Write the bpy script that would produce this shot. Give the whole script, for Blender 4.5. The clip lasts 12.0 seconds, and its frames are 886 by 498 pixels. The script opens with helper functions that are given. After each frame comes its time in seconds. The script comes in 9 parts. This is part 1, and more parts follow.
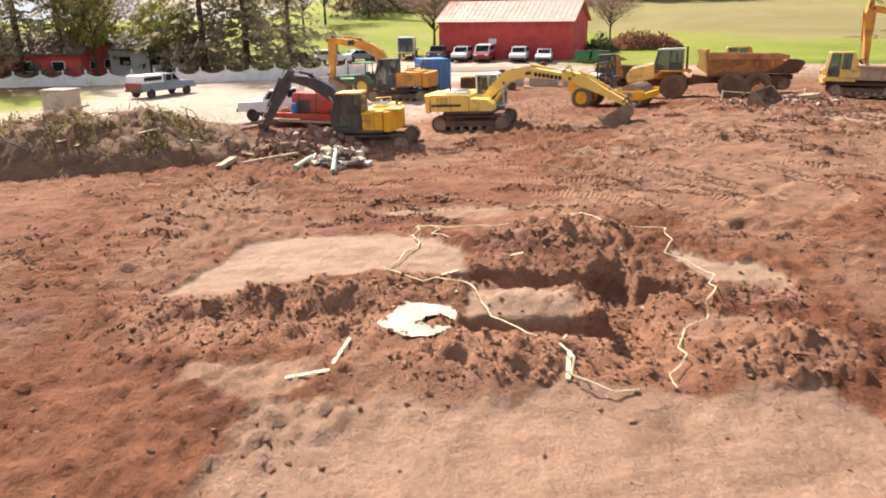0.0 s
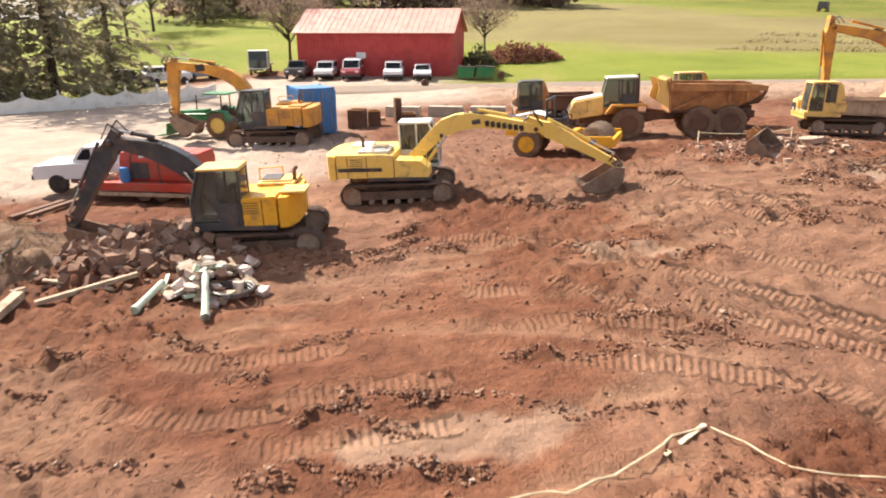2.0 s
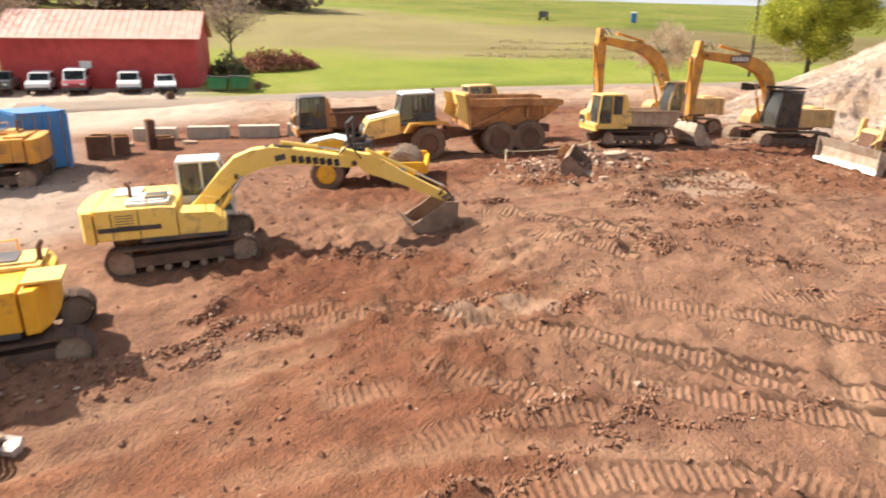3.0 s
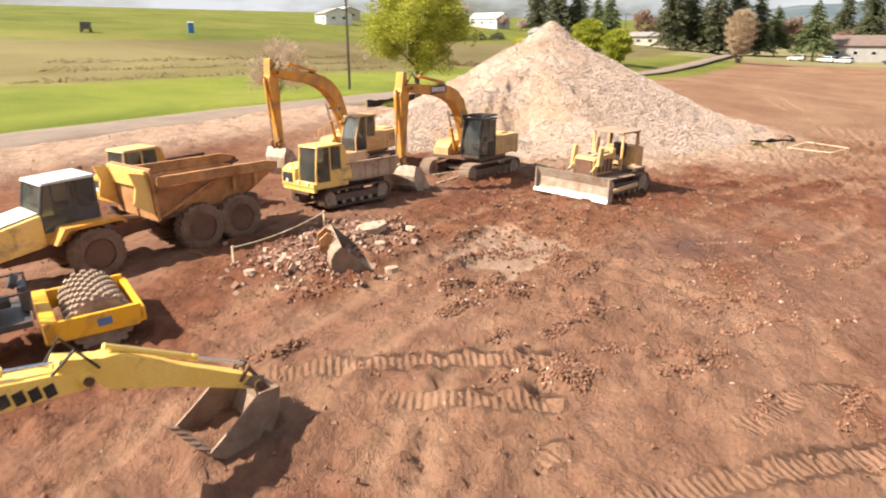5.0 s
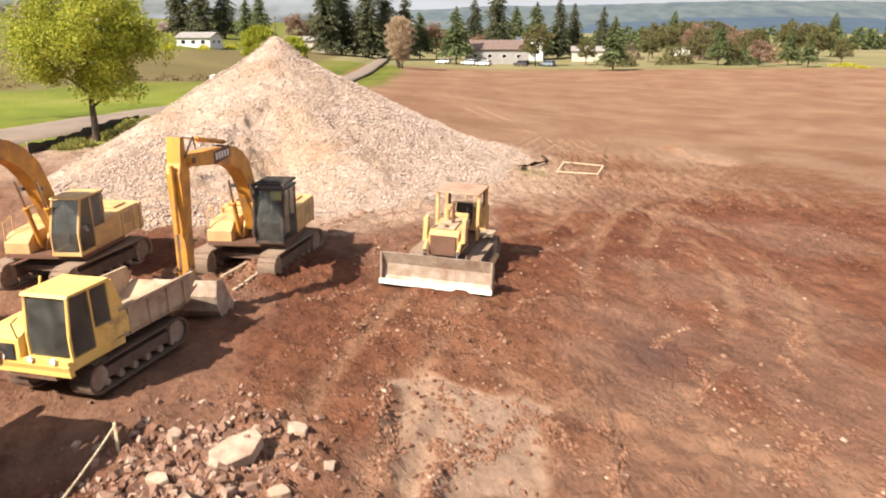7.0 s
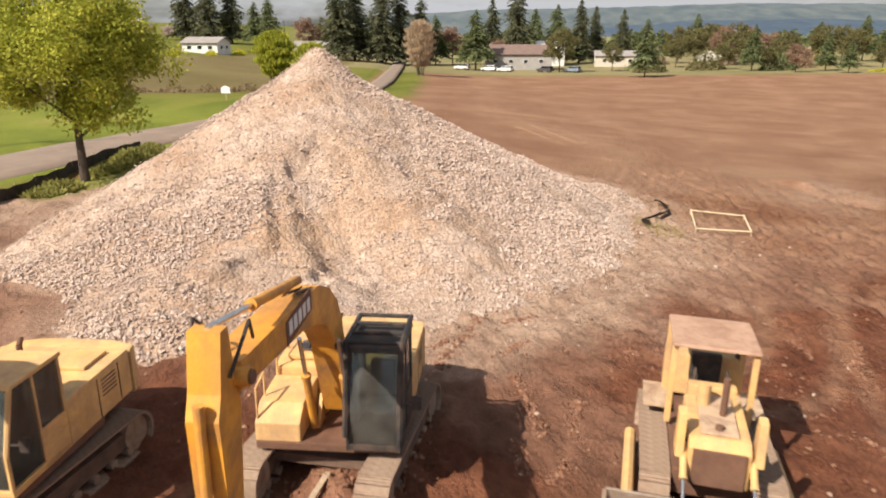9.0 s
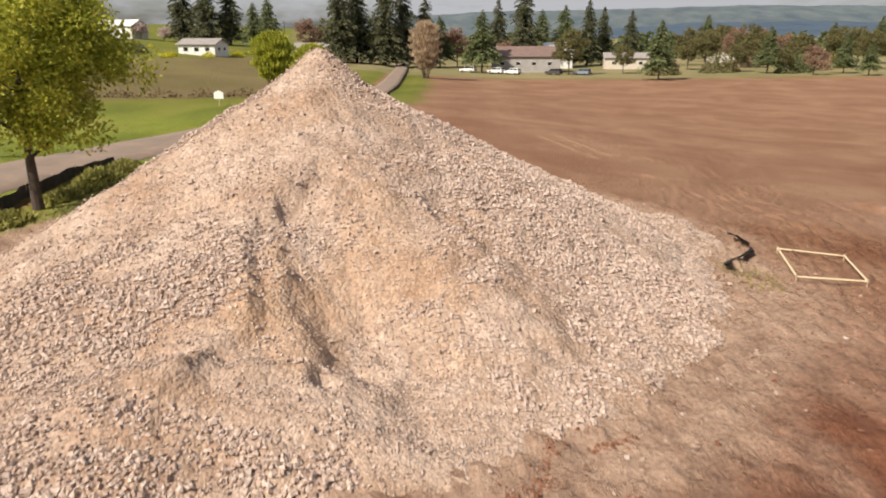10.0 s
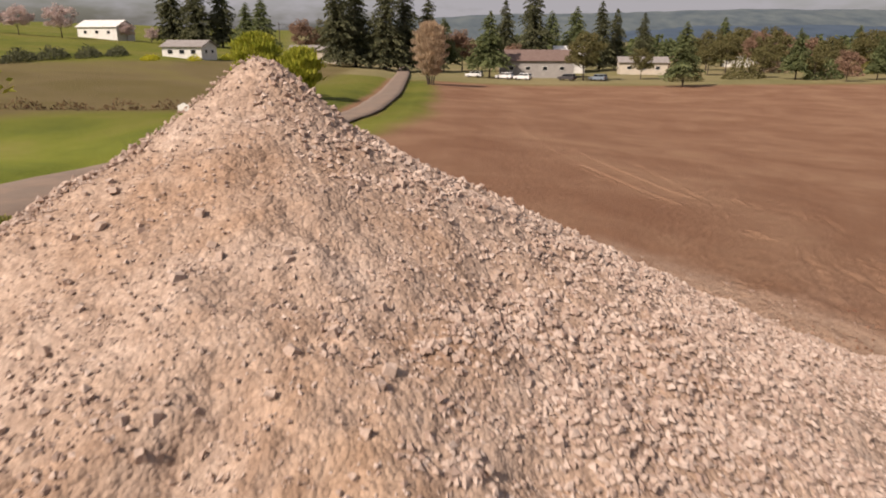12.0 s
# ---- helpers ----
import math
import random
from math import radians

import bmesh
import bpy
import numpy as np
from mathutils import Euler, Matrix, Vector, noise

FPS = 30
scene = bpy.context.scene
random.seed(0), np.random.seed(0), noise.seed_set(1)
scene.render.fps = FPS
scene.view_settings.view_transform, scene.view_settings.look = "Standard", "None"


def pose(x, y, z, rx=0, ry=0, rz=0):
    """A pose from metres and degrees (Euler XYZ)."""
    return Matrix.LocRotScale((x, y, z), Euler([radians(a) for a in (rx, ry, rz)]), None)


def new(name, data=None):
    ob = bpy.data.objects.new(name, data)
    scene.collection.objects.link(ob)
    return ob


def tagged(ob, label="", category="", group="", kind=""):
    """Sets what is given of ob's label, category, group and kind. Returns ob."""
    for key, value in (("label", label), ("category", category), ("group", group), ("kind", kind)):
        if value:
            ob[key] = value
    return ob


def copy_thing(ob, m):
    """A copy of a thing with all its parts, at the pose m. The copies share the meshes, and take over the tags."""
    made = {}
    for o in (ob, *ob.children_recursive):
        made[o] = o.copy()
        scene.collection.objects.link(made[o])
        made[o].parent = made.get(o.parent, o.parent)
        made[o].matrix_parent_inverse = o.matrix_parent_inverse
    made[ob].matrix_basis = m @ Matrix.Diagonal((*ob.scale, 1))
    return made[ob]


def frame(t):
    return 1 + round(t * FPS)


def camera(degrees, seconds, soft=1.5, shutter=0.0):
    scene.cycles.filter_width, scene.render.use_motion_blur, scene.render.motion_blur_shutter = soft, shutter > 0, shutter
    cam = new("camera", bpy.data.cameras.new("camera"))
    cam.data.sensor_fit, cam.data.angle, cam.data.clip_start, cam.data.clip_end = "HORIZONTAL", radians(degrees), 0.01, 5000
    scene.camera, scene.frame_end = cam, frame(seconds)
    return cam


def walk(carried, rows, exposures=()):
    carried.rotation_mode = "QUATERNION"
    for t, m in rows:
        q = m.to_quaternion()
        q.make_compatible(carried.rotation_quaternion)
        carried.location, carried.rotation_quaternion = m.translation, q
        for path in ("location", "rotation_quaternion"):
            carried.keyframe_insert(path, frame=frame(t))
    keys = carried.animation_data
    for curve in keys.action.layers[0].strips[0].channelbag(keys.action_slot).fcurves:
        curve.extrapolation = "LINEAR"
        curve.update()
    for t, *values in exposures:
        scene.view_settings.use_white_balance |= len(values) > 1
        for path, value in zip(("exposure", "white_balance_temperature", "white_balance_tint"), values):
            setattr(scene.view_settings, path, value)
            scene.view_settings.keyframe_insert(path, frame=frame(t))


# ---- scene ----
cam = camera(64.0, 12.0, 1.9, 0.25)
# seconds, eye (m), yaw, pitch, roll (degrees)
ROWS = [
    (0.0, -1.263, -0.080, 8.073, -5.48, -18.26, -0.63),
    (0.5, -1.784, 2.603, 8.277, -5.63, -18.24, -0.43),
    (1.0, -2.123, 5.668, 8.461, -9.04, -18.18, -0.39),
    (1.5, -2.373, 8.867, 8.601, -14.18, -18.21, -0.26),
    (2.0, -2.417, 12.106, 8.791, -18.14, -18.12, -0.19),
    (2.5, -2.239, 14.724, 8.795, -25.46, -17.87, 0.38),
    (3.0, -2.386, 17.076, 9.017, -38.85, -17.77, 0.74),
    (3.5, -2.011, 19.633, 9.118, -48.35, -17.50, 0.78),
    (3.7, -1.790, 20.618, 9.180, -52.07, -17.39, 0.66),
    (5.3, 1.829, 28.266, 10.206, -78.83, -17.33, -0.31),
    (5.5, 2.605, 29.113, 10.306, -82.49, -17.35, -0.27),
    (6.0, 4.773, 31.009, 10.498, -91.27, -17.27, -0.29),
    (6.5, 7.429, 32.784, 10.740, -99.39, -17.24, -0.11),
    (7.0, 9.969, 33.956, 10.972, -101.52, -17.24, -0.01),
    (7.2, 11.100, 34.368, 11.082, -101.46, -17.30, -0.01),
    (9.0, 22.273, 36.013, 11.236, -101.21, -17.00, -0.12),
    (9.5, 25.927, 36.001, 11.148, -101.18, -16.91, -0.02),
    (10.0, 29.449, 35.825, 11.053, -101.14, -16.85, -0.12),
    (10.5, 33.046, 35.540, 10.981, -101.14, -16.76, -0.02),
    (11.0, 36.976, 35.146, 10.911, -101.11, -16.73, -0.12),
    (11.5, 40.443, 34.734, 10.867, -101.10, -16.70, -0.12),
    (12.0, 43.918, 34.262, 10.917, -101.19, -16.64, 0.08),
]
walk(cam, [(t, pose(x, y, z) @ pose(0, 0, 0, 0, 0, yaw) @ pose(0, 0, 0, 90 + pitch) @ pose(0, 0, 0, 0, 0, roll)) for t, x, y, z, yaw, pitch, roll in ROWS],
     [(0.0, 1.35, 6400, 10), (2.5, 1.32, 6450, 9), (3.4, 1.33, 6450, 5), (5.5, 1.23, 6500, 9), (7.0, 1.12, 6500, 9), (9.0, 0.73, 6550, 10), (9.5, 0.63, 6550, 10), (11.0, 0.29, 6650, 13), (12.0, 0.18, 6800, 18)])

# ---- light ----
SUN_AZ, SUN_EL = radians(-30.0), radians(43.0)   # azimuth from +y towards +x
sun_dir = Vector((math.sin(SUN_AZ) * math.cos(SUN_EL), math.cos(SUN_AZ) * math.cos(SUN_EL), math.sin(SUN_EL)))
sun_data = bpy.data.lights.new("sun", "SUN")
sun_data.energy, sun_data.angle, sun_data.color = 5.0, radians(0.6), (1.0, 0.91, 0.78)
sun = new("sun", sun_data)
sun.matrix_basis = sun_dir.to_track_quat("Z", "Y").to_matrix().to_4x4()
world = bpy.data.worlds.new("sky")
scene.world = world
world.use_nodes = True
wn = world.node_tree.nodes
sky = wn.new("ShaderNodeTexSky")
sky.sky_type, sky.sun_disc = "NISHITA", False
sky.sun_elevation, sky.sun_rotation = SUN_EL, SUN_AZ
sky.air_density, sky.dust_density, sky.ozone_density = 1.0, 2.5, 1.0
wn["Background"].inputs[1].default_value = 0.08
# broken white cloud over the whole sky
wl = world.node_tree.links
way = wn.new("ShaderNodeTexCoord")
flat_way = wn.new("ShaderNodeMapping")
flat_way.inputs["Scale"].default_value = (1.0, 1.0, 3.5)
wl.new(way.outputs["Generated"], flat_way.inputs["Vector"])
puff = wn.new("ShaderNodeTexNoise")
puff.inputs["Scale"].default_value, puff.inputs["Detail"].default_value, puff.inputs["Roughness"].default_value = 2.6, 6.0, 0.6
wl.new(flat_way.outputs[0], puff.inputs["Vector"])
cover = wn.new("ShaderNodeValToRGB")
cover.color_ramp.elements[0].position, cover.color_ramp.elements[1].position = 0.41, 0.56
wl.new(puff.outputs[0], cover.inputs[0])
cloud = wn.new("ShaderNodeMix")
cloud.data_type = "RGBA"
cloud.inputs[7].default_value = (4.4, 4.45, 4.7, 1)
wl.new(cover.outputs[0], cloud.inputs[0])
wl.new(sky.outputs[0], cloud.inputs[6])
wl.new(cloud.outputs[2], wn["Background"].inputs[0])

# ---- materials ----


def nodes_of(name, rough=0.8, metal=0.0, spec=0.4):
    m = bpy.data.materials.new(name)
    m.use_nodes = True
    nt = m.node_tree
    b = nt.nodes["Principled BSDF"]
    b.inputs["Roughness"].default_value, b.inputs["Metallic"].default_value = rough, metal
    b.inputs["Specular IOR Level"].default_value = spec
    return m, nt, b


def link(nt, a, b):
    nt.links.new(a, b)


def noise_node(nt, scale, detail=4.0, rough=0.6, vec=None, dist=0.0):
    n = nt.nodes.new("ShaderNodeTexNoise")
    n.inputs["Scale"].default_value, n.inputs["Detail"].default_value = scale, detail
    n.inputs["Roughness"].default_value, n.inputs["Distortion"].default_value = rough, dist
    if vec is not None:
        link(nt, vec, n.inputs["Vector"])
    return n.outputs[0]


def ramp(nt, fac, stops):
    r = nt.nodes.new("ShaderNodeValToRGB")
    e = r.color_ramp.elements
    while len(e) < len(stops):
        e.new(0.5)
    for el, (p, c) in zip(e, stops):
        el.position, el.color = p, (*c, 1) if len(c) == 3 else c
    link(nt, fac, r.inputs[0])
    return r.outputs[0]


def mix(nt, fac, a, b, kind="MIX"):
    n = nt.nodes.new("ShaderNodeMix")
    n.data_type, n.blend_type = "RGBA", kind
    for sock, v in ((n.inputs[0], fac), (n.inputs[6], a), (n.inputs[7], b)):
        if isinstance(v, (int, float)):
            sock.default_value = v
        elif isinstance(v, tuple):
            sock.default_value = (*v, 1)
        else:
            link(nt, v, sock)
    return n.outputs[2]


def calc(nt, op, a, b=0.0, clamp=False):
    n = nt.nodes.new("ShaderNodeMath")
    n.operation, n.use_clamp = op, clamp
    for sock, v in zip(n.inputs, (a, b)):
        if isinstance(v, (int, float)):
            sock.default_value = v
        else:
            link(nt, v, sock)
    return n.outputs[0]


def bump(nt, b, height, strength, distance):
    n = nt.nodes.new("ShaderNodeBump")
    n.inputs["Strength"].default_value, n.inputs["Distance"].default_value = strength, distance
    link(nt, height, n.inputs["Height"])
    link(nt, n.outputs[0], b.inputs["Normal"])


def attr(nt, name):
    n = nt.nodes.new("ShaderNodeAttribute")
    n.attribute_name = name
    return n


def surface(name, dark, light, scale=3.0, rough=0.7, metal=0.0, grime=None, grime_amount=0.35, fine=40.0, relief=0.01, vary=0.0, world_space=False):
    """A worn surface: two tones, grime patches, fine grain and relief."""
    m, nt, b = nodes_of(name, rough, metal)
    if world_space:
        vec = nt.nodes.new("ShaderNodeNewGeometry").outputs["Position"]
    else:
        vec = nt.nodes.new("ShaderNodeTexCoord").outputs["Object"]
    c = ramp(nt, noise_node(nt, scale, 5, 0.6, vec), [(0.3, dark), (0.7, light)])
    if grime:
        g = ramp(nt, noise_node(nt, scale * 0.6 + 0.4, 8, 0.7, vec, 0.4), [(0.62 - grime_amount * 0.5, (0, 0, 0)), (0.75, (1, 1, 1))])
        c = mix(nt, g, c, grime)
        link(nt, calc(nt, "ADD", calc(nt, "MULTIPLY", g, 0.25), rough), b.inputs["Roughness"])
    if vary:
        info = nt.nodes.new("ShaderNodeObjectInfo")
        k = calc(nt, "ADD", calc(nt, "MULTIPLY", info.outputs["Random"], vary), 1 - vary / 2)
        c = mix(nt, 1.0, c, k, "MULTIPLY")
    f = noise_node(nt, fine, 3, 0.6, vec)
    c = mix(nt, 0.25, c, ramp(nt, f, [(0.3, (0.45, 0.45, 0.45)), (0.7, (1, 1, 1))]), "MULTIPLY")
    link(nt, c, b.inputs["Base Color"])
    bump(nt, b, f, 0.4, relief)
    return m


DIRT = (0.20, 0.11, 0.075)
M = {}
M["yellow"] = surface("yellow paint", (0.80, 0.37, 0.018), (0.87, 0.46, 0.035), 1.2, 0.42, 0, DIRT, 0.18, 30, 0.003)
M["pale_yellow"] = surface("faded pale yellow paint", (0.78, 0.475, 0.12), (0.87, 0.58, 0.19), 1.2, 0.45, 0, DIRT, 0.2, 30, 0.003)
M["dusty_yellow"] = surface("dust covered yellow paint", (0.62, 0.365, 0.125), (0.75, 0.48, 0.205), 1.4, 0.6, 0, (0.36, 0.22, 0.13), 0.5, 30, 0.004)
M["lemon"] = surface("lemon yellow paint", (0.86, 0.56, 0.11), (0.92, 0.66, 0.19), 1.0, 0.42, 0, DIRT, 0.15, 30, 0.003)
M["orange_yellow"] = surface("worn orange yellow paint", (0.62, 0.265, 0.028), (0.74, 0.35, 0.05), 1.2, 0.5, 0, DIRT, 0.42, 30, 0.003)
M["rust"] = surface("rusted orange steel", (0.48, 0.215, 0.07), (0.62, 0.33, 0.14), 1.5, 0.75, 0.1, (0.16, 0.07, 0.04), 0.5, 25, 0.006)
M["darkrust"] = surface("dark rusted steel", (0.10, 0.05, 0.035), (0.20, 0.10, 0.06), 2.0, 0.8, 0.2, DIRT, 0.4, 25, 0.006)
M["track"] = surface("muddy track steel", (0.075, 0.05, 0.04), (0.15, 0.10, 0.08), 3.0, 0.75, 0.3, (0.26, 0.16, 0.11), 0.6, 30, 0.01)
M["trackpale"] = surface("dried mud on worn steel", (0.31, 0.225, 0.16), (0.47, 0.36, 0.27), 3.0, 0.8, 0.2, DIRT, 0.5, 30, 0.01)
M["steel"] = surface("scratched bare steel", (0.38, 0.30, 0.23), (0.54, 0.44, 0.35), 2.5, 0.55, 0.3, (0.25, 0.13, 0.08), 0.45, 30, 0.004)
M["bucketsteel"] = surface("mud stained bucket steel", (0.22, 0.15, 0.105), (0.36, 0.26, 0.19), 2.5, 0.65, 0.2, (0.20, 0.11, 0.07), 0.45, 30, 0.006)
M["chrome"] = surface("bright chrome rod", (0.6, 0.6, 0.6), (0.75, 0.75, 0.75), 3, 0.2, 1.0)
M["black"] = surface("black rubber and paint", (0.018, 0.017, 0.016), (0.035, 0.032, 0.03), 3, 0.6, 0, (0.14, 0.09, 0.065), 0.3, 40, 0.004)
M["darkgrey"] = surface("dark grey paint", (0.04, 0.04, 0.045), (0.07, 0.07, 0.075), 2, 0.45, 0, DIRT, 0.25, 40, 0.003)
M["tyre"] = surface("dusty tyre rubber", (0.10, 0.062, 0.042), (0.17, 0.105, 0.07), 3, 0.95, 0, (0.26, 0.155, 0.10), 0.5, 40, 0.008)
M["white"] = surface("white paint", (0.66, 0.65, 0.62), (0.80, 0.79, 0.76), 1.5, 0.4, 0, (0.4, 0.33, 0.27), 0.18, 40, 0.002)
M["red"] = surface("red paint", (0.42, 0.045, 0.03), (0.55, 0.075, 0.045), 1.5, 0.45, 0, DIRT, 0.25, 30, 0.003)
M["green"] = surface("green paint", (0.02, 0.16, 0.05), (0.04, 0.25, 0.09), 1.5, 0.45, 0, DIRT, 0.25, 30, 0.003)
M["blue"] = surface("blue paint", (0.045, 0.17, 0.42), (0.07, 0.24, 0.52), 0.8, 0.5, 0, (0.2, 0.12, 0.08), 0.22, 30, 0.003)
M["wood"] = surface("weathered timber", (0.36, 0.26, 0.17), (0.55, 0.43, 0.31), 6, 0.85, 0, DIRT, 0.3, 50, 0.006)
M["lath"] = surface("fresh pine lath", (0.68, 0.54, 0.34), (0.80, 0.68, 0.47), 6, 0.8, 0, DIRT, 0.12, 60, 0.003)
M["rope"] = surface("pale yellow rope", (0.62, 0.50, 0.30), (0.80, 0.70, 0.50), 3, 0.9, 0, (0.36, 0.22, 0.14), 0.3)
M["concrete"] = surface("cast concrete", (0.38, 0.31, 0.24), (0.52, 0.44, 0.36), 1.5, 0.9, 0, (0.25, 0.2, 0.16), 0.3, 25, 0.01, 0.2)
M["barnred"] = surface("faded barn red board", (0.50, 0.06, 0.055), (0.58, 0.085, 0.075), 0.5, 0.7, 0, (0.34, 0.05, 0.045), 0.3, 12, 0.01)
M["slabrock"] = surface("tan broken concrete", (0.38, 0.28, 0.20), (0.54, 0.42, 0.32), 4, 0.95, 0, (0.24, 0.13, 0.085), 0.5, 18, 0.03)
M["canopyrust"] = surface("pinkish rusted canopy steel", (0.36, 0.215, 0.145), (0.46, 0.295, 0.205), 2, 0.8, 0, (0.25, 0.13, 0.085), 0.35)
M["dusttan"] = surface("tan dust on faded paint", (0.40, 0.27, 0.17), (0.52, 0.38, 0.26), 2, 0.8, 0, DIRT, 0.3)
M["barnroof"] = surface("sun bleached red metal roof", (0.56, 0.27, 0.22), (0.66, 0.36, 0.30), 0.3, 0.55, 0, (0.46, 0.18, 0.14), 0.3, 8, 0.01)
M["lime"] = surface("white lime dust", (0.46, 0.38, 0.29), (0.68, 0.62, 0.52), 2.6, 0.95, 0, (0.40, 0.28, 0.20), 0.55, 20, 0.02)
M["asphalt"] = surface("worn dusty asphalt", (0.165, 0.122, 0.094), (0.225, 0.172, 0.135), 0.25, 0.95, 0, (0.27, 0.19, 0.14), 0.4, 18, 0.008, 0, True)
M["bark"] = surface("tree bark", (0.05, 0.036, 0.028), (0.10, 0.073, 0.056), 3, 0.9, 0, None, 0, 18, 0.03)
M["roofgrey"] = surface("grey shingle roof", (0.22, 0.20, 0.19), (0.32, 0.29, 0.27), 1.2, 0.85, 0, None, 0, 12, 0.01)
M["brownroof"] = surface("brown shingle roof", (0.14, 0.09, 0.075), (0.20, 0.14, 0.12), 1.2, 0.85, 0, None, 0, 12, 0.01)


def glass(name, tint, rough=0.08, clear=0.55):
    m, nt, b = nodes_of(name, rough, 0.0, 0.5)
    b.inputs["Base Color"].default_value = (*tint, 1)
    b.inputs["Transmission Weight"].default_value = clear
    b.inputs["IOR"].default_value = 1.1
    return m


def clear_pane(name, tint, rough=0.04):
    """A thin tinted pane: one sees through it, with a mirror gloss that grows at a slant."""
    m, nt, b = nodes_of(name, rough)
    nt.nodes.remove(b)
    through_light = nt.nodes.new("ShaderNodeBsdfTransparent")
    through_light.inputs[0].default_value = (*tint, 1)
    gloss = nt.nodes.new("ShaderNodeBsdfGlossy")
    gloss.inputs["Roughness"].default_value = rough
    edge = nt.nodes.new("ShaderNodeFresnel")
    edge.inputs[0].default_value = 1.5
    both = nt.nodes.new("ShaderNodeMixShader")
    link(nt, edge.outputs[0], both.inputs[0])
    link(nt, through_light.outputs[0], both.inputs[1])
    link(nt, gloss.outputs[0], both.inputs[2])
    # dust on the pane, its grey strengthened to imitate pale reflections as well
    dust = nt.nodes.new("ShaderNodeBsdfDiffuse")
    dust.inputs[0].default_value = (0.42, 0.40, 0.36, 1)
    dust_and_glare = nt.nodes.new("ShaderNodeMixShader")
    where = nt.nodes.new("ShaderNodeTexCoord").outputs["Object"]
    link(nt, ramp(nt, noise_node(nt, 2.2, 5, 0.65, where), [(0.35, (0.05, 0.05, 0.05)), (0.7, (0.16, 0.16, 0.16))]), dust_and_glare.inputs[0])
    link(nt, both.outputs[0], dust_and_glare.inputs[1])
    link(nt, dust.outputs[0], dust_and_glare.inputs[2])
    link(nt, dust_and_glare.outputs[0], nt.nodes["Material Output"].inputs[0])
    return m


M["glass"] = clear_pane("dusty tinted cab glass", (0.62, 0.68, 0.65))
M["carglass"] = glass("dark car glass", (0.03, 0.035, 0.04))

# ---- the lie of the land ----


def lattice(ix, iy, seed):
    h = np.sin(ix * 127.1 + iy * 311.7 + seed * 74.7) * 43758.5453
    return h - np.floor(h)


def value_noise(x, y, scale, seed=0):
    x, y = np.asarray(x, float) * scale, np.asarray(y, float) * scale
    ix, iy = np.floor(x), np.floor(y)
    fx, fy = x - ix, y - iy
    fx, fy = fx * fx * (3 - 2 * fx), fy * fy * (3 - 2 * fy)
    a, b = lattice(ix, iy, seed), lattice(ix + 1, iy, seed)
    c, d = lattice(ix, iy + 1, seed), lattice(ix + 1, iy + 1, seed)
    return (a * (1 - fx) + b * fx) * (1 - fy) + (c * (1 - fx) + d * fx) * fy - 0.5


def fbm(x, y, scale, octaves=4, seed=0, gain=0.5):
    return sum(value_noise(x, y, scale * 2.03 ** k, seed + k) * gain ** k for k in range(octaves))


def soft_step(a, b, v):
    k = np.clip((np.asarray(v, float) - a) / (b - a), 0, 1)
    return k * k * (3 - 2 * k)


def segment(x, y, x0, y0, x1, y1):
    """Distance from a line segment and the share of the way along it."""
    dx, dy = x1 - x0, y1 - y0
    s = np.clip(((x - x0) * dx + (y - y0) * dy) / (dx * dx + dy * dy), 0, 1)
    return np.hypot(x - x0 - s * dx, y - y0 - s * dy), s


def bell(x, y, cx, cy, rx, ry, turn=0.0):
    c, s = math.cos(radians(turn)), math.sin(radians(turn))
    u, v = (x - cx) * c + (y - cy) * s, (y - cy) * c - (x - cx) * s
    return np.exp(-(u / rx) ** 2 - (v / ry) ** 2)


def base_height(x, y):
    """Smooth height of the land."""
    x, y = np.asarray(x, float), np.asarray(y, float)
    a, b = np.tanh((y - 10) / 20), np.tanh(x / 80)
    z = 0.948 + 1.428 * a + 1.054 * b + 0.346 * a * b
    z = z + 0.907 * bell(x, y, 20, 32, 14, 14) + 0.362 * bell(x, y, 0, 12, 12, 12) + 0.069 * bell(x, y, 45, 12, 16, 16)
    up = (y - 72 + 0.25 * (x - 80)) / 5.0
    rise = 0.45 * np.where(up > 30, up, np.log1p(np.exp(np.minimum(up, 30)))) * soft_step(-75, 0, x)
    return z + 30 * (1 - np.exp(-rise / 30))


# trenches: ends, width, depth
TRENCHES = [(1.0, 16.4, 5.6, 15.2, 0.9, 0.8), (0.85, 13.92, 3.9, 13.3, 0.75, 0.9), (4.6, 16.2, 4.0, 12.4, 1.0, 1.0),
            (-6.6, 16.3, 0.2, 16.2, 0.55, 0.16), (-6.0, 15.0, -1.6, 14.9, 0.9, 0.14), (5.4, 15.4, 8.2, 15.0, 0.5, 0.25)]
# heaps of dug soil: centre, radii, turn, height
HEAPS = [(3.9, 18.4, 2.4, 1.0, -8, 0.55), (0.9, 12.3, 2.2, 0.9, -6, 0.45), (6.5, 11.9, 1.7, 1.2, 0, 0.45), (2.6, 14.8, 1.6, 0.5, -14, 0.25),
         (-4.6, 16.1, 2.6, 0.4, -5, 0.25), (7.0, 14.6, 1.8, 0.6, -20, 0.25), (-2.8, 15.9, 1.5, 0.35, 0, 0.2),
         (20.6, 35.6, 2.6, 1.6, -30, 0.28), (-4.0, 33.8, 3.2, 1.8, -20, 0.5), (-0.5, 31.2, 2.5, 1.0, -20, 0.18),
         (34.0, 35.5, 2.4, 0.8, -24, 0.25), (60.5, 2.4, 2.6, 1.6, 20, -0.5), (63.6, 3.2, 1.8, 0.9, 20, 0.45)]
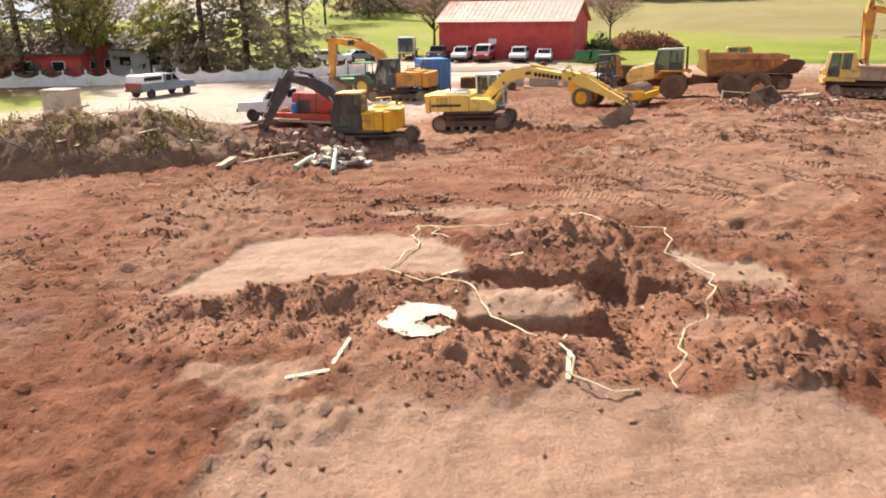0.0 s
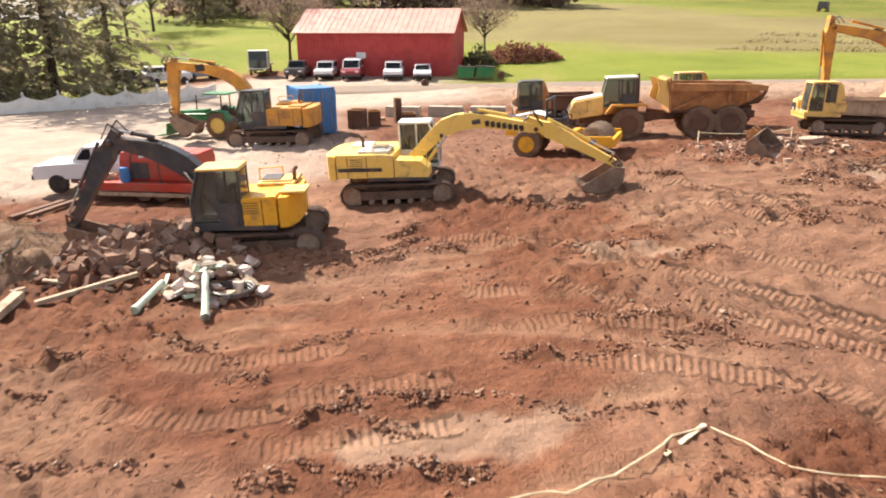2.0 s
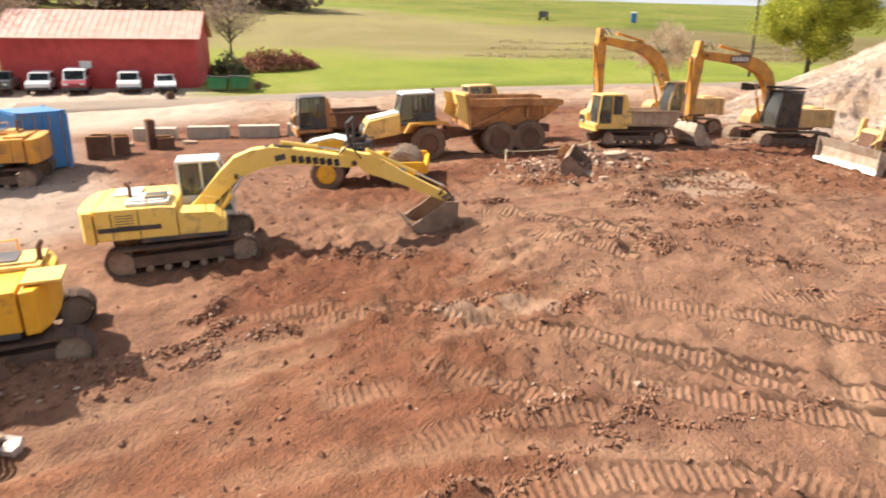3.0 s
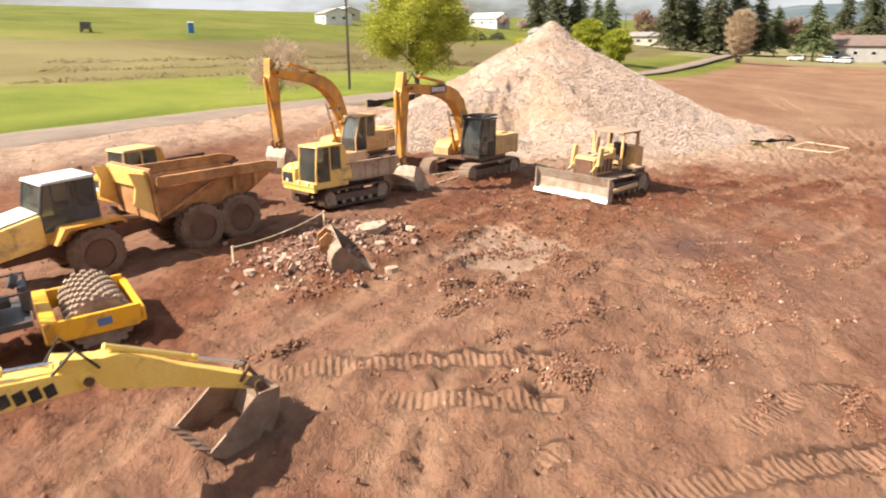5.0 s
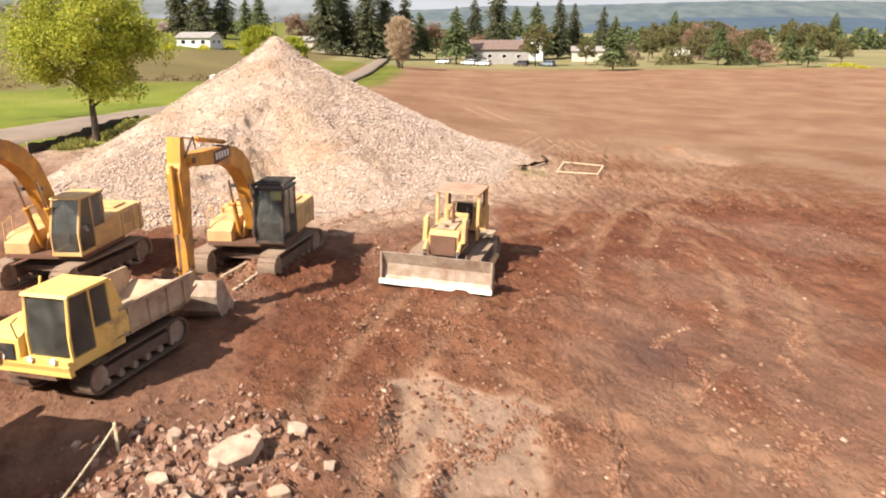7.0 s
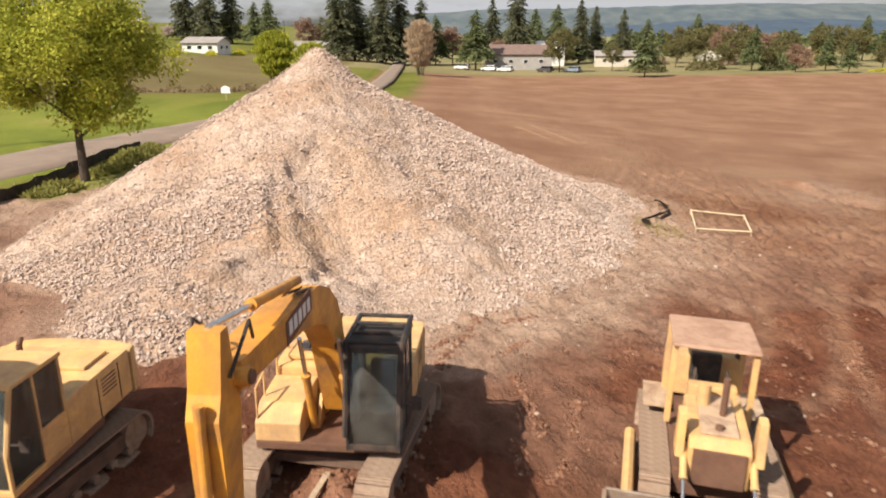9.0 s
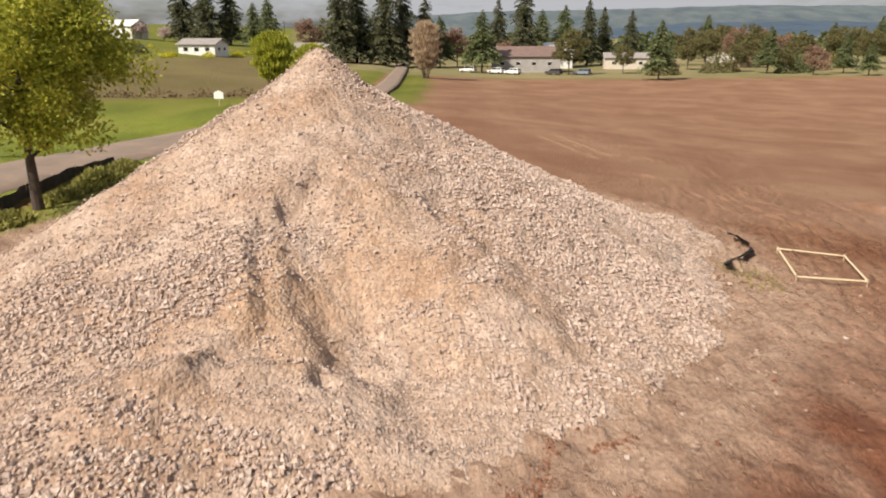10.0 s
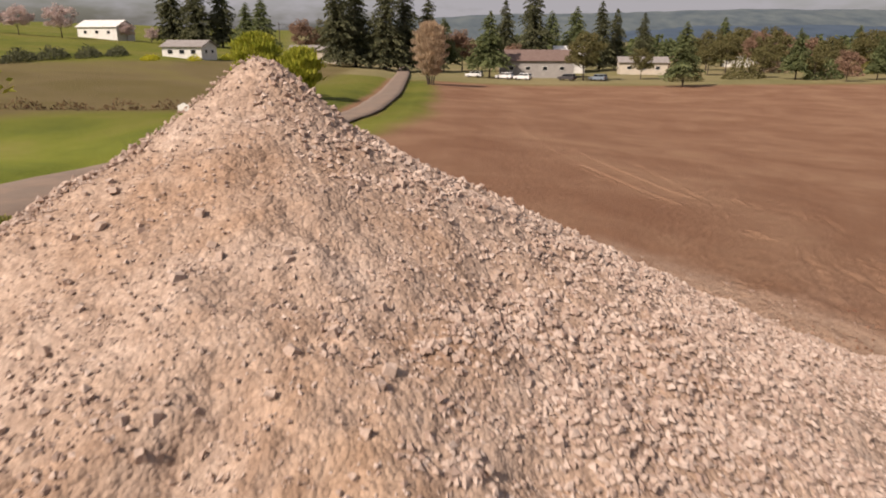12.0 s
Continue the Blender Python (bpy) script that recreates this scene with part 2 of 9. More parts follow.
# bands of crawler prints: three points of a bow each
PRINTS = [(-3.7, 26.4, -2.1, 26.0, -0.4, 25.8), (-5.1, 25.2, -3.6, 24.2, -1.9, 23.8), (-1.6, 24.2, -0.2, 24.1, 1.3, 23.8), (-2.2, 22.8, -0.9, 22.6, 1.0, 22.3),
          (4.0, 23.6, 5.9, 22.6, 7.5, 21.4), (3.8, 25.4, 5.3, 25.0, 7.0, 24.0), (3.2, 31.8, 5.4, 30.8, 6.9, 29.2), (7.4, 28.1, 9.1, 25.4, 10.6, 22.4),
          (7.9, 21.4, 8.2, 20.5, 8.3, 19.4), (6.7, 29.3, 8.8, 26.1, 11.7, 21.1), (10.7, 27.1, 12.6, 24.4, 14.3, 21.6), (5.4, 27.2, 5.9, 26.2, 6.5, 24.9),
          (4.0, 31.1, 5.1, 30.5, 6.6, 29.4), (3.4, 27.5, 3.9, 27.3, 4.5, 27.1), (13.7, 24.8, 15.7, 23.3, 16.3, 22.1), (7.8, 24.8, 9.2, 22.9, 10.7, 20.9),
          (9.8, 29.3, 10.7, 28.8, 11.8, 28.1), (12.7, 34.3, 14.0, 31.5, 15.1, 28.4), (12.4, 31.7, 12.8, 30.0, 13.4, 28.4)]
# low crumbled ridges pushed up beside the crawlers: ends of each
RIDGES = [(12.9, 35.0, 14.3, 34.1), (16.4, 31.8, 19.1, 29.8), (18.9, 29.0, 22.0, 28.1), (15.1, 26.4, 17.1, 24.7), (14.1, 29.2, 15.0, 27.6), (16.1, 29.1, 18.4, 27.4),
          (16.2, 35.7, 17.4, 34.4), (20.5, 32.8, 24.2, 32.4), (20.4, 32.1, 22.3, 29.4), (25.2, 20.9, 27.6, 19.3), (-1.6, 23.4, -0.2, 23.6), (-0.2, 23.6, 1.3, 23.2),
          (-2.6, 22.1, -1.3, 22.0), (-1.1, 21.5, 1.3, 21.0), (2.8, 24.3, 4.1, 23.9), (0.1, 30.5, 3.6, 31.9), (9.1, 27.3, 10.9, 27.3)]
RIDGES += [(-2.6, 25.6, -1.8, 24.9), (2.3, 32.2, 3.8, 33.0), (1.6, 30.1, 2.8, 31.1), (3.2, 30.9, 4.3, 30.4), (13.9, 28.6, 14.8, 27.4), (6.7, 33.8, 9.0, 32.0),
           (21.1, 31.6, 22.1, 30.6), (21.4, 29.8, 22.0, 29.1), (18.9, 32.4, 21.9, 31.6), (17.4, 31.0, 18.6, 29.8), (18.7, 28.4, 17.4, 27.9), (27.8, 30.9, 26.1, 28.9),
           (17.7, 32.0, 18.8, 31.5), (-3.5, 21.5, -1.7, 21.7)]
RUTS = [(8.0, 34.5, 14.0, 33.8, 22.0, 30.5), (2.0, 29.5, 9.0, 29.0, 15.0, 30.0), (45.0, 10.0, 62.0, 5.0, 90.0, -2.0), (44.0, 7.0, 60.0, 1.0, 88.0, -8.0),
        (24.0, 30.5, 21.0, 28.5, 19.0, 24.0), (16.5, 31.5, 19.0, 29.0, 20.0, 26.0), (26.0, 21.5, 33.0, 17.5, 42.0, 16.0), (50.0, 14.0, 75.0, 2.0, 110.0, -20.0),
        (-12.0, 16.0, -9.0, 21.0, -4.0, 23.5), (-16.0, 12.0, -11.0, 19.0, -6.0, 22.0),
        (-6.0, 28.0, 2.0, 27.0, 8.0, 23.0), (-4.0, 21.6, 0.5, 21.3, 5.0, 21.0), (-10.0, 27.0, -3.0, 28.6, 4.0, 28.2), (10.0, 32.0, 17.0, 30.0, 24.0, 23.0),
        (9.0, 18.0, 14.0, 22.0, 20.0, 23.5), (14.0, 36.0, 22.0, 33.6, 30.0, 30.0), (36.0, 26.0, 42.0, 20.0, 60.0, 12.0), (30.0, 24.0, 40.0, 18.5, 52.0, 8.0),
        (46.0, 14.0, 70.0, 12.0, 100.0, 8.0), (60.0, 18.0, 85.0, 6.0, 130.0, -6.0), (44.0, 2.0, 70.0, -12.0, 110.0, -40.0), (56.0, 8.0, 90.0, 14.0, 130.0, 8.0),
        (42.0, 17.5, 53.0, 11.9, 68.0, 8.5), (68.0, 8.5, 95.0, 0.5, 126.0, -6.0), (53.5, 12.0, 52.0, 6.5, 62.5, -5.7), (62.5, -5.7, 74.0, -17.0, 88.0, -33.0), (49.0, 6.3, 67.0, -11.0, 83.0, -33.0)]


# smooth patches of packed pale soil: outlines
PATCHES = [
    [(-6.6, 16.7), (-6.0, 17.9), (-5.1, 20.2), (-3.4, 20.6), (-0.2, 19.9), (1.0, 18.6), (1.0, 17.2), (2.0, 16.2), (-1.4, 17.2), (-2.7, 17.2), (-5.0, 16.5)],
    [(6.6, 17.3), (7.6, 16.7), (8.4, 16.5), (8.9, 15.4), (8.2, 14.3), (6.5, 14.7), (6.4, 15.7)],
    [(0.9, 15.6), (2.0, 15.4), (3.4, 14.7), (3.5, 13.9), (2.4, 13.9), (0.6, 14.5)],
    [(-5.6, 12.5), (-5.0, 13.1), (-2.5, 12.9), (-2.3, 12.3), (-3.1, 12.0), (-4.2, 11.9)],
    [(5.0, 13.8), (6.0, 14.1), (7.2, 13.4), (6.4, 12.1), (4.9, 12.2)],
    [(24.2, 32.3), (24.7, 31.5), (22.9, 29.2), (22.0, 29.6), (19.4, 30.0), (18.8, 30.5), (19.7, 31.0), (20.1, 32.9), (21.2, 32.5)]]


def in_outline(x, y, pts):
    """Distance into an outline: positive inside, negative outside."""
    far, odd = np.full(x.shape, 1e9), np.zeros(x.shape, bool)
    for (x0, y0), (x1, y1) in zip(pts, pts[1:] + pts[:1]):
        far = np.minimum(far, segment(x, y, x0, y0, x1, y1)[0])
        if y0 != y1:
            odd ^= ((y0 > y) != (y1 > y)) & (x < x0 + (y - y0) * (x1 - x0) / (y1 - y0))
    return np.where(odd, far, -far)


def bow(p, n=24):
    t = np.linspace(0, 1, n)[:, None]
    a, b, c = np.array(p[:2]), np.array(p[2:4]), np.array(p[4:])
    return (1 - t) ** 2 * a + 2 * t * (1 - t) * (2 * b - (a + c) / 2) + t * t * c


def along(x, y, pts):
    """Least distance from a bow and the length run along it."""
    best, run, total = np.full(x.shape, 1e9), np.zeros(x.shape), 0.0
    for (x0, y0), (x1, y1) in zip(pts[:-1], pts[1:]):
        d, s = segment(x, y, x0, y0, x1, y1)
        length = math.hypot(x1 - x0, y1 - y0)
        near = d < best
        best, run = np.where(near, d, best), np.where(near, total + s * length, run)
        total += length
    return best, run


ROAD = [(6, 78.5), (21, 75), (43, 67.5), (57, 62.3), (72, 54.5), (86, 46.5), (105, 35.5), (122, 27.8), (150, 21.5), (177, 16.8), (230, 8), (300, -2), (420, -20)]


def road_gap(x, y):
    """Signed distance from the road's middle, north positive."""
    best = np.full(np.shape(x), 1e9)
    sign = np.ones(np.shape(x))
    for (x0, y0), (x1, y1) in zip(ROAD[:-1], ROAD[1:]):
        d, s = segment(x, y, x0, y0, x1, y1)
        side = np.sign((x1 - x0) * (y - y0) - (y1 - y0) * (x - x0))
        near = d < best
        best, sign = np.where(near, d, best), np.where(near, side, sign)
    return best * sign


def ground_detail(x, y):
    """Relief on top of the smooth land, and the masks of what covers it."""
    z = 0.10 * fbm(x, y, 0.22, 4, 3)
    site = soft_step(60, 45, y) * soft_step(-60, -20, x)
    near = site * soft_step(75, 60, x)
    torn = 0.5 * fbm(x, y, 0.9, 4, 111)
    packed = np.zeros_like(x)
    for k, pts in enumerate(PATCHES):
        packed = np.maximum(packed, (0.55 if k in (3, 4) else 1.0) * soft_step(-0.06, 0.10, in_outline(x, y, pts) + (1.1 if k > 2 else 0.75) * torn))
    near = near * (1 - 0.75 * packed)
    rough = near * np.clip(soft_step(-0.1, 0.25, fbm(x, y, 0.13, 3, 11) + 0.10) + bell(x, y, -9, 17, 4, 9, -20), 0, 1)
    z = z + near * 0.08 * fbm(x, y, 1.1, 4, 21) + rough * 0.34 * np.abs(fbm(x, y, 2.1, 4, 31, 0.65)) + near * 0.10 * np.maximum(0, fbm(x, y, 2.6, 3, 36)) + near * 0.09 * np.maximum(0, fbm(x, y, 1.9, 2, 46) - 0.08) + near * 0.05 * fbm(x, y, 3.6, 2, 56)
    dug = np.zeros_like(x)
    wob = 0.22 * fbm(x, y, 1.3, 3, 41)
    cut = np.zeros_like(x)
    for x0, y0, x1, y1, w, depth in TRENCHES:
        d, s = segment(x, y, x0, y0, x1, y1)
        k = soft_step(w / 2 + 0.14, w / 2 - 0.12, d + wob)
        cut = np.maximum(cut, k * depth * (0.85 + 0.5 * value_noise(x, y, 0.9, 5)))
        dug = np.maximum(dug, soft_step(w + 0.9, w * 0.5, d + wob * 2))
    z = z - cut
    lump = np.zeros_like(x)
    for cx, cy, rx, ry, turn, h in HEAPS:
        k = bell(x, y, cx, cy, rx, ry, turn)
        clod = 0.75 + 0.55 * np.abs(fbm(x, y, 2.6, 3, 51)) * 2
        z = z + h * k * (clod if h > 0 else 1) * np.clip(1 - cut * 2, 0, 1)
        dug = np.maximum(dug, soft_step(0.25, 0.6, k))
        lump = np.maximum(lump, soft_step(0.2, 0.6, k) if h > 0.2 else 0)
    z = z + lump * 0.16 * np.maximum(0, fbm(x, y, 3.7, 2, 61) + 0.05)
    # the bank between site and road
    gap = road_gap(x, y)
    bank = soft_step(-17, -12, gap) * soft_step(-4, -8, gap) * soft_step(8, 20, x) * soft_step(66, 56, x)
    z = z + bank * (0.55 + 0.35 * fbm(x, y, 0.6, 3, 71))
    z = z - 0.25 * soft_step(5, 3.2, np.abs(gap)) * soft_step(0, 20, x)
    run, mask = np.zeros_like(x), np.zeros_like(x)
    for p in PRINTS:
        d, r = along(x, y, bow(p))
        k = soft_step(0.38, 0.26, d) * soft_step(-0.5, -0.24, fbm(x, y, 0.45, 2, int(10 * p[0]) % 50))
        run, mask = np.where(k > mask, r, run), np.maximum(mask, k)
        z = z - 0.03 * k + 0.04 * soft_step(0.2, 0.0, np.abs(d - 0.46)) * (0.4 + fbm(x, y, 2.2, 2, 5)) * soft_step(-0.3, 0.0, fbm(x, y, 0.45, 2, 9))
    for x0, y0, x1, y1 in RIDGES:
        d, s = segment(x, y, x0, y0, x1, y1)
        z = z + (0.10 + 0.16 * np.maximum(-0.4, fbm(x, y, 2.0, 3, 63))) * soft_step(0.26, 0.02, d + 0.22 * fbm(x, y, 1.6, 2, 64)) * soft_step(0.0, 0.15, s) * soft_step(1.0, 0.85, s)
    rut = np.zeros_like(x)
    for p in RUTS:
        for off in (-1.0, 1.0):
            pts = bow(p)
            t = np.gradient(pts, axis=0)
            t /= np.linalg.norm(t, axis=1)[:, None]
            d, r = along(x, y, pts + np.stack([-t[:, 1], t[:, 0]], 1) * off)
            k = soft_step(-0.25, 0.1, fbm(x, y, 0.4, 2, 17))
            rut = np.maximum(rut, k * soft_step(0.42 + 0.25 * soft_step(60, 90, x), 0.15, d + 0.2 * fbm(x, y, 1.5, 2, 23)))
            z = z + k * (-0.05 * soft_step(0.3, 0.1, d) + 0.06 * soft_step(0.22, 0.0, np.abs(d - 0.4)) * (0.5 + fbm(x, y, 2.4, 2, 7)))
    ragged = 2.5 * fbm(x, y, 0.25, 3, 81)
    grass = soft_step(2.3, 3.2, gap + ragged * 0.25) * soft_step(16, 26, x + ragged) + soft_step(73, 77, y + ragged) * soft_step(-4, -10, x + ragged)
    grass = np.maximum(grass, soft_step(60, 66, x + ragged) * soft_step(-9, -5, gap + ragged * 0.5) * soft_step(-1.0, -2.0, gap) * soft_step(230, 190, x))
    grass = np.maximum(grass, soft_step(-22, -27, x + ragged) * soft_step(50, 56, y) * soft_step(75, 60, y))
    grass = np.maximum(grass, soft_step(93, 97, y + ragged))
    grass = np.maximum(grass, 0.8 * soft_step(0.35, 0.6, bell(x, y, 66.0, 47.2, 9.5, 1.7, -10) + 0.12 * ragged))
    far_edge = soft_step(196, 204, x - 0.08 * (y + 50) + ragged)
    grass = np.clip(np.maximum(grass, far_edge), 0, 1)
    vine = soft_step(24, 30, gap + ragged) * soft_step(40, 60, x) * soft_step(150, 120, gap - 0.2 * x)
    vine = np.maximum(vine, soft_step(120, 123, x + ragged * 0.3) * soft_step(11, 15, gap))
    vine = vine * soft_step(2, -5, (x - 205) * 0.5 + (y - 70) * 0.87 + ragged * 0.4)
    vine = np.maximum(vine, soft_step(110, 90, x) * soft_step(34, 42, gap + ragged) * soft_step(20, 40, x) * soft_step(140, 110, gap))
    lot = soft_step(39.5, 43, y + ragged * 0.8 + 0.15 * x) * soft_step(6, -2, x + ragged - 0.15 * (y - 40)) * soft_step(76, 73, y + ragged * 0.2) * soft_step(-34, -26, x)
    lot = np.maximum(lot, soft_step(9, 4, np.abs(gap - 6)) * soft_step(26, 20, x) * soft_step(-8, 0, x))
    lot = np.maximum(lot, soft_step(60, 66, y) * soft_step(90, 84, y) * soft_step(20, 16, x) * soft_step(-12, -6, x))
    pale = np.maximum(bank * 0.9, np.maximum(soft_step(1.2, 0.98, np.hypot((x - 57.5) / 17.2, (y - 33.0) / 14.4) + 0.14 * fbm(x, y, 0.5, 3, 91)), np.maximum(bell(x, y, 49.5, 20.5, 5.0, 3.0, -30), soft_step(0.2, 0.6, bell(x, y, 46.2, 25.0, 4.2, 2.6, -50) + 0.3 * fbm(x, y, 0.6, 3, 93)))) * 0.85)
    pale = np.maximum(pale, 0.4 * soft_step(0.25, 0.7, bell(x, y, 61.5, 2.0, 5.2, 3.0, -35) + 0.4 * fbm(x, y, 0.5, 3, 95)))
    flat = soft_step(-0.05, 0.2, fbm(x, y, 0.16, 3, 101)) * near
    dry = packed
    dry = np.maximum(dry, 0.68 * soft_step(0.36, 0.46, bell(x, y, 1.8, 9.4, 6.5, 1.9, -4) + torn * 0.6))
    dry = np.maximum(dry, 0.7 * soft_step(0.40, 0.52, bell(x, y, 1.0, 21.9, 2.6, 0.8, -8) + torn * 0.7))
    dry = np.maximum(dry, 0.7 * soft_step(0.45, 0.55, np.maximum(bell(x, y, 7.6, 28.6, 0.9, 0.45, -60), bell(x, y, 9.0, 27.9, 0.9, 0.5, -50)) + torn * 0.4))
    dug = dug * (1 - 0.9 * packed * (1 - np.clip(cut * 3, 0, 1)))
    flat = np.maximum(flat * 0.28, dry) * (1 - 0.85 * dug)
    damp = bell(x, y, 25.0, 25.2, 2.2, 1.2, -48) * (0.6 + fbm(x, y, 0.7, 3, 33)) * 1.2
    return z, {"grass": grass, "vine": np.clip(vine, 0, 1) * grass, "lot": np.clip(lot, 0, 1), "pale": pale, "flat": np.clip(flat, 0, 1), "dug": np.clip(dug, 0, 1), "damp": np.clip(damp, 0, 1), "print_run": run, "print": mask, "rut": rut, "field": soft_step(40, 60, x + ragged) * soft_step(40, 24, y - 0.2 * x), "churn": np.clip(rough, 0, 1), "far": far_edge * soft_step(45, 25, y), "east": soft_step(90, 125, x)}


def grow(start, step, factor, end):
    out, v = [], start
    while v < end:
        step = step * factor
        v += step
        out.append(v)
    return out


def spaced(runs):
    out = []
    for a, b, s in runs:
        out += list(np.arange(a, b - s * 0.3, s))
    return out


GX = [-v for v in reversed(grow(16, 0.25, 1.09, 3500))] + spaced([(-16, -8, 0.22), (-8, 9, 0.11), (9, 30, 0.16), (30, 66, 0.22), (66, 76, 0.3)]) + grow(76, 0.3, 1.045, 4500)
GY = [5 - v for v in reversed(grow(0, 0.2, 1.12, 2500))] + spaced([(5, 10, 0.2), (10, 20, 0.11), (20, 38, 0.17), (38, 80, 0.32)]) + grow(80, 0.32, 1.05, 4000)
gx, gy = np.array(GX), np.array(GY)
XX, YY = np.meshgrid(gx, gy)
relief, masks = ground_detail(XX.ravel(), YY.ravel())
ZZ = base_height(XX.ravel(), YY.ravel()) + relief
ground_grid = ZZ.reshape(XX.shape)


def ground_at(x, y):
    """Height of the ground sheet at a place."""
    i = min(max(int(np.searchsorted(gx, x)) - 1, 0), len(gx) - 2)
    j = min(max(int(np.searchsorted(gy, y)) - 1, 0), len(gy) - 2)
    fx, fy = (x - gx[i]) / (gx[i + 1] - gx[i]), (y - gy[j]) / (gy[j + 1] - gy[j])
    g = ground_grid
    return float((g[j, i] * (1 - fx) + g[j, i + 1] * fx) * (1 - fy) + (g[j + 1, i] * (1 - fx) + g[j + 1, i + 1] * fx) * fy)


def mesh_from(name, verts, faces, smooth=True):
    me = bpy.data.meshes.new(name)
    verts, faces = np.asarray(verts, np.float32), np.asarray(faces, np.int32)
    n, k = faces.shape
    me.vertices.add(len(verts))
    me.vertices.foreach_set("co", verts.ravel())
    me.loops.add(n * k)
    me.loops.foreach_set("vertex_index", faces.ravel())
    me.polygons.add(n)
    me.polygons.foreach_set("loop_start", np.arange(0, n * k, k, dtype=np.int32))
    me.polygons.foreach_set("loop_total", np.full(n, k, np.int32))
    me.polygons.foreach_set("use_smooth", np.full(n, smooth))
    me.update(calc_edges=True)
    me.validate()
    return me


def grid_faces(nx, ny):
    i = np.arange(nx * ny).reshape(ny, nx)
    return np.stack([i[:-1, :-1].ravel(), i[:-1, 1:].ravel(), i[1:, 1:].ravel(), i[1:, :-1].ravel()], 1)


def put_masks(me, masks):
    for key, v in masks.items():
        me.attributes.new(key, "FLOAT", "POINT").data.foreach_set("value", np.asarray(v, np.float32))


def ground_material():
    m, nt, b = nodes_of("bare red brown soil, grass and gravel", 0.95, 0, 0.15)
    pos = nt.nodes.new("ShaderNodeNewGeometry").outputs["Position"]
    big = noise_node(nt, 0.12, 5, 0.6, pos, 0.6)
    mid = noise_node(nt, 1.1, 6, 0.65, pos, 0.3)
    fine = noise_node(nt, 9.0, 5, 0.7, pos)
    soil = ramp(nt, big, [(0.32, (0.155, 0.060, 0.034)), (0.5, (0.20, 0.088, 0.051)), (0.68, (0.255, 0.13, 0.08))])
    soil = mix(nt, 0.8, soil, ramp(nt, mid, [(0.3, (0.55, 0.5, 0.48)), (0.7, (1.3, 1.27, 1.24))]), "MULTIPLY")
    a = {k: attr(nt, k).outputs["Fac"] for k in ("grass", "vine", "lot", "pale", "flat", "dug", "damp", "print", "print_run", "far", "rut", "field", "churn", "east")}
    soil = mix(nt, a["field"], soil, ramp(nt, big, [(0.32, (0.195, 0.099, 0.058)), (0.5, (0.235, 0.13, 0.079)), (0.68, (0.285, 0.17, 0.106))]))
    soil = mix(nt, a["churn"], soil, mix(nt, 1.0, soil, (0.86, 0.82, 0.79), "MULTIPLY"))
    soil = mix(nt, calc(nt, "MULTIPLY", a["flat"], 0.9), soil, ramp(nt, mid, [(0.3, (0.255, 0.168, 0.119)), (0.7, (0.32, 0.222, 0.162))]))
    soil = mix(nt, calc(nt, "MULTIPLY", a["dug"], 0.6), soil, ramp(nt, mid, [(0.3, (0.26, 0.125, 0.077)), (0.7, (0.38, 0.215, 0.14))]))
    lay = nt.nodes.new("ShaderNodeMapping")
    lay.inputs["Rotation"].default_value, lay.inputs["Scale"].default_value = (0, 0, 0.35), (0.22, 0.8, 1)
    link(nt, pos, lay.inputs["Vector"])
    scraped = noise_node(nt, 1.0, 6, 0.7, lay.outputs[0], 1.6)
    soil = mix(nt, calc(nt, "SUBTRACT", 0.55, calc(nt, "MULTIPLY", a["field"], 0.43)), soil, ramp(nt, scraped, [(0.34, (0.62, 0.56, 0.53)), (0.5, (1, 1, 1)), (0.66, (1.28, 1.3, 1.32))]), "MULTIPLY")
    soil = mix(nt, calc(nt, "MULTIPLY", a["rut"], calc(nt, "MULTIPLY", mid, calc(nt, "SUBTRACT", 0.7, calc(nt, "MULTIPLY", a["field"], 0.35)))), soil, (0.34, 0.205, 0.13))
    soil = mix(nt, calc(nt, "MULTIPLY", a["print"], 0.25), soil, (0.31, 0.175, 0.11))
    soil = mix(nt, a["damp"], soil, (0.125, 0.066, 0.05))
    pale = ramp(nt, fine, [(0.3, (0.35, 0.235, 0.165)), (0.7, (0.47, 0.345, 0.26))])
    soil = mix(nt, calc(nt, "MULTIPLY", a["pale"], ramp(nt, mid, [(0.3, (0.45, 0.45, 0.45)), (0.55, (1, 1, 1))])), soil, pale)
    soil = mix(nt, a["lot"], soil, ramp(nt, noise_node(nt, 0.7, 6, 0.7, pos), [(0.3, (0.37, 0.285, 0.225)), (0.7, (0.49, 0.39, 0.325))]))
    turf = ramp(nt, noise_node(nt, 0.05, 6, 0.65, pos, 0.5), [(0.35, (0.135, 0.165, 0.024)), (0.5, (0.195, 0.22, 0.032)), (0.65, (0.25, 0.235, 0.06))])
    turf = mix(nt, 0.5, turf, ramp(nt, fine, [(0.3, (0.6, 0.6, 0.6)), (0.7, (1.25, 1.25, 1.25))]), "MULTIPLY")
    rows = ramp(nt, noise_node(nt, 0.035, 5, 0.6, pos, 0.8), [(0.38, (0.185, 0.155, 0.058)), (0.5, (0.215, 0.175, 0.08)), (0.64, (0.235, 0.205, 0.075))])
    turf = mix(nt, a["far"], turf, ramp(nt, noise_node(nt, 0.03, 5, 0.6, pos), [(0.35, (0.24, 0.235, 0.10)), (0.65, (0.36, 0.31, 0.16))]))
    turf = mix(nt, a["vine"], turf, rows)
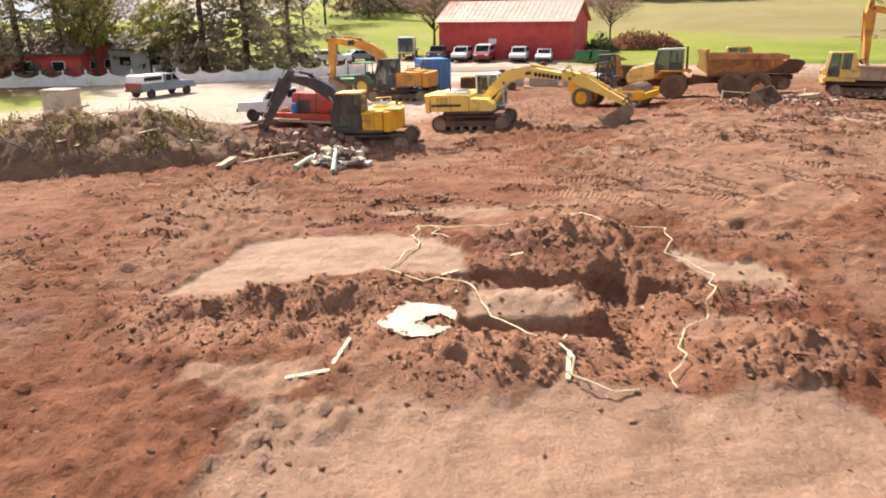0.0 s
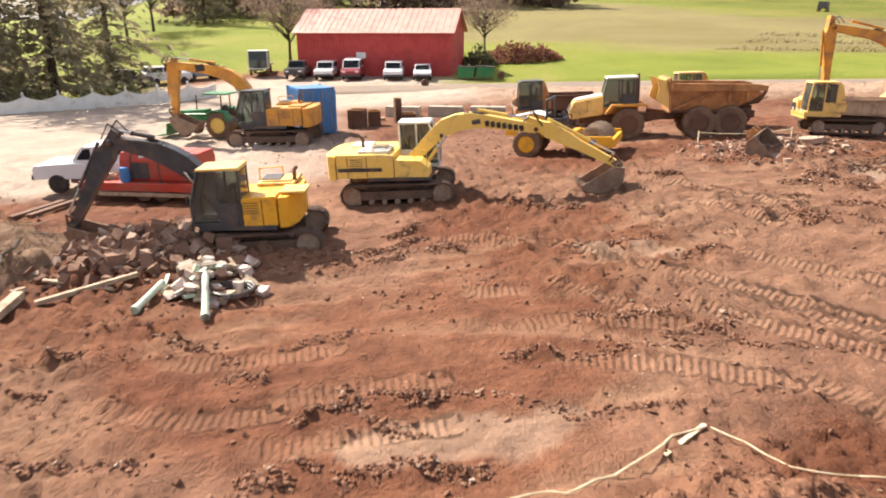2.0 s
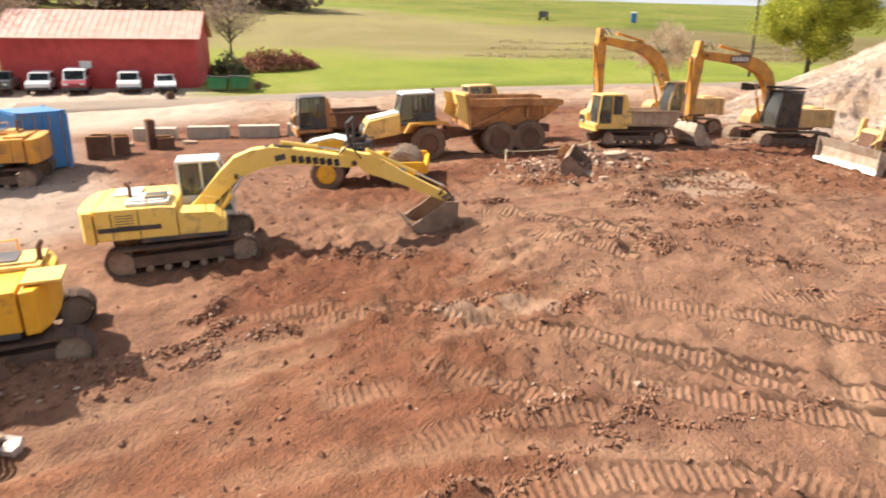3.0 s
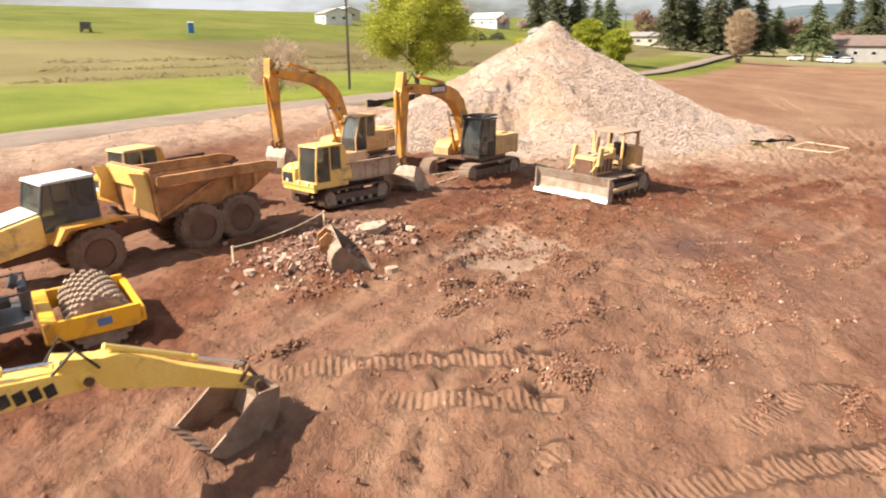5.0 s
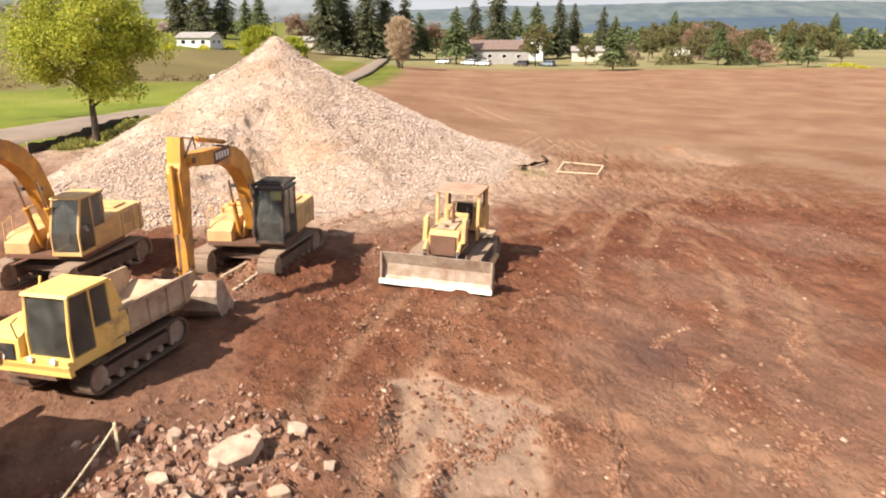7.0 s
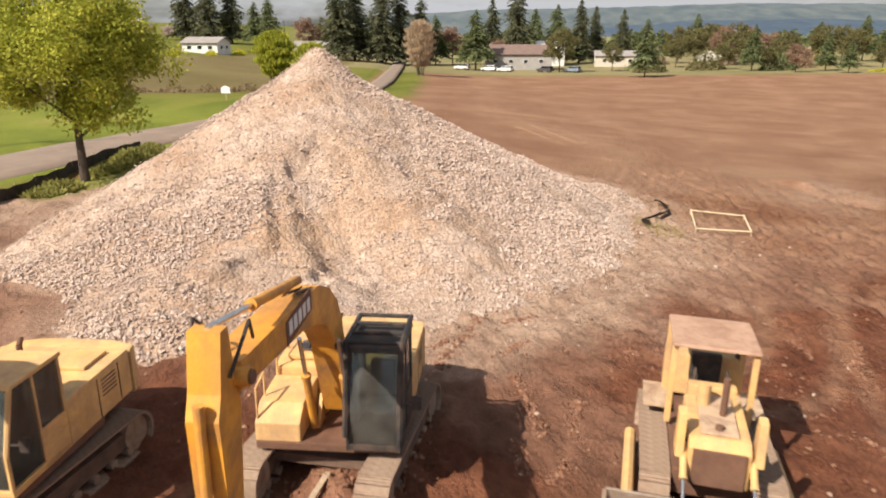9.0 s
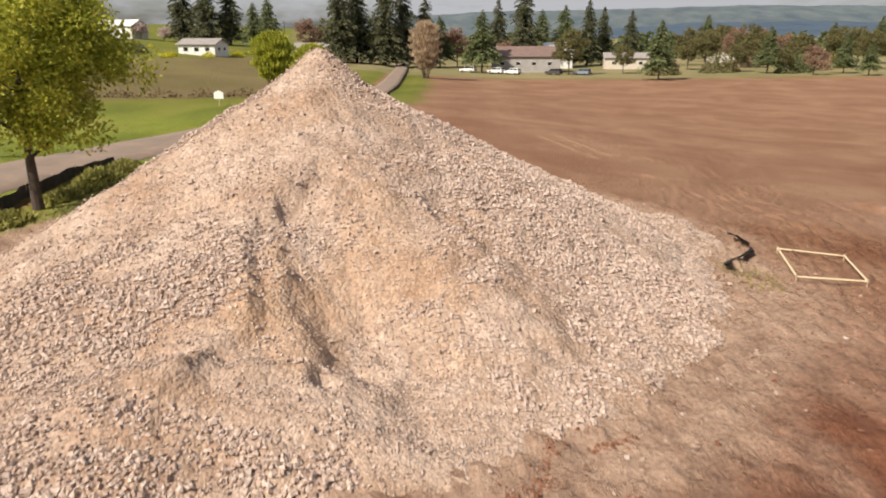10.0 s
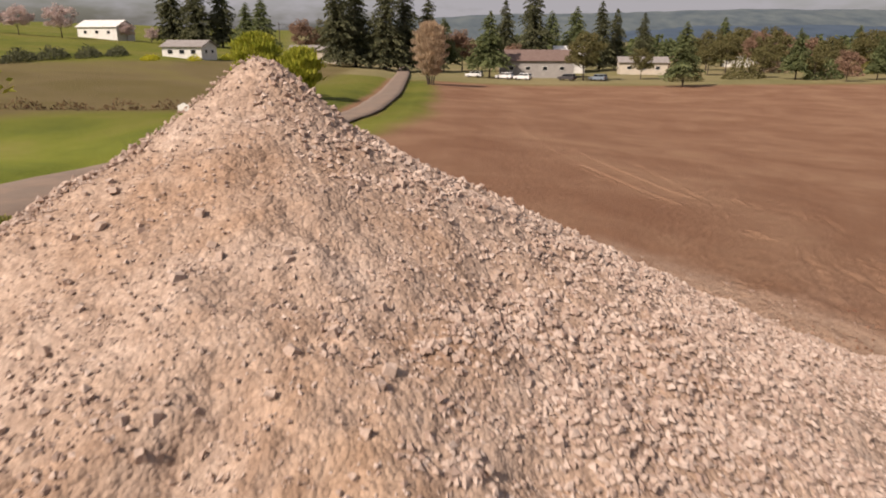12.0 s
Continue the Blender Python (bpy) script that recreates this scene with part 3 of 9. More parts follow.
    turf = mix(nt, calc(nt, "MULTIPLY", a["east"], 0.75), turf, mix(nt, 1.0, turf, (0.62, 0.58, 0.6), "MULTIPLY"))
    col = mix(nt, a["grass"], soil, turf)
    stone = nt.nodes.new("ShaderNodeTexVoronoi")
    stone.inputs["Scale"].default_value = 3.2
    link(nt, pos, stone.inputs["Vector"])
    speck = calc(nt, "MULTIPLY", calc(nt, "LESS_THAN", stone.outputs["Distance"], 0.10), calc(nt, "GREATER_THAN", mid, 0.60))
    col = mix(nt, calc(nt, "MULTIPLY", speck, calc(nt, "SUBTRACT", 0.6, calc(nt, "MULTIPLY", a["grass"], 0.6))), col, (0.52, 0.42, 0.33))
    col = mix(nt, 0.5, col, ramp(nt, fine, [(0.25, (0.6, 0.57, 0.55)), (0.75, (1.22, 1.2, 1.18))]), "MULTIPLY")
    wave = calc(nt, "SINE", calc(nt, "MULTIPLY", a["print_run"], 2 * math.pi / 0.165))
    wave = calc(nt, "MULTIPLY", calc(nt, "MULTIPLY", wave, a["print"]), 1.0)
    link(nt, col, b.inputs["Base Color"])
    h = calc(nt, "ADD", calc(nt, "MULTIPLY", fine, 0.05), calc(nt, "MULTIPLY", noise_node(nt, 3.0, 6, 0.72, pos), 0.13))
    h = calc(nt, "MULTIPLY", h, calc(nt, "SUBTRACT", 1.0, calc(nt, "MULTIPLY", a["flat"], 0.55)))
    h = calc(nt, "ADD", h, calc(nt, "MULTIPLY", wave, 0.014))
    bump(nt, b, h, 1.0, 1.3)
    return m


ground = new("ground", mesh_from("ground", np.stack([XX.ravel(), YY.ravel(), ZZ], 1), grid_faces(len(gx), len(gy))))
put_masks(ground.data, masks)
ground.data.materials.append(ground_material())
tagged(ground, "red brown churned building site soil with crawler prints and trenches, turning to grass", "ground", kind="structure")


def ribbon(name, line, half, lift, mat):
    """A strip that follows the land along a line, with a crown and thin edges."""
    pts = []
    for (x0, y0), (x1, y1) in zip(line[:-1], line[1:]):
        n = max(2, int(math.hypot(x1 - x0, y1 - y0) / 2.5))
        pts += [(x0 + (x1 - x0) * k / n, y0 + (y1 - y0) * k / n) for k in range(n)]
    p = np.array(pts + [line[-1]])
    for _ in range(6):
        p[1:-1] = (p[:-2] + 2 * p[1:-1] + p[2:]) / 4
    t = np.gradient(p, axis=0)
    t /= np.linalg.norm(t, axis=1)[:, None]
    nrm = np.stack([-t[:, 1], t[:, 0]], 1)
    cols = [(-1.0, -0.12), (-0.97, 0.0), (-0.5, 0.02), (0, 0.03), (0.5, 0.02), (0.97, 0.0), (1.0, -0.12)]
    verts = []
    for q, v in zip(p, nrm):
        z = max(ground_at(*(q + v * half * k)) for k in (-1, -0.5, 0, 0.5, 1)) + lift
        w = half * (1 + 0.04 * math.sin(q[0] * 0.9)) * (1 if q[0] < 80 else max(0.48, 1 - (q[0] - 80) / 70))
        verts += [(*(q + v * w * k), z + dz) for k, dz in cols]
    return new(name, mesh_from(name, verts, grid_faces(len(cols), len(p)))), p, nrm


road, road_line, road_side = ribbon("road", ROAD, 3.6, 0.03, M["asphalt"])
road.data.materials.append(M["asphalt"])
tagged(road, "worn pale grey two lane asphalt road between grass verges", "road", kind="structure")

# ---- the heap of crushed rock ----
APEX = (58.32, 35.2)
PILE_TOP = 10.06
# reach of the foot in each direction, every 45 degrees from east, anticlockwise
REACH = [12.3, 11.3, 11.5, 15.0, 17.2, 15.7, 15.1, 12.4]


def pile_reach(a):
    k = (np.asarray(a) % (2 * math.pi)) / (math.pi / 4)
    i = np.floor(k).astype(int) % 8
    f = k - np.floor(k)
    f = f * f * (3 - 2 * f)
    r = np.array(REACH)
    return r[i] * (1 - f) + r[(i + 1) % 8] * f


SCARP = np.array([(50.9, 35.7), (50.3, 36.5), (49.5, 37.3), (48.1, 37.5), (46.6, 37.3), (45.4, 37.3), (44.6, 38.1), (43.2, 38.9)])


def pile_height(x, y):
    """Height of the heap's surface; far below the ground outside its foot."""
    dx, dy = x - APEX[0], y - APEX[1]
    r, a = np.hypot(dx, dy), np.arctan2(dy, dx)
    foot = base_height(APEX[0] + np.cos(a) * pile_reach(a), APEX[1] + np.sin(a) * pile_reach(a))
    s = r / pile_reach(a)
    z = foot + (PILE_TOP - foot) * (1 - np.sqrt(s * s + 0.0012) + 0.02)
    z = z - 0.33 * np.sin(np.clip(s, 0, 1) * math.pi) * 0.6
    # the low spur towards the tarpaulin
    d, k = segment(x, y, 57.55, 27.35, 56.6, 20.9)
    hump = 4.66 - 1.46 * k - 0.36 * np.maximum(0, d - 0.7) - 0.045 * d * d
    z = np.maximum(z, hump) + 0.1 * np.exp(-((z - hump) / 0.8) ** 2) * soft_step(6, 4, d)
    # the shallow apron spread towards the excavators
    d, k = segment(x, y, 43.6, 40.0, 44.2, 35.0)
    apron = base_height(x, y) + 1.45 - 0.36 * d - 0.02 * d * d
    z = np.where(x < 50, np.maximum(z, apron) + 0.08 * np.exp(-((z - apron) / 0.5) ** 2) * soft_step(5, 3, d), z)
    # a bite taken out of the west face
    z = z - 0.75 * bell(x, y, 46.5, 34.6, 3.2, 1.7, 10) - 0.35 * bell(x, y, 43.5, 33.0, 2.2, 2.0)
    torn = fbm(x, y, 0.8, 4, 27)
    z = z - 0.30 * soft_step(0.30, 0.55, bell(x, y, 47.6, 35.6, 3.4, 1.25, 6) + 0.5 * torn) * (1 + 0.8 * torn)
    z = z - 0.22 * soft_step(0.30, 0.6, bell(x, y, 49.6, 31.2, 1.8, 0.9, 30) + 0.55 * torn)
    # the crest, and the torn edge above the bite
    z = z + 0.71 * bell(x, y, 58.75, 34.72, 1.48, 0.95, 22.8)
    edge, run = along(x, y + 0.25 * torn, SCARP)
    inside = y + 0.25 * torn < np.interp(x, SCARP[::-1, 0], SCARP[::-1, 1])
    fade = soft_step(50.6, 48.6, x)
    z = z - 0.24 * fade * np.exp(-edge / 1.8) * inside * soft_step(0.0, 0.45, edge) + 0.10 * fade * np.exp(-(edge / 0.4) ** 2) * (1 + 2.5 * torn) * ~inside
    z = z + 0.30 * fbm(x, y, 0.35, 3, 7) + 0.20 * fbm(x, y, 1.4, 3, 8) + 0.09 * np.abs(fbm(x, y, 4.0, 3, 9))
    return z


px, py = np.meshgrid(np.arange(38, 74, 0.12), np.arange(16, 51, 0.12))
pile_grid = pile_height(px, py)


def pile_material():
    m, nt, b = nodes_of("pale crushed rock", 0.95, 0, 0.2)
    pos = nt.nodes.new("ShaderNodeNewGeometry").outputs["Position"]
    big = noise_node(nt, 0.28, 5, 0.65, pos, 0.8)
    fine = noise_node(nt, 7, 6, 0.75, pos)
    c = ramp(nt, big, [(0.36, (0.375, 0.265, 0.192)), (0.5, (0.43, 0.33, 0.262)), (0.64, (0.49, 0.397, 0.335))])
    c = mix(nt, 0.6, c, ramp(nt, fine, [(0.28, (0.6, 0.58, 0.56)), (0.72, (1.25, 1.23, 1.21))]), "MULTIPLY")
    shade = noise_node(nt, 2.2, 5, 0.7, pos, 0.5)
    c = mix(nt, 0.6, c, ramp(nt, shade, [(0.35, (0.72, 0.66, 0.62)), (0.65, (1.1, 1.1, 1.1))]), "MULTIPLY")
    c = mix(nt, calc(nt, "MULTIPLY", attr(nt, "sand").outputs["Fac"], 0.42), c, ramp(nt, shade, [(0.3, (0.34, 0.205, 0.115)), (0.7, (0.42, 0.275, 0.165))]))
    # packed angular chips at two sizes: each its own tone, with dark gaps between
    h = calc(nt, "MULTIPLY", fine, 0.02)
    for size, deep in ((7.0, 0.05), (16.0, 0.026)):
        chips = nt.nodes.new("ShaderNodeTexVoronoi")
        chips.inputs["Scale"].default_value = size
        link(nt, pos, chips.inputs["Vector"])
        sep = nt.nodes.new("ShaderNodeSeparateColor")
        link(nt, chips.outputs["Color"], sep.inputs[0])
        c = mix(nt, 0.55, c, ramp(nt, sep.outputs[0], [(0.0, (0.74, 0.71, 0.69)), (1.0, (1.18, 1.17, 1.16))]), "MULTIPLY")
        dome = calc(nt, "SUBTRACT", calc(nt, "MULTIPLY", sep.outputs[1], 0.5), chips.outputs["Distance"])
        h = calc(nt, "ADD", h, calc(nt, "MULTIPLY", dome, deep))
    link(nt, c, b.inputs["Base Color"])
    bump(nt, b, h, 0.9, 1.0)
    return m


M["rock"] = pile_material()


def sand_at(x, y):
    """Where orange sand covers the heap's west face below the bite."""
    t = 0.5 * fbm(x, y, 0.7, 4, 131)
    return np.clip(np.maximum(soft_step(0.35, 0.62, bell(x, y, 45.7, 36.5, 2.4, 1.6, 12) + t), 0.7 * soft_step(0.35, 0.65, bell(x, y, 47.8, 33.6, 3.6, 1.6, 10) + t)), 0, 1)


def build_pile():
    inside = pile_grid > np.vectorize(ground_at)(px, py) - 0.6
    faces = grid_faces(px.shape[1], px.shape[0])
    faces = faces[inside.ravel()[faces].all(1)]
    used = np.unique(faces)
    remap = np.zeros(px.size, int)
    remap[used] = np.arange(len(used))
    v = np.stack([px.ravel(), py.ravel(), pile_grid.ravel()], 1)[used]
    ob = new("stone_cone", mesh_from("stone_cone", v, remap[faces]))
    ob.data.materials.append(M["rock"])
    put_masks(ob.data, {"sand": sand_at(v[:, 0], v[:, 1])})
    return tagged(ob, "tall cone of pale pinkish crushed rock on the bare soil", "rock heap")


stone_cone = build_pile()

# ---- building blocks ----


def part(name, bm, mat, parent, label="", smooth=False):
    """Link a bmesh as one mesh object under a thing or a part."""
    me = bpy.data.meshes.new(name)
    bmesh.ops.recalc_face_normals(bm, faces=bm.faces[:])
    bm.to_mesh(me)
    bm.free()
    me.materials.append(M[mat] if isinstance(mat, str) else mat)
    if smooth:
        me.polygons.foreach_set("use_smooth", [True] * len(me.polygons))
    ob = new(name, me)
    ob.parent = parent
    if label:
        ob["label"] = label
    return ob


def thing(name, m, label, category, group="", kind=""):
    ob = new(name)
    ob.empty_display_size = 0.2
    ob.matrix_basis = m
    return tagged(ob, label, category, group, kind)


def standing(x, y, turn, sink=0.02, base=None):
    """A pose on the land at a heading in degrees, tilted as the land is."""
    z = base_height(x, y)
    g = 1.5
    nx = (base_height(x - g, y) - base_height(x + g, y)) / (2 * g)
    ny = (base_height(x, y - g) - base_height(x, y + g)) / (2 * g)
    tilt = Vector((0, 0, 1)).rotation_difference(Vector((nx, ny, 1)).normalized()).to_matrix().to_4x4()
    z = float(z) if base is None else base
    return Matrix.Translation((x, y, z - sink)) @ tilt @ pose(0, 0, 0, 0, 0, turn)


def box(bm, c, s, turn=None, bevel=0.0):
    r = bmesh.ops.create_cube(bm, size=1.0)
    m = Matrix.Translation(c) @ (turn or Matrix()) @ Matrix.Diagonal((*s, 1))
    bmesh.ops.transform(bm, matrix=m, verts=r["verts"])
    if bevel:
        edges = list({e for v in r["verts"] for e in v.link_edges})
        bmesh.ops.bevel(bm, geom=edges, offset=bevel, segments=2, profile=0.7, affect="EDGES")
    return bm


def prism(bm, pts, a, b, axis="y", bevel=0.0):
    """A polygon, in xz (axis y), xy (axis z) or yz (axis x), pushed from a to b."""
    def at(p, k):
        return {"y": (p[0], k, p[1]), "z": (p[0], p[1], k), "x": (k, p[0], p[1])}[axis]
    lo, hi = [bm.verts.new(at(p, a)) for p in pts], [bm.verts.new(at(p, b)) for p in pts]
    fs = [bm.faces.new(lo), bm.faces.new(hi[::-1])]
    n = len(pts)
    for i in range(n):
        fs.append(bm.faces.new((lo[i], lo[(i + 1) % n], hi[(i + 1) % n], hi[i])))
    if bevel:
        edges = list({e for f in fs for e in f.edges})
        bmesh.ops.recalc_face_normals(bm, faces=fs)
        bmesh.ops.bevel(bm, geom=edges, offset=bevel, segments=2, profile=0.7, affect="EDGES")
    return bm


def rod(bm, p0, p1, r, seg=10, r2=None):
    p0, p1 = Vector(p0), Vector(p1)
    d = p1 - p0
    m = Matrix.Translation((p0 + p1) / 2) @ d.to_track_quat("Z", "Y").to_matrix().to_4x4()
    bmesh.ops.create_cone(bm, cap_ends=True, segments=seg, radius1=r, radius2=r if r2 is None else r2, depth=d.length, matrix=m)
    return bm


def tube(bm, pts, r, seg=6):
    for a, b in zip(pts[:-1], pts[1:]):
        rod(bm, a, b, r, seg)
    for p in pts[1:-1]:
        bmesh.ops.create_icosphere(bm, subdivisions=1, radius=r * 1.02, matrix=Matrix.Translation(p))
    return bm


def lathe(bm, prof, c, axis="y", seg=24):
    """Turn a profile of (along, radius) round an axis through c."""
    rings = []
    for h, r in prof:
        ring = []
        for k in range(seg):
            a = 2 * math.pi * k / seg
            u, v = r * math.cos(a), r * math.sin(a)
            ring.append(bm.verts.new({"y": (c[0] + u, c[1] + h, c[2] + v), "z": (c[0] + u, c[1] + v, c[2] + h), "x": (c[0] + h, c[1] + u, c[2] + v)}[axis]))
        rings.append(ring)
    for a, b in zip(rings[:-1], rings[1:]):
        for k in range(seg):
            bm.faces.new((a[k], a[(k + 1) % seg], b[(k + 1) % seg], b[k]))
    bm.faces.new(rings[0])
    bm.faces.new(rings[-1][::-1])
    return bm


def smooth_line(pts, n=4):
    """Points of a curve through pts, rounded at the corners."""
    out = [Vector(pts[0])]
    for a, b, c in zip(pts[:-2], pts[1:-1], pts[2:]):
        a, b, c = Vector(a), Vector(b), Vector(c)
        p, q = b + (a - b) * 0.4, b + (c - b) * 0.4
        for k in range(n + 1):
            t = k / n
            out.append((1 - t) ** 2 * p + 2 * t * (1 - t) * b + t * t * q)
    return out + [Vector(pts[-1])]


def arm(bm, line, heights, width, y=0.0):
    """A box girder in the xz plane: a middle line and its depth along the way."""
    pts = smooth_line([(p[0], p[1]) for p in line])
    n = len(pts)
    up, down = [], []
    for i, p in enumerate(pts):
        t = (pts[min(i + 1, n - 1)] - pts[max(i - 1, 0)]).normalized()
        nrm = Vector((-t.y, t.x))
        k = i / (n - 1) * (len(heights) - 1)
        j = min(int(k), len(heights) - 2)
        h = (heights[j] * (1 - (k - j)) + heights[j + 1] * (k - j)) / 2
        up.append(p + nrm * h)
        down.append(p - nrm * h)
    w = width / 2
    rows = [[bm.verts.new((p.x, y + s * w, p.y)) for p in side] for side, s in ((up, 1), (up, -1), (down, -1), (down, 1))]
    for a, b in zip(rows, rows[1:] + rows[:1]):
        for i in range(n - 1):
            bm.faces.new((a[i], a[i + 1], b[i + 1], b[i]))
    bm.faces.new([r[0] for r in rows])
    bm.faces.new([r[-1] for r in rows][::-1])
    return bm


def fresh(m=None, *makers):
    bm = bmesh.new()
    for f in makers:
        f(bm)
    if m is not None:
        bmesh.ops.transform(bm, matrix=m, verts=bm.verts[:])
    return bm


def oval(length, r, n):
    """Even places round a crawler's loop: x, z and slope."""
    straight, half = length, math.pi * r
    total = 2 * straight + 2 * half
    out = []
    for k in range(n):
        s = total * k / n
        if s < straight:
            out.append((-length / 2 + s, 2 * r, 0.0))
        elif s < straight + half:
            a = (s - straight) / r
            out.append((length / 2 + math.sin(a) * r, r + math.cos(a) * r, a))
        elif s < 2 * straight + half:
            out.append((length / 2 - (s - straight - half), 0.0, math.pi))
        else:
            a = math.pi + (s - 2 * straight - half) / r
            out.append((-length / 2 + math.sin(a) * r, r + math.cos(a) * r, a))
    return out, total / n


SHOES = {}


def crawler(parent, y, length, r, width, mat="track", shoe_mat="track", pitch=0.17, rollers=7, pieces=True):
    """One crawler: frame, rollers, idler, sprocket and the loop of ribbed shoes."""
    frame_bm = bmesh.new()
    prism(frame_bm, [(-length / 2 - 0.1, r * 0.55), (length / 2 + 0.1, r * 0.55), (length / 2, r * 1.35), (-length / 2, r * 1.35)], y - width * 0.28, y + width * 0.28, "y", 0.03)
    body = part("crawler", frame_bm, mat, parent)
    for x, kind in ((length / 2, "idler"), (-length / 2, "sprocket")):
        b = bmesh.new()
        lathe(b, [(-width * 0.36, r * 0.5), (-width * 0.34, r * 0.86), (-width * 0.1, r * 0.86), (-width * 0.08, r * 0.6), (width * 0.08, r * 0.6), (width * 0.1, r * 0.86), (width * 0.34, r * 0.86), (width * 0.36, r * 0.5)], (x, y, r), "y", 18)
        part(kind, b, "trackpale", body)
    for k in range(rollers):
        x = -length / 2 + length * (k + 0.5) / rollers
        b = bmesh.new()
        lathe(b, [(-width * 0.38, 0.04), (-width * 0.37, 0.1), (width * 0.37, 0.1), (width * 0.38, 0.04)], (x, y, 0.15), "y", 10)
        part("roller", b, "trackpale", body)
    places, step = oval(length, r, int((2 * length + 2 * math.pi * r) / pitch))
    key = (round(step, 4), width, shoe_mat)
    if key not in SHOES:
        b = bmesh.new()
        box(b, (0, 0, -0.02), (step * 0.93, width, 0.035))
        for dx in (-0.32, 0.05, 0.38):
            box(b, (step * dx, 0, 0.012), (step * 0.1, width, 0.04))
        me = bpy.data.meshes.new("shoe")
        b.to_mesh(me)
        b.free()
        me.materials.append(M[shoe_mat])
        SHOES[key] = me
    if pieces:
        for x, z, a in places:
            ob = new("shoe", SHOES[key])
            ob.parent = body
            ob.matrix_basis = pose(x, y, z) @ pose(0, 0, 0, 0, math.degrees(a), 0)
    else:
        b = bmesh.new()
        for x, z, a in places:
            n = len(b.verts)
            b.from_mesh(SHOES[key])
            b.verts.ensure_lookup_table()
            bmesh.ops.transform(b, matrix=pose(x, y, z) @ pose(0, 0, 0, 0, math.degrees(a), 0), verts=b.verts[n:])
        part("track_belt", b, shoe_mat, body)
    return body


def cab(parent, T, x0, x1, y0, y1, z0, z1, mat, slope=0.25, belt=0.42, guard=False, roof_mat=None):
    """A cab with posts, roof, lower panels, panes and a seat. T places it; the front looks along +x."""
    w = 0.075
    xs = x1 - slope * 0.25
    zb = z0 + (z1 - z0) * belt
    b = bmesh.new()
    box(b, ((x0 + x1) / 2, (y0 + y1) / 2, z0 + 0.06), (x1 - x0, y1 - y0, 0.12), None, 0.02)
    prism(b, [(x0, z0), (x0 + (x1 - x0) * 0.45, z0), (x0 + (x1 - x0) * 0.45, zb), (x0, zb)], y0, y0 + 0.05)
    prism(b, [(x0, z0), (x0 + (x1 - x0) * 0.45, z0), (x0 + (x1 - x0) * 0.45, zb), (x0, zb)], y1 - 0.05, y1)
    box(b, (x0 + 0.03, (y0 + y1) / 2, (z0 + zb) / 2), (0.06, y1 - y0, zb - z0))
    bmesh.ops.transform(b, matrix=T, verts=b.verts[:])
    body = part("cab", b, mat, parent)
    for y in (y0 + w / 2, y1 - w / 2):
        part("post", fresh(T, lambda b: rod(b, (x0 + w / 2, y, z0), (x0 + w / 2, y, z1 - 0.05), w * 0.62, 6)), mat, body)
        part("post", fresh(T, lambda b: rod(b, (x0 + (x1 - x0) * 0.45, y, z0), (x0 + (x1 - x0) * 0.45, y, z1 - 0.05), w * 0.5, 6)), mat, body)
        part("post", fresh(T, lambda b: tube(b, [(x1 - w / 2, y, z0), (x1 - w / 2, y, z0 + (z1 - z0) * 0.4), (xs - slope, y, z1 - 0.05)], w * 0.58, 6)), mat, body)
    b = bmesh.new()
    prism(b, [(x0 - 0.04, z1 - 0.07), (xs - slope + 0.08, z1 - 0.07), (xs - slope + 0.02, z1), (x0, z1 + 0.02)], y0 - 0.03, y1 + 0.03, "y", 0.025)
    bmesh.ops.transform(b, matrix=T, verts=b.verts[:])
    part("cab_roof", b, roof_mat or mat, body)
    g = 0.012
    xm = x0 + (x1 - x0) * 0.45
    for y in (y0 + 0.03, y1 - 0.03):
        b = bmesh.new()
        prism(b, [(x0 + w, zb), (xm - 0.03, zb), (xm - 0.03, z1 - 0.09), (x0 + w, z1 - 0.09)], y - g, y + g)
        bmesh.ops.transform(b, matrix=T, verts=b.verts[:])
        part("pane", b, "glass", body)
        b = bmesh.new()
        prism(b, [(xm + 0.03, z0 + 0.16), (x1 - w, z0 + 0.16), (x1 - w, z0 + (z1 - z0) * 0.4), (xs - slope - w * 0.6, z1 - 0.09), (xm + 0.03, z1 - 0.09)], y - g, y + g)
        bmesh.ops.transform(b, matrix=T, verts=b.verts[:])
        part("pane", b, "glass", body)
    b = bmesh.new()
    prism(b, [(x1 - 0.03, z0 + 0.14), (x1 - 0.03, z0 + (z1 - z0) * 0.4), (xs - slope, z1 - 0.08), (xs - slope - 0.02, z1 - 0.08), (x1 - 0.05, z0 + (z1 - z0) * 0.4), (x1 - 0.05, z0 + 0.14)], y0 + w, y1 - w)
    bmesh.ops.transform(b, matrix=T, verts=b.verts[:])
    part("windscreen", b, "glass", body)
    b = bmesh.new()
    box(b, (x0 + 0.03, (y0 + y1) / 2, (zb + z1) / 2 - 0.05), (0.02, y1 - y0 - 2 * w, z1 - zb - 0.14))
    bmesh.ops.transform(b, matrix=T, verts=b.verts[:])
    part("pane", b, "glass", body)
    b = bmesh.new()
    cx = x0 + (x1 - x0) * 0.38
    box(b, (cx, (y0 + y1) / 2, z0 + 0.45), (0.5, 0.5, 0.14), None, 0.04)
    box(b, (cx - 0.24, (y0 + y1) / 2, z0 + 0.85), (0.14, 0.48, 0.75), None, 0.05)
    box(b, (cx, (y0 + y1) / 2, z0 + 0.24), (0.3, 0.3, 0.3))
    bmesh.ops.transform(b, matrix=T, verts=b.verts[:])
    part("seat", b, "black", body)
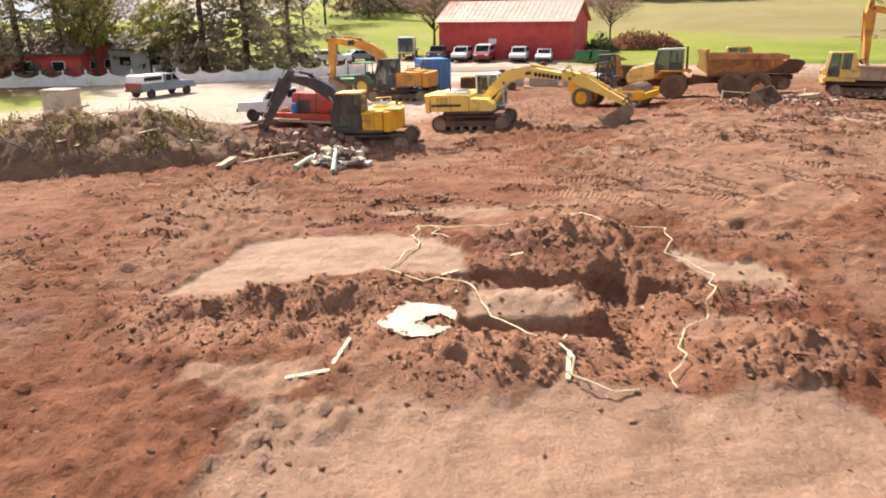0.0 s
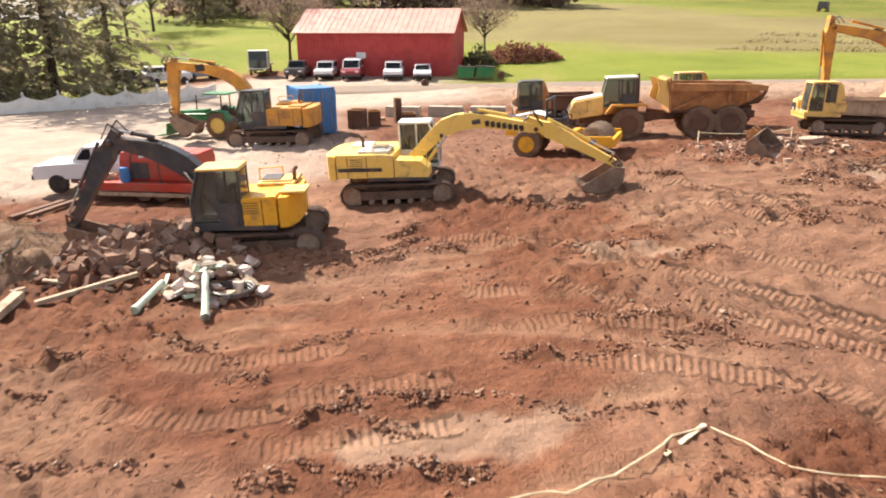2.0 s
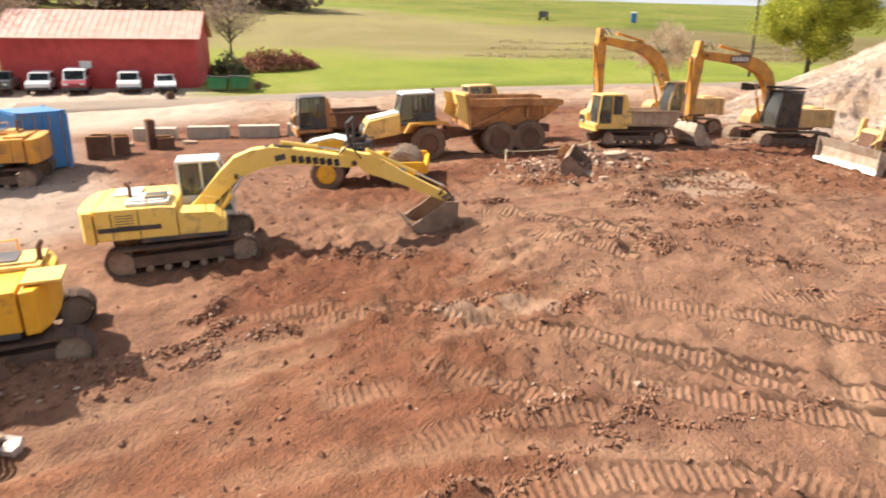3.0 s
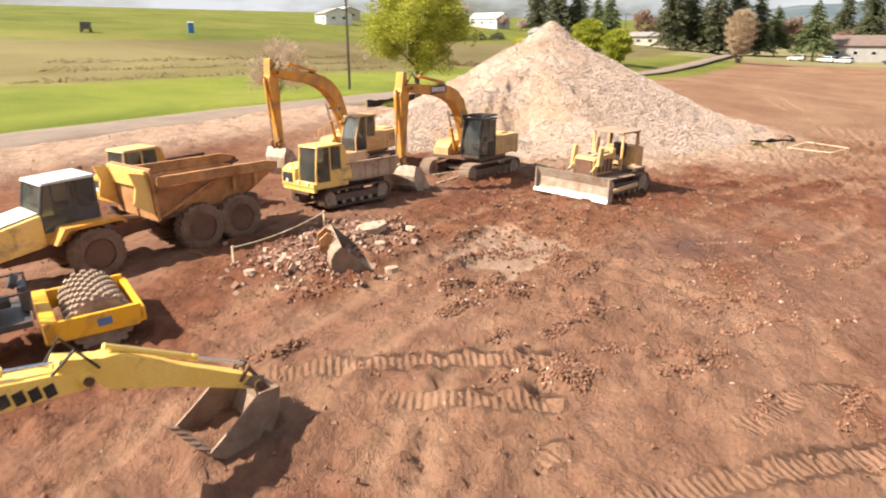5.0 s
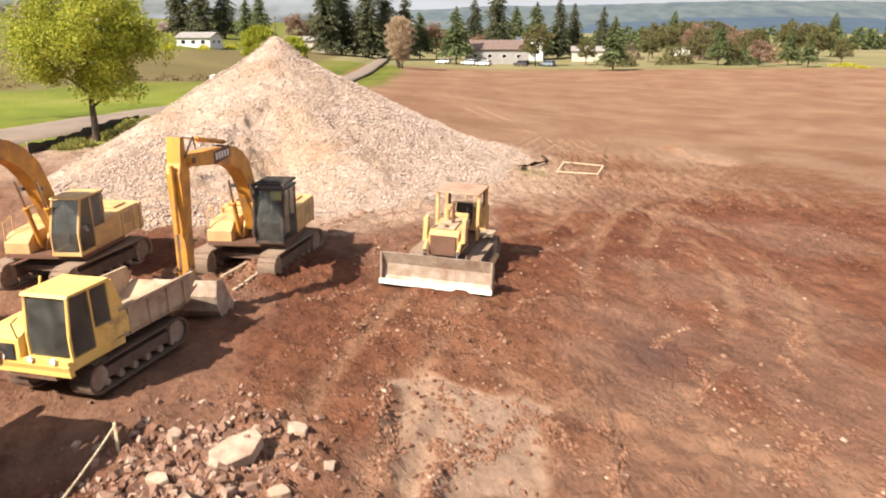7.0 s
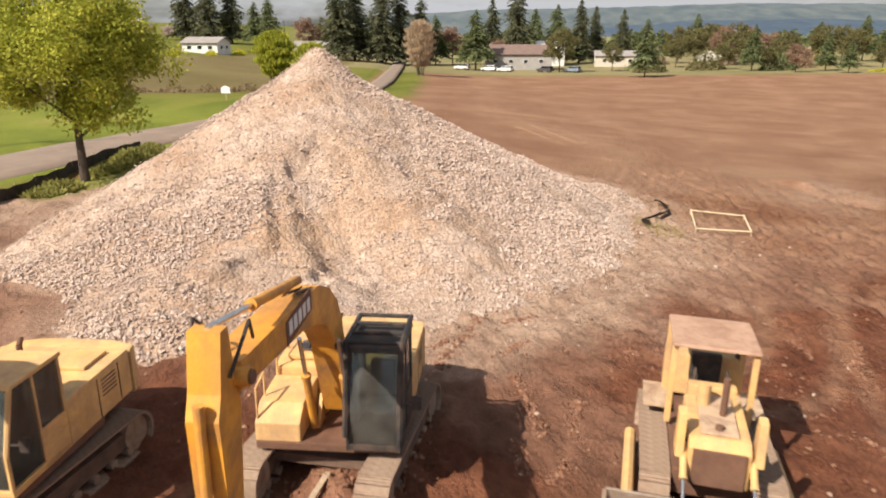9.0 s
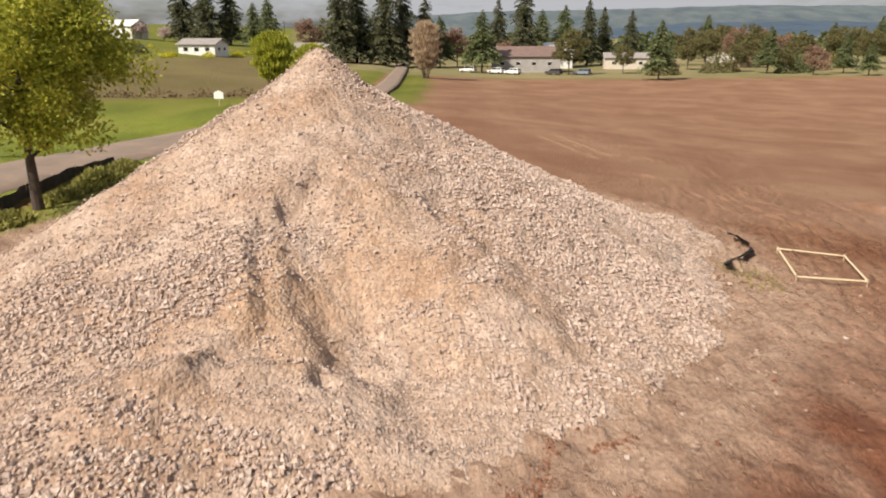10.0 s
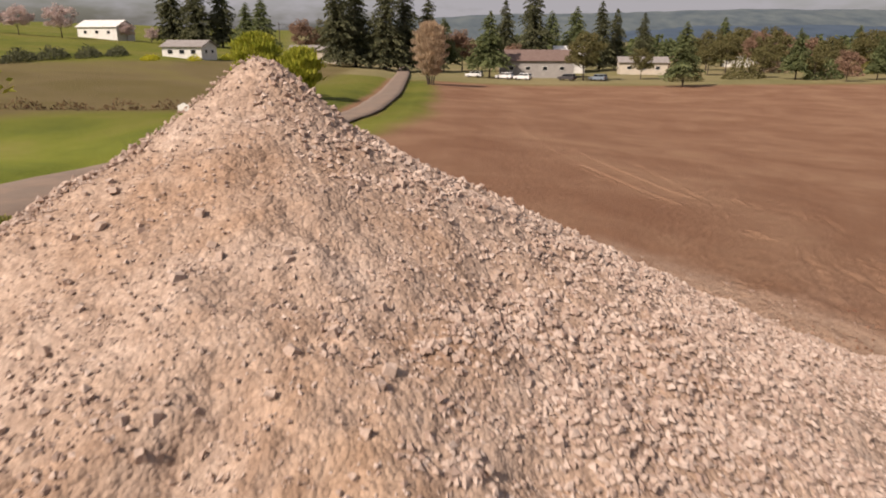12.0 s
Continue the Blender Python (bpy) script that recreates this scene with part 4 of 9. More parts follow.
    if guard:
        b = bmesh.new()
        for y in (y0, y1):
            tube(b, [(x1 + 0.06, y, z0 + 0.3), (xs - slope + 0.12, y, z1 + 0.14), (x0, y, z1 + 0.14)], 0.05, 6)
        for k in range(4):
            x = x0 + (xs - slope + 0.1 - x0) * k / 3
            part("guard_bar", fresh(T, lambda c: rod(c, (x, y0, z1 + 0.14), (x, y1, z1 + 0.14), 0.045, 6)), "black", body)
        bmesh.ops.transform(b, matrix=T, verts=b.verts[:])
        part("roof_guard", b, "black", body, "black steel roof guard bars")
    return body


def bucket_mesh(bm, width, size=1.0, y=0.0):
    """A digging bucket hung from a pivot at the origin, mouth towards -x, curve down and ahead."""
    s = size
    outer = [(0.16, 0.05), (0.22, -0.35), (0.10, -0.75), (-0.20, -1.0), (-0.60, -1.02), (-1.0, -0.82)]
    inner = [(-1.0, -0.77), (-0.58, -0.95), (-0.24, -0.93), (0.03, -0.70), (0.14, -0.34), (0.08, 0.02)]
    ring = [(a * s, b * s) for a, b in outer + inner]
    lo = [bm.verts.new((p[0], y - width / 2, p[1])) for p in ring]
    hi = [bm.verts.new((p[0], y + width / 2, p[1])) for p in ring]
    n = len(ring)
    for i in range(n):
        bm.faces.new((lo[i], lo[(i + 1) % n], hi[(i + 1) % n], hi[i]))
    m = len(outer)
    for side in (lo, hi):
        for i in range(m - 1):
            bm.faces.new((side[i], side[i + 1], side[n - 2 - i], side[n - 1 - i]))
    cheek = [(0.16, 0.05), (0.22, -0.35), (0.10, -0.75), (-0.20, -1.0), (-0.60, -1.02), (-1.0, -0.82), (-0.62, -0.45), (-0.2, 0.0)]
    for k in (-1, 1):
        prism(bm, [(a * s, b * s) for a, b in cheek], y + k * (width / 2 - 0.03), y + k * (width / 2 + 0.012))
    for k in (-0.18, 0.18):
        prism(bm, [(0.2 * s, -0.2 * s), (0.1 * s, 0.12 * s), (-0.1 * s, 0.14 * s), (-0.24 * s, 0.02 * s), (0.0, -0.1 * s)], y + k - 0.03, y + k + 0.03)
    for k in range(5):
        yy = y - width / 2 + width * (k + 0.5) / 5
        prism(bm, [(-0.95 * s, -0.86 * s), (-0.95 * s, -0.76 * s), (-1.18 * s, -0.70 * s)], yy - 0.05, yy + 0.05)
    return bm

# ---- earth movers ----


def ram(parent, T, p0, p1, r=0.07, y=0.0, mat="orange_yellow", share=0.55):
    """A hydraulic ram: barrel with a bright rod under it."""
    p0, p1 = Vector((p0[0], y, p0[1])), Vector((p1[0], y, p1[1]))
    b = rod(bmesh.new(), p0, p0 + (p1 - p0) * share, r, 12)
    rod(b, p0 + (p1 - p0) * (share - 0.03), p0 + (p1 - p0) * (share + 0.01), r * 1.2, 12)
    bmesh.ops.transform(b, matrix=T, verts=b.verts[:])
    body = part("ram", b, mat, parent)
    b = rod(bmesh.new(), p0 + (p1 - p0) * share, p1, r * 0.55, 10)
    bmesh.ops.transform(b, matrix=T, verts=b.verts[:])
    part("piston_rod", b, "chrome", body, "bright chrome rod")
    return body


def excavator(at, label, paint, swing, boom, stick, bucket_turn, bucket=(1.1, 1.0), boom_paint=None, cab_paint=None, scale=1.0, tail=2.6, guard=False, pieces=True, pale=False, deck_top=None, stripe=None, cab_roof=None, group="excavators on the site"):
    """A crawler excavator. boom: foot, knee, tip; stick: back end, far end, in the plane of the house (x ahead, z up)."""
    boom_paint, cab_paint = boom_paint or paint, cab_paint or paint
    ob = thing("excavator", at, label, "excavator", group)
    k = scale
    for y in (-1.2 * k, 1.2 * k):
        crawler(ob, y, 3.55 * k, 0.42 * k, 0.62 * k, "track", "trackpale" if pale else "track", 0.175, 7, pieces)
    b = bmesh.new()
    box(b, (0, 0, 0.62 * k), (1.5 * k, 2.0 * k, 0.28 * k), None, 0.05)
    for sx in (-1, 1):
        prism(b, [(sx * 0.3 * k, 0.5 * k), (sx * 1.1 * k, 0.42 * k), (sx * 1.1 * k, 0.6 * k), (sx * 0.3 * k, 0.78 * k)], -1.05 * k, 1.05 * k)
    lathe(b, [(0, 0.62 * k), (0.25 * k, 0.62 * k)], (0, 0, 0.72 * k), "z", 24)
    part("undercarriage", b, "track", ob)
    T = pose(0, 0, 0, 0, 0, swing) @ Matrix.Scale(k, 4)
    # turning deck and engine house
    b = fresh(T, lambda b: prism(b, [(1.45, -1.32), (1.45, 1.32), (-1.0, 1.38), (-1.0, -1.38)], 0.95, 1.1, "z", 0.02))
    part("deck", b, "darkrust" if pale else "darkgrey", ob)
    b = fresh(T, lambda b: prism(b, [(-tail + 0.55, 1.08), (0.05, 1.08), (0.05, 1.95), (-0.3, 2.0), (-tail + 0.55, 2.02)], -1.36, 1.36, "y", 0.05))
    house = part("engine_house", b, paint, ob)
    b = fresh(T, lambda b: prism(b, [(-tail + 0.5, -1.38), (-tail + 0.5, 1.38), (-tail + 0.22, 1.32), (-tail + 0.04, 0.8), (-tail, 0), (-tail + 0.04, -0.8), (-tail + 0.22, -1.32)], 1.0, 1.98, "z", 0.06))
    part("counterweight", b, paint, ob)
    if stripe:
        for s in (1, -1):
            b = fresh(T, lambda b: box(b, (-tail / 2 + 0.1, s * 1.366, 1.42), (tail - 1.0, 0.012, 0.14)))
            part("side_vent", b, stripe, house)
    b = fresh(T, lambda b: prism(b, [(0.08, 1.08), (1.42, 1.08), (1.42, 1.45), (1.1, 1.72), (0.08, 1.78)], -1.34, -0.5, "y", 0.04))
    part("tank", b, paint, ob)
    b = fresh(T, lambda b: (box(b, (-0.75, -0.55, 2.06), (1.2, 1.2, 0.1), None, 0.03), box(b, (-0.75, -0.55, 2.13), (0.95, 0.9, 0.06), None, 0.02), box(b, (-1.5, 0.6, 2.05), (0.8, 0.9, 0.07), None, 0.02)))
    part("hood", b, deck_top or paint, ob)
    b = fresh(T, lambda b: (rod(b, (-1.3, -0.35, 2.0), (-1.3, -0.35, 2.42), 0.06, 10), rod(b, (-1.3, -0.35, 2.42), (-1.4, -0.35, 2.55), 0.055, 10)))
    part("exhaust_pipe", b, "darkrust", ob)
    for rail in ([(0.1, -1.3, 1.75), (0.1, -1.3, 2.3), (-0.7, -1.3, 2.35), (-0.7, -1.3, 2.0)], [(1.35, -1.3, 1.5), (1.35, -1.3, 2.1), (0.9, -1.3, 2.2), (0.9, -1.3, 1.75)]):
        part("handrail", fresh(T, lambda b: tube(b, rail, 0.022)), paint, ob)
    cab(ob, T, 0.0, 1.62, 0.38, 1.36, 1.1, 2.92, cab_paint, 0.3, 0.4, guard, cab_roof)
    b = fresh(T, lambda b: (tube(b, [(1.5, 1.36, 2.0), (1.55, 1.6, 2.05), (1.55, 1.62, 1.95)], 0.015), box(b, (1.55, 1.64, 2.05), (0.04, 0.16, 0.26), None, 0.01)))
    part("mirror", b, "black", ob)
    # boom, stick, rams
    S = pose(0, 0, 0, 0, 0, swing)
    foot, knee, tip = boom
    half = (foot[0] * 0.35 + knee[0] * 0.65, foot[1] * 0.35 + knee[1] * 0.65)
    b = fresh(S, lambda b: arm(b, [foot, knee, tip], [0.42 * k, 0.66 * k, 0.6 * k, 0.34 * k], 0.46 * k), lambda b: [rod(b, (p[0], -0.33 * k, p[1]), (p[0], 0.33 * k, p[1]), 0.12 * k, 12) for p in (foot, tip)])
    bm_ob = part("boom", b, boom_paint, ob)
    b = fresh(S, lambda b: [prism(b, [(foot[0] - 0.3, foot[1] - 0.35), (foot[0] + 0.45, foot[1] - 0.35), (foot[0] + 0.16, foot[1] + 0.2), (foot[0] - 0.14, foot[1] + 0.2)], y * k - 0.03, y * k + 0.03) for y in (-0.3, 0.3)])
    part("boom_bracket", b, paint, ob)
    for y in (-0.34 * k, 0.34 * k):
        ram(ob, S, (foot[0] + 0.55 * k, foot[1] - 0.25), (half[0] + (tip[0] - knee[0]) * 0.12, half[1] + (tip[1] - knee[1]) * 0.12), 0.075 * k, y, boom_paint, 0.6)
    back, end = stick
    d = Vector((end[0] - back[0], end[1] - back[1]))
    b = fresh(S, lambda b: arm(b, [back, (back[0] + d.x * 0.28, back[1] + d.y * 0.28), end], [0.2 * k, 0.62 * k, 0.5 * k, 0.26 * k], 0.36 * k), lambda b: rod(b, (end[0], -0.28 * k, end[1]), (end[0], 0.28 * k, end[1]), 0.09 * k, 12))
    stick_ob = part("stick", b, boom_paint, ob)
    n = Vector((-d.y, d.x)).normalized()
    if n.dot(Vector((end[0] - foot[0], 0.2))) < 0:
        n = -n
    up = Vector((knee[1] - tip[1], tip[0] - knee[0])).normalized()
    mid = (Vector(knee) * 0.72 + Vector(tip) * 0.28) + up * 0.38 * k
    ram(ob, S, mid, (back[0], back[1]), 0.07 * k, 0.0, boom_paint, 0.6)
    p0 = Vector(back) + d * 0.18 + n * 0.36 * k
    p1 = Vector(end) - d.normalized() * 0.34 * k + n * 0.32 * k
    ram(ob, S, p0, p1, 0.06 * k, 0.0, boom_paint, 0.62)
    tip_dir = Matrix.Translation((end[0], 0, end[1])) @ pose(0, 0, 0, 0, bucket_turn, 0)
    b = fresh(S @ tip_dir, lambda b: bucket_mesh(b, bucket[0], bucket[1]))
    part("bucket", b, "steel" if pale else "bucketsteel", ob, "scuffed bare steel digging bucket")
    for p in (tip, end, foot):
        for y in (-1, 1):
            part("pin_boss", fresh(S, lambda b: rod(b, (p[0], y * 0.24 * k, p[1]), (p[0], y * 0.37 * k, p[1]), 0.085 * k, 10)), "darkrust", stick_ob if p == end else bm_ob)
    # seams and louvres of the engine house, grab bars and a work lamp
    for y in (-1.363, 1.363):
        for x in (-tail + 1.0, -tail + 1.75):
            part("door_seam", fresh(T, lambda b: box(b, (x, y, 1.52), (0.025, 0.008, 0.8))), "black", house)
        for z in range(5):
            part("louvre", fresh(T, lambda b: box(b, (-tail + 1.36, y, 1.5 + 0.08 * z), (0.5, 0.012, 0.025))), "darkgrey", house)
    part("rear_grille", fresh(T, lambda b: box(b, (-0.55, -0.55, 2.175), (0.6, 0.7, 0.03), None, 0.01)), "darkgrey", house)
    for y in (-0.28, 0.28):
        lamp = Vector(foot) * 0.45 + Vector(knee) * 0.55
        part("work_lamp", fresh(S, lambda b: box(b, (lamp.x + 0.36 * k, y * k, lamp.y + 0.1 * k), (0.1, 0.14, 0.12), None, 0.02)), "darkgrey", bm_ob)
    b = fresh(S, lambda b: [rod(b, (p1.x, y, p1.y), (end[0] + 0.12 * k, y, end[1] - 0.02), 0.045 * k, 8) for y in (-0.16 * k, 0.16 * k)], lambda b: [rod(b, (p1.x, y, p1.y), (end[0] - d.normalized().x * 0.4 * k, y, end[1] - d.normalized().y * 0.4 * k), 0.04 * k, 8) for y in (-0.2 * k, 0.2 * k)])
    part("link", b, "darkrust", ob)
    # hoses along the boom
    for y in (-0.14 * k, 0.0, 0.14 * k):
        pts = [Vector((p.x, y, p.y)) + Vector((up.x, 0, up.y)) * (0.30 * k if i else 0.2) for i, p in enumerate(smooth_line([foot, knee, tip], 3))]
        b = fresh(S, lambda b: tube(b, pts[1:-1], 0.022, 5))
        part("hose", b, "black", bm_ob)
    b = fresh(S, lambda b: [tube(b, [(tip[0] - 0.5 * k, y, tip[1] + 0.25 * k), (tip[0] - 0.1, y * 1.6, tip[1] + 0.62 * k), (tip[0] + 0.25 * k, y, tip[1] + 0.1 * k)], 0.022, 5) for y in (-0.2 * k, 0.2 * k)])
    part("hose_loop", b, "black", bm_ob)
    return ob, S, bm_ob


def panel(parent, m, w, h, mat, name="panel"):
    b = fresh(m, lambda b: box(b, (0, 0, 0), (w, h, 0.012)))
    return part(name, b, mat, parent)


def upright(x, z, y, turn, side=1):
    """A frame on a girder's flank: its x along the girder, its y up, looking out to the side."""
    m = pose(x, y, z) @ pose(0, 0, 0, 0, -turn, 0) @ pose(0, 0, 0, 90, 0, 0)
    return m @ pose(0, 0, 0, 0, 180, 0) if side > 0 else m


# lemon yellow excavator beside the lane of prints
lemon_ex, S, kb = excavator(standing(4.1, 37.0, -20), "lemon yellow crawler excavator with its boom reaching low over the soil", "lemon", -5,
                       [(0.4, 1.28), (2.1, 2.88), (5.0, 2.38)], [(4.68, 2.72), (7.85, 1.0)], 14, (1.2, 1.15), None, "white", 0.91, 2.75, False, False, deck_top="white", stripe="darkgrey")
for bar in range(7):
    panel(kb, S @ upright(3.3 + 0.2 * bar, 2.62 - 0.033 * bar, -0.216, 10, -1), 0.15, 0.2, "black", "mark")
panel(kb, S @ upright(2.92, 2.69, -0.216, 9, -1), 0.3, 0.16, "darkgrey", "badge")

# small excavator with a dark boom, by the heap of scrap
sm, S, sb = excavator(standing(-1.3, 33.45, 166), "small yellow crawler excavator with a black boom, nosing into scrap timber", "yellow", -5,
                      [(0.45, 1.3), (2.3, 2.95), (3.95, 3.3)], [(3.75, 3.62), (5.6, 0.75)], 30, (0.85, 0.85), "darkgrey", "darkgrey", 0.92, 1.6, False, False, deck_top="pale_yellow", cab_roof="pale_yellow")
panel(sb, S @ upright(2.75, 3.02, 0.2, -12, 1), 0.85, 0.2, "white", "badge")

# excavator beside the blue container
raised_ex, S, cb = excavator(standing(1.0, 51.3, 157), "orange yellow crawler excavator with raised boom beside a blue container", "orange_yellow", 0,
                       [(0.45, 1.4), (2.0, 3.75), (5.5, 4.2)], [(5.15, 4.55), (5.45, 1.5)], 20, (1.05, 1.1), None, "darkgrey", 1.0, 2.4, False, False)
panel(cb, S @ upright(3.7, 4.02, 0.236, -7, 1), 0.5, 0.34, "black", "badge")

# the pair in front of the rock heap
far_ex, S, fb = excavator(standing(35.0, 41.7, 156), "worn dusty yellow crawler excavator with its stick folded straight down", "dusty_yellow", 8,
                          [(0.45, 1.45), (1.75, 4.55), (5.6, 5.15)], [(5.75, 5.75), (5.45, 1.75)], -14, (1.15, 1.15), "orange_yellow", None, 1.0, 2.7, False, True, True)
caged_ex, S, db = excavator(standing(35.05, 35.5, 157), "dusty yellow excavator with a caged cab, bucket on the ground", "dusty_yellow", 7,
                       [(0.45, 1.45), (1.6, 4.15), (5.75, 4.5)], [(6.0, 5.15), (6.05, 1.25)], -6, (1.75, 1.1), "orange_yellow", "black", 1.0, 2.75, True, True, True)
for bar in range(5):
    panel(db, S @ upright(3.06 + 0.22 * bar, 4.36, 0.24, -4, 1), 0.14, 0.2, "white", "mark")
panel(db, S @ upright(3.5, 4.36, 0.231, -4, 1), 1.25, 0.36, "darkrust", "badge")


def tracked_dumper(at, label, paint, bed, cab_paint, pale_hood=False, pieces=False):
    """A crawler carrier: cab and engine ahead, tipping bed behind."""
    ob = thing("tracked_dumper", at, label, "tracked dumper", "tracked dumpers")
    for y in (-0.92, 0.92):
        crawler(ob, y, 2.95, 0.36, 0.6, "track", "track", 0.17, 6, pieces)
    part("chassis", fresh(None, lambda b: box(b, (0.1, 0, 0.72), (4.2, 1.3, 0.3), None, 0.04)), "darkrust", ob)
    part("front_deck", fresh(None, lambda b: prism(b, [(0.45, 0.85), (2.25, 0.85), (2.3, 1.0), (0.45, 1.05)], -1.15, 1.15, "y", 0.03)), paint, ob)
    part("engine_hood", fresh(None, lambda b: prism(b, [(0.75, 1.0), (2.28, 1.0), (2.25, 1.55), (1.9, 1.75), (0.75, 1.8)], -1.15, -0.2, "y", 0.06)), paint, ob)
    part("grille", fresh(None, lambda b: box(b, (2.29, -0.68, 1.25), (0.02, 0.7, 0.4))), "black", ob)
    cab(ob, Matrix(), 0.72, 2.12, -0.12, 1.15, 1.0, 2.62, cab_paint, 0.12, 0.36)
    for y in (0.1, 0.75, -0.7):
        part("headlight", fresh(None, lambda b: rod(b, (2.27, y, 1.12), (2.32, y, 1.12), 0.08, 12)), "white", ob)
    bedp = [(0.45, 1.05), (0.62, 1.75), (0.5, 1.8), (-2.35, 1.72), (-2.6, 1.62), (-2.2, 1.0), (-1.9, 0.95)]
    def shell(b):
        for s in (-1, 1):
            prism(b, bedp, s * 1.12, s * 1.05)
            box(b, (-0.95, s * 1.13, 1.74), (3.0, 0.1, 0.1), None, 0.02)
            for x in (0.2, -0.55, -1.3, -2.0):
                box(b, (x, s * 1.14, 1.36), (0.09, 0.06, 0.74))
        prism(b, [(0.45, 1.05), (0.4, 1.05), (0.55, 1.95), (0.62, 1.95)], -1.12, 1.12)
        prism(b, [(0.45, 0.98), (-1.9, 0.94), (-2.6, 1.3), (-2.6, 1.36), (-1.9, 1.04), (0.45, 1.08)], -1.12, 1.12)
    part("tipping_bed", fresh(None, shell), bed, ob, "dusty open tipping bed")
    for y in (-0.1, 1.12):
        part("rear_panel", fresh(None, lambda b: prism(b, [(0.74, 2.55), (0.6, 2.55), (0.12, 1.08), (0.74, 1.08)], y - 0.03, y + 0.03)), paint, ob)
    part("headboard", fresh(None, lambda b: box(b, (0.68, 0, 1.5), (0.05, 2.1, 0.9), None, 0.01)), bed, ob)
    part("front_panel", fresh(None, lambda b: prism(b, [(2.1, 0.72), (2.24, 0.72), (2.26, 1.1), (2.14, 1.1)], -1.12, 1.12)), paint, ob)
    part("mirror_arm", fresh(None, lambda b: tube(b, [(2.2, -0.25, 1.5), (2.3, -0.25, 1.95), (2.15, -0.2, 2.05)], 0.018)), "black", ob)
    part("step", fresh(None, lambda b: box(b, (1.5, 1.24, 0.82), (0.5, 0.14, 0.05), None, 0.01)), "black", ob)
    for y in (-1.0, -0.3):
        part("guard", fresh(None, lambda b: tube(b, [(0.66, y, 1.7), (0.66, y, 2.3), (0.6, y, 2.5)], 0.03)), paint, ob)
    return ob


tracked_dumper(standing(26.45, 38.7, 152, base=3.5) @ Matrix.Scale(0.9, 4), "pale yellow tracked dumper with square cab and low rusty bed", "pale_yellow", "dusttan", "pale_yellow", True, True)
tracked_dumper(standing(16.7, 49.7, 160), "orange tracked dumper with dark cab and low empty bed", "rust", "darkrust", "darkgrey")
tracked_dumper(standing(23.6, 44.7, 156, -0.3), "dusty yellow tracked dumper with pale cab parked behind the hauler", "orange_yellow", "darkrust", "dusty_yellow")


def tyre(parent, c, r, w, rim="orange_yellow", lugs=20, name="wheel"):
    """A wheel with lugs and a dished rim, its axle along y."""
    b = bmesh.new()
    # one closed ring whose crown steps in and out round the tread, slanting on either half
    prof = [(-0.5, 0.58, 0), (-0.5, 0.86, 0), (-0.42, 0.95, 0.5), (-0.05, 0.96, 1), (0.05, 0.96, 1), (0.42, 0.95, 0.5), (0.5, 0.86, 0), (0.5, 0.58, 0)]
    steps = max(lugs, 8) * 4
    rings = []
    for i in range(steps):
        ring = []
        for j, (py_, pr, k) in enumerate(prof):
            slant = (i + (1 if j in (3, 4) else 0) + (2 if j > 3 else 0)) % 4
            rr = r * (pr + (0.045 if slant < 2 and 0 < k else 0.0))
            a = 2 * math.pi * i / steps
            ring.append(b.verts.new((c[0] + rr * math.sin(a), c[1] + py_ * w, c[2] + rr * math.cos(a))))
        rings.append(ring)
    for i in range(steps):
        q, s = rings[i], rings[(i + 1) % steps]
        for j in range(len(prof)):
            n = (j + 1) % len(prof)
            b.faces.new((q[j], q[n], s[n], s[j]))
    bmesh.ops.recalc_face_normals(b, faces=b.faces[:])
    ob = part(name, b, "tyre", parent)
    b = bmesh.new()
    lathe(b, [(-w * 0.47, r * 0.6), (-w * 0.47, r * 0.52), (-w * 0.2, r * 0.46), (-w * 0.2, r * 0.2), (-w * 0.36, r * 0.17), (-w * 0.36, 0.02), (w * 0.36, 0.02), (w * 0.36, r * 0.17), (w * 0.2, r * 0.2), (w * 0.2, r * 0.46), (w * 0.47, r * 0.52), (w * 0.47, r * 0.6)], c, "y", 20)
    part("rim", b, rim, ob)
    return ob


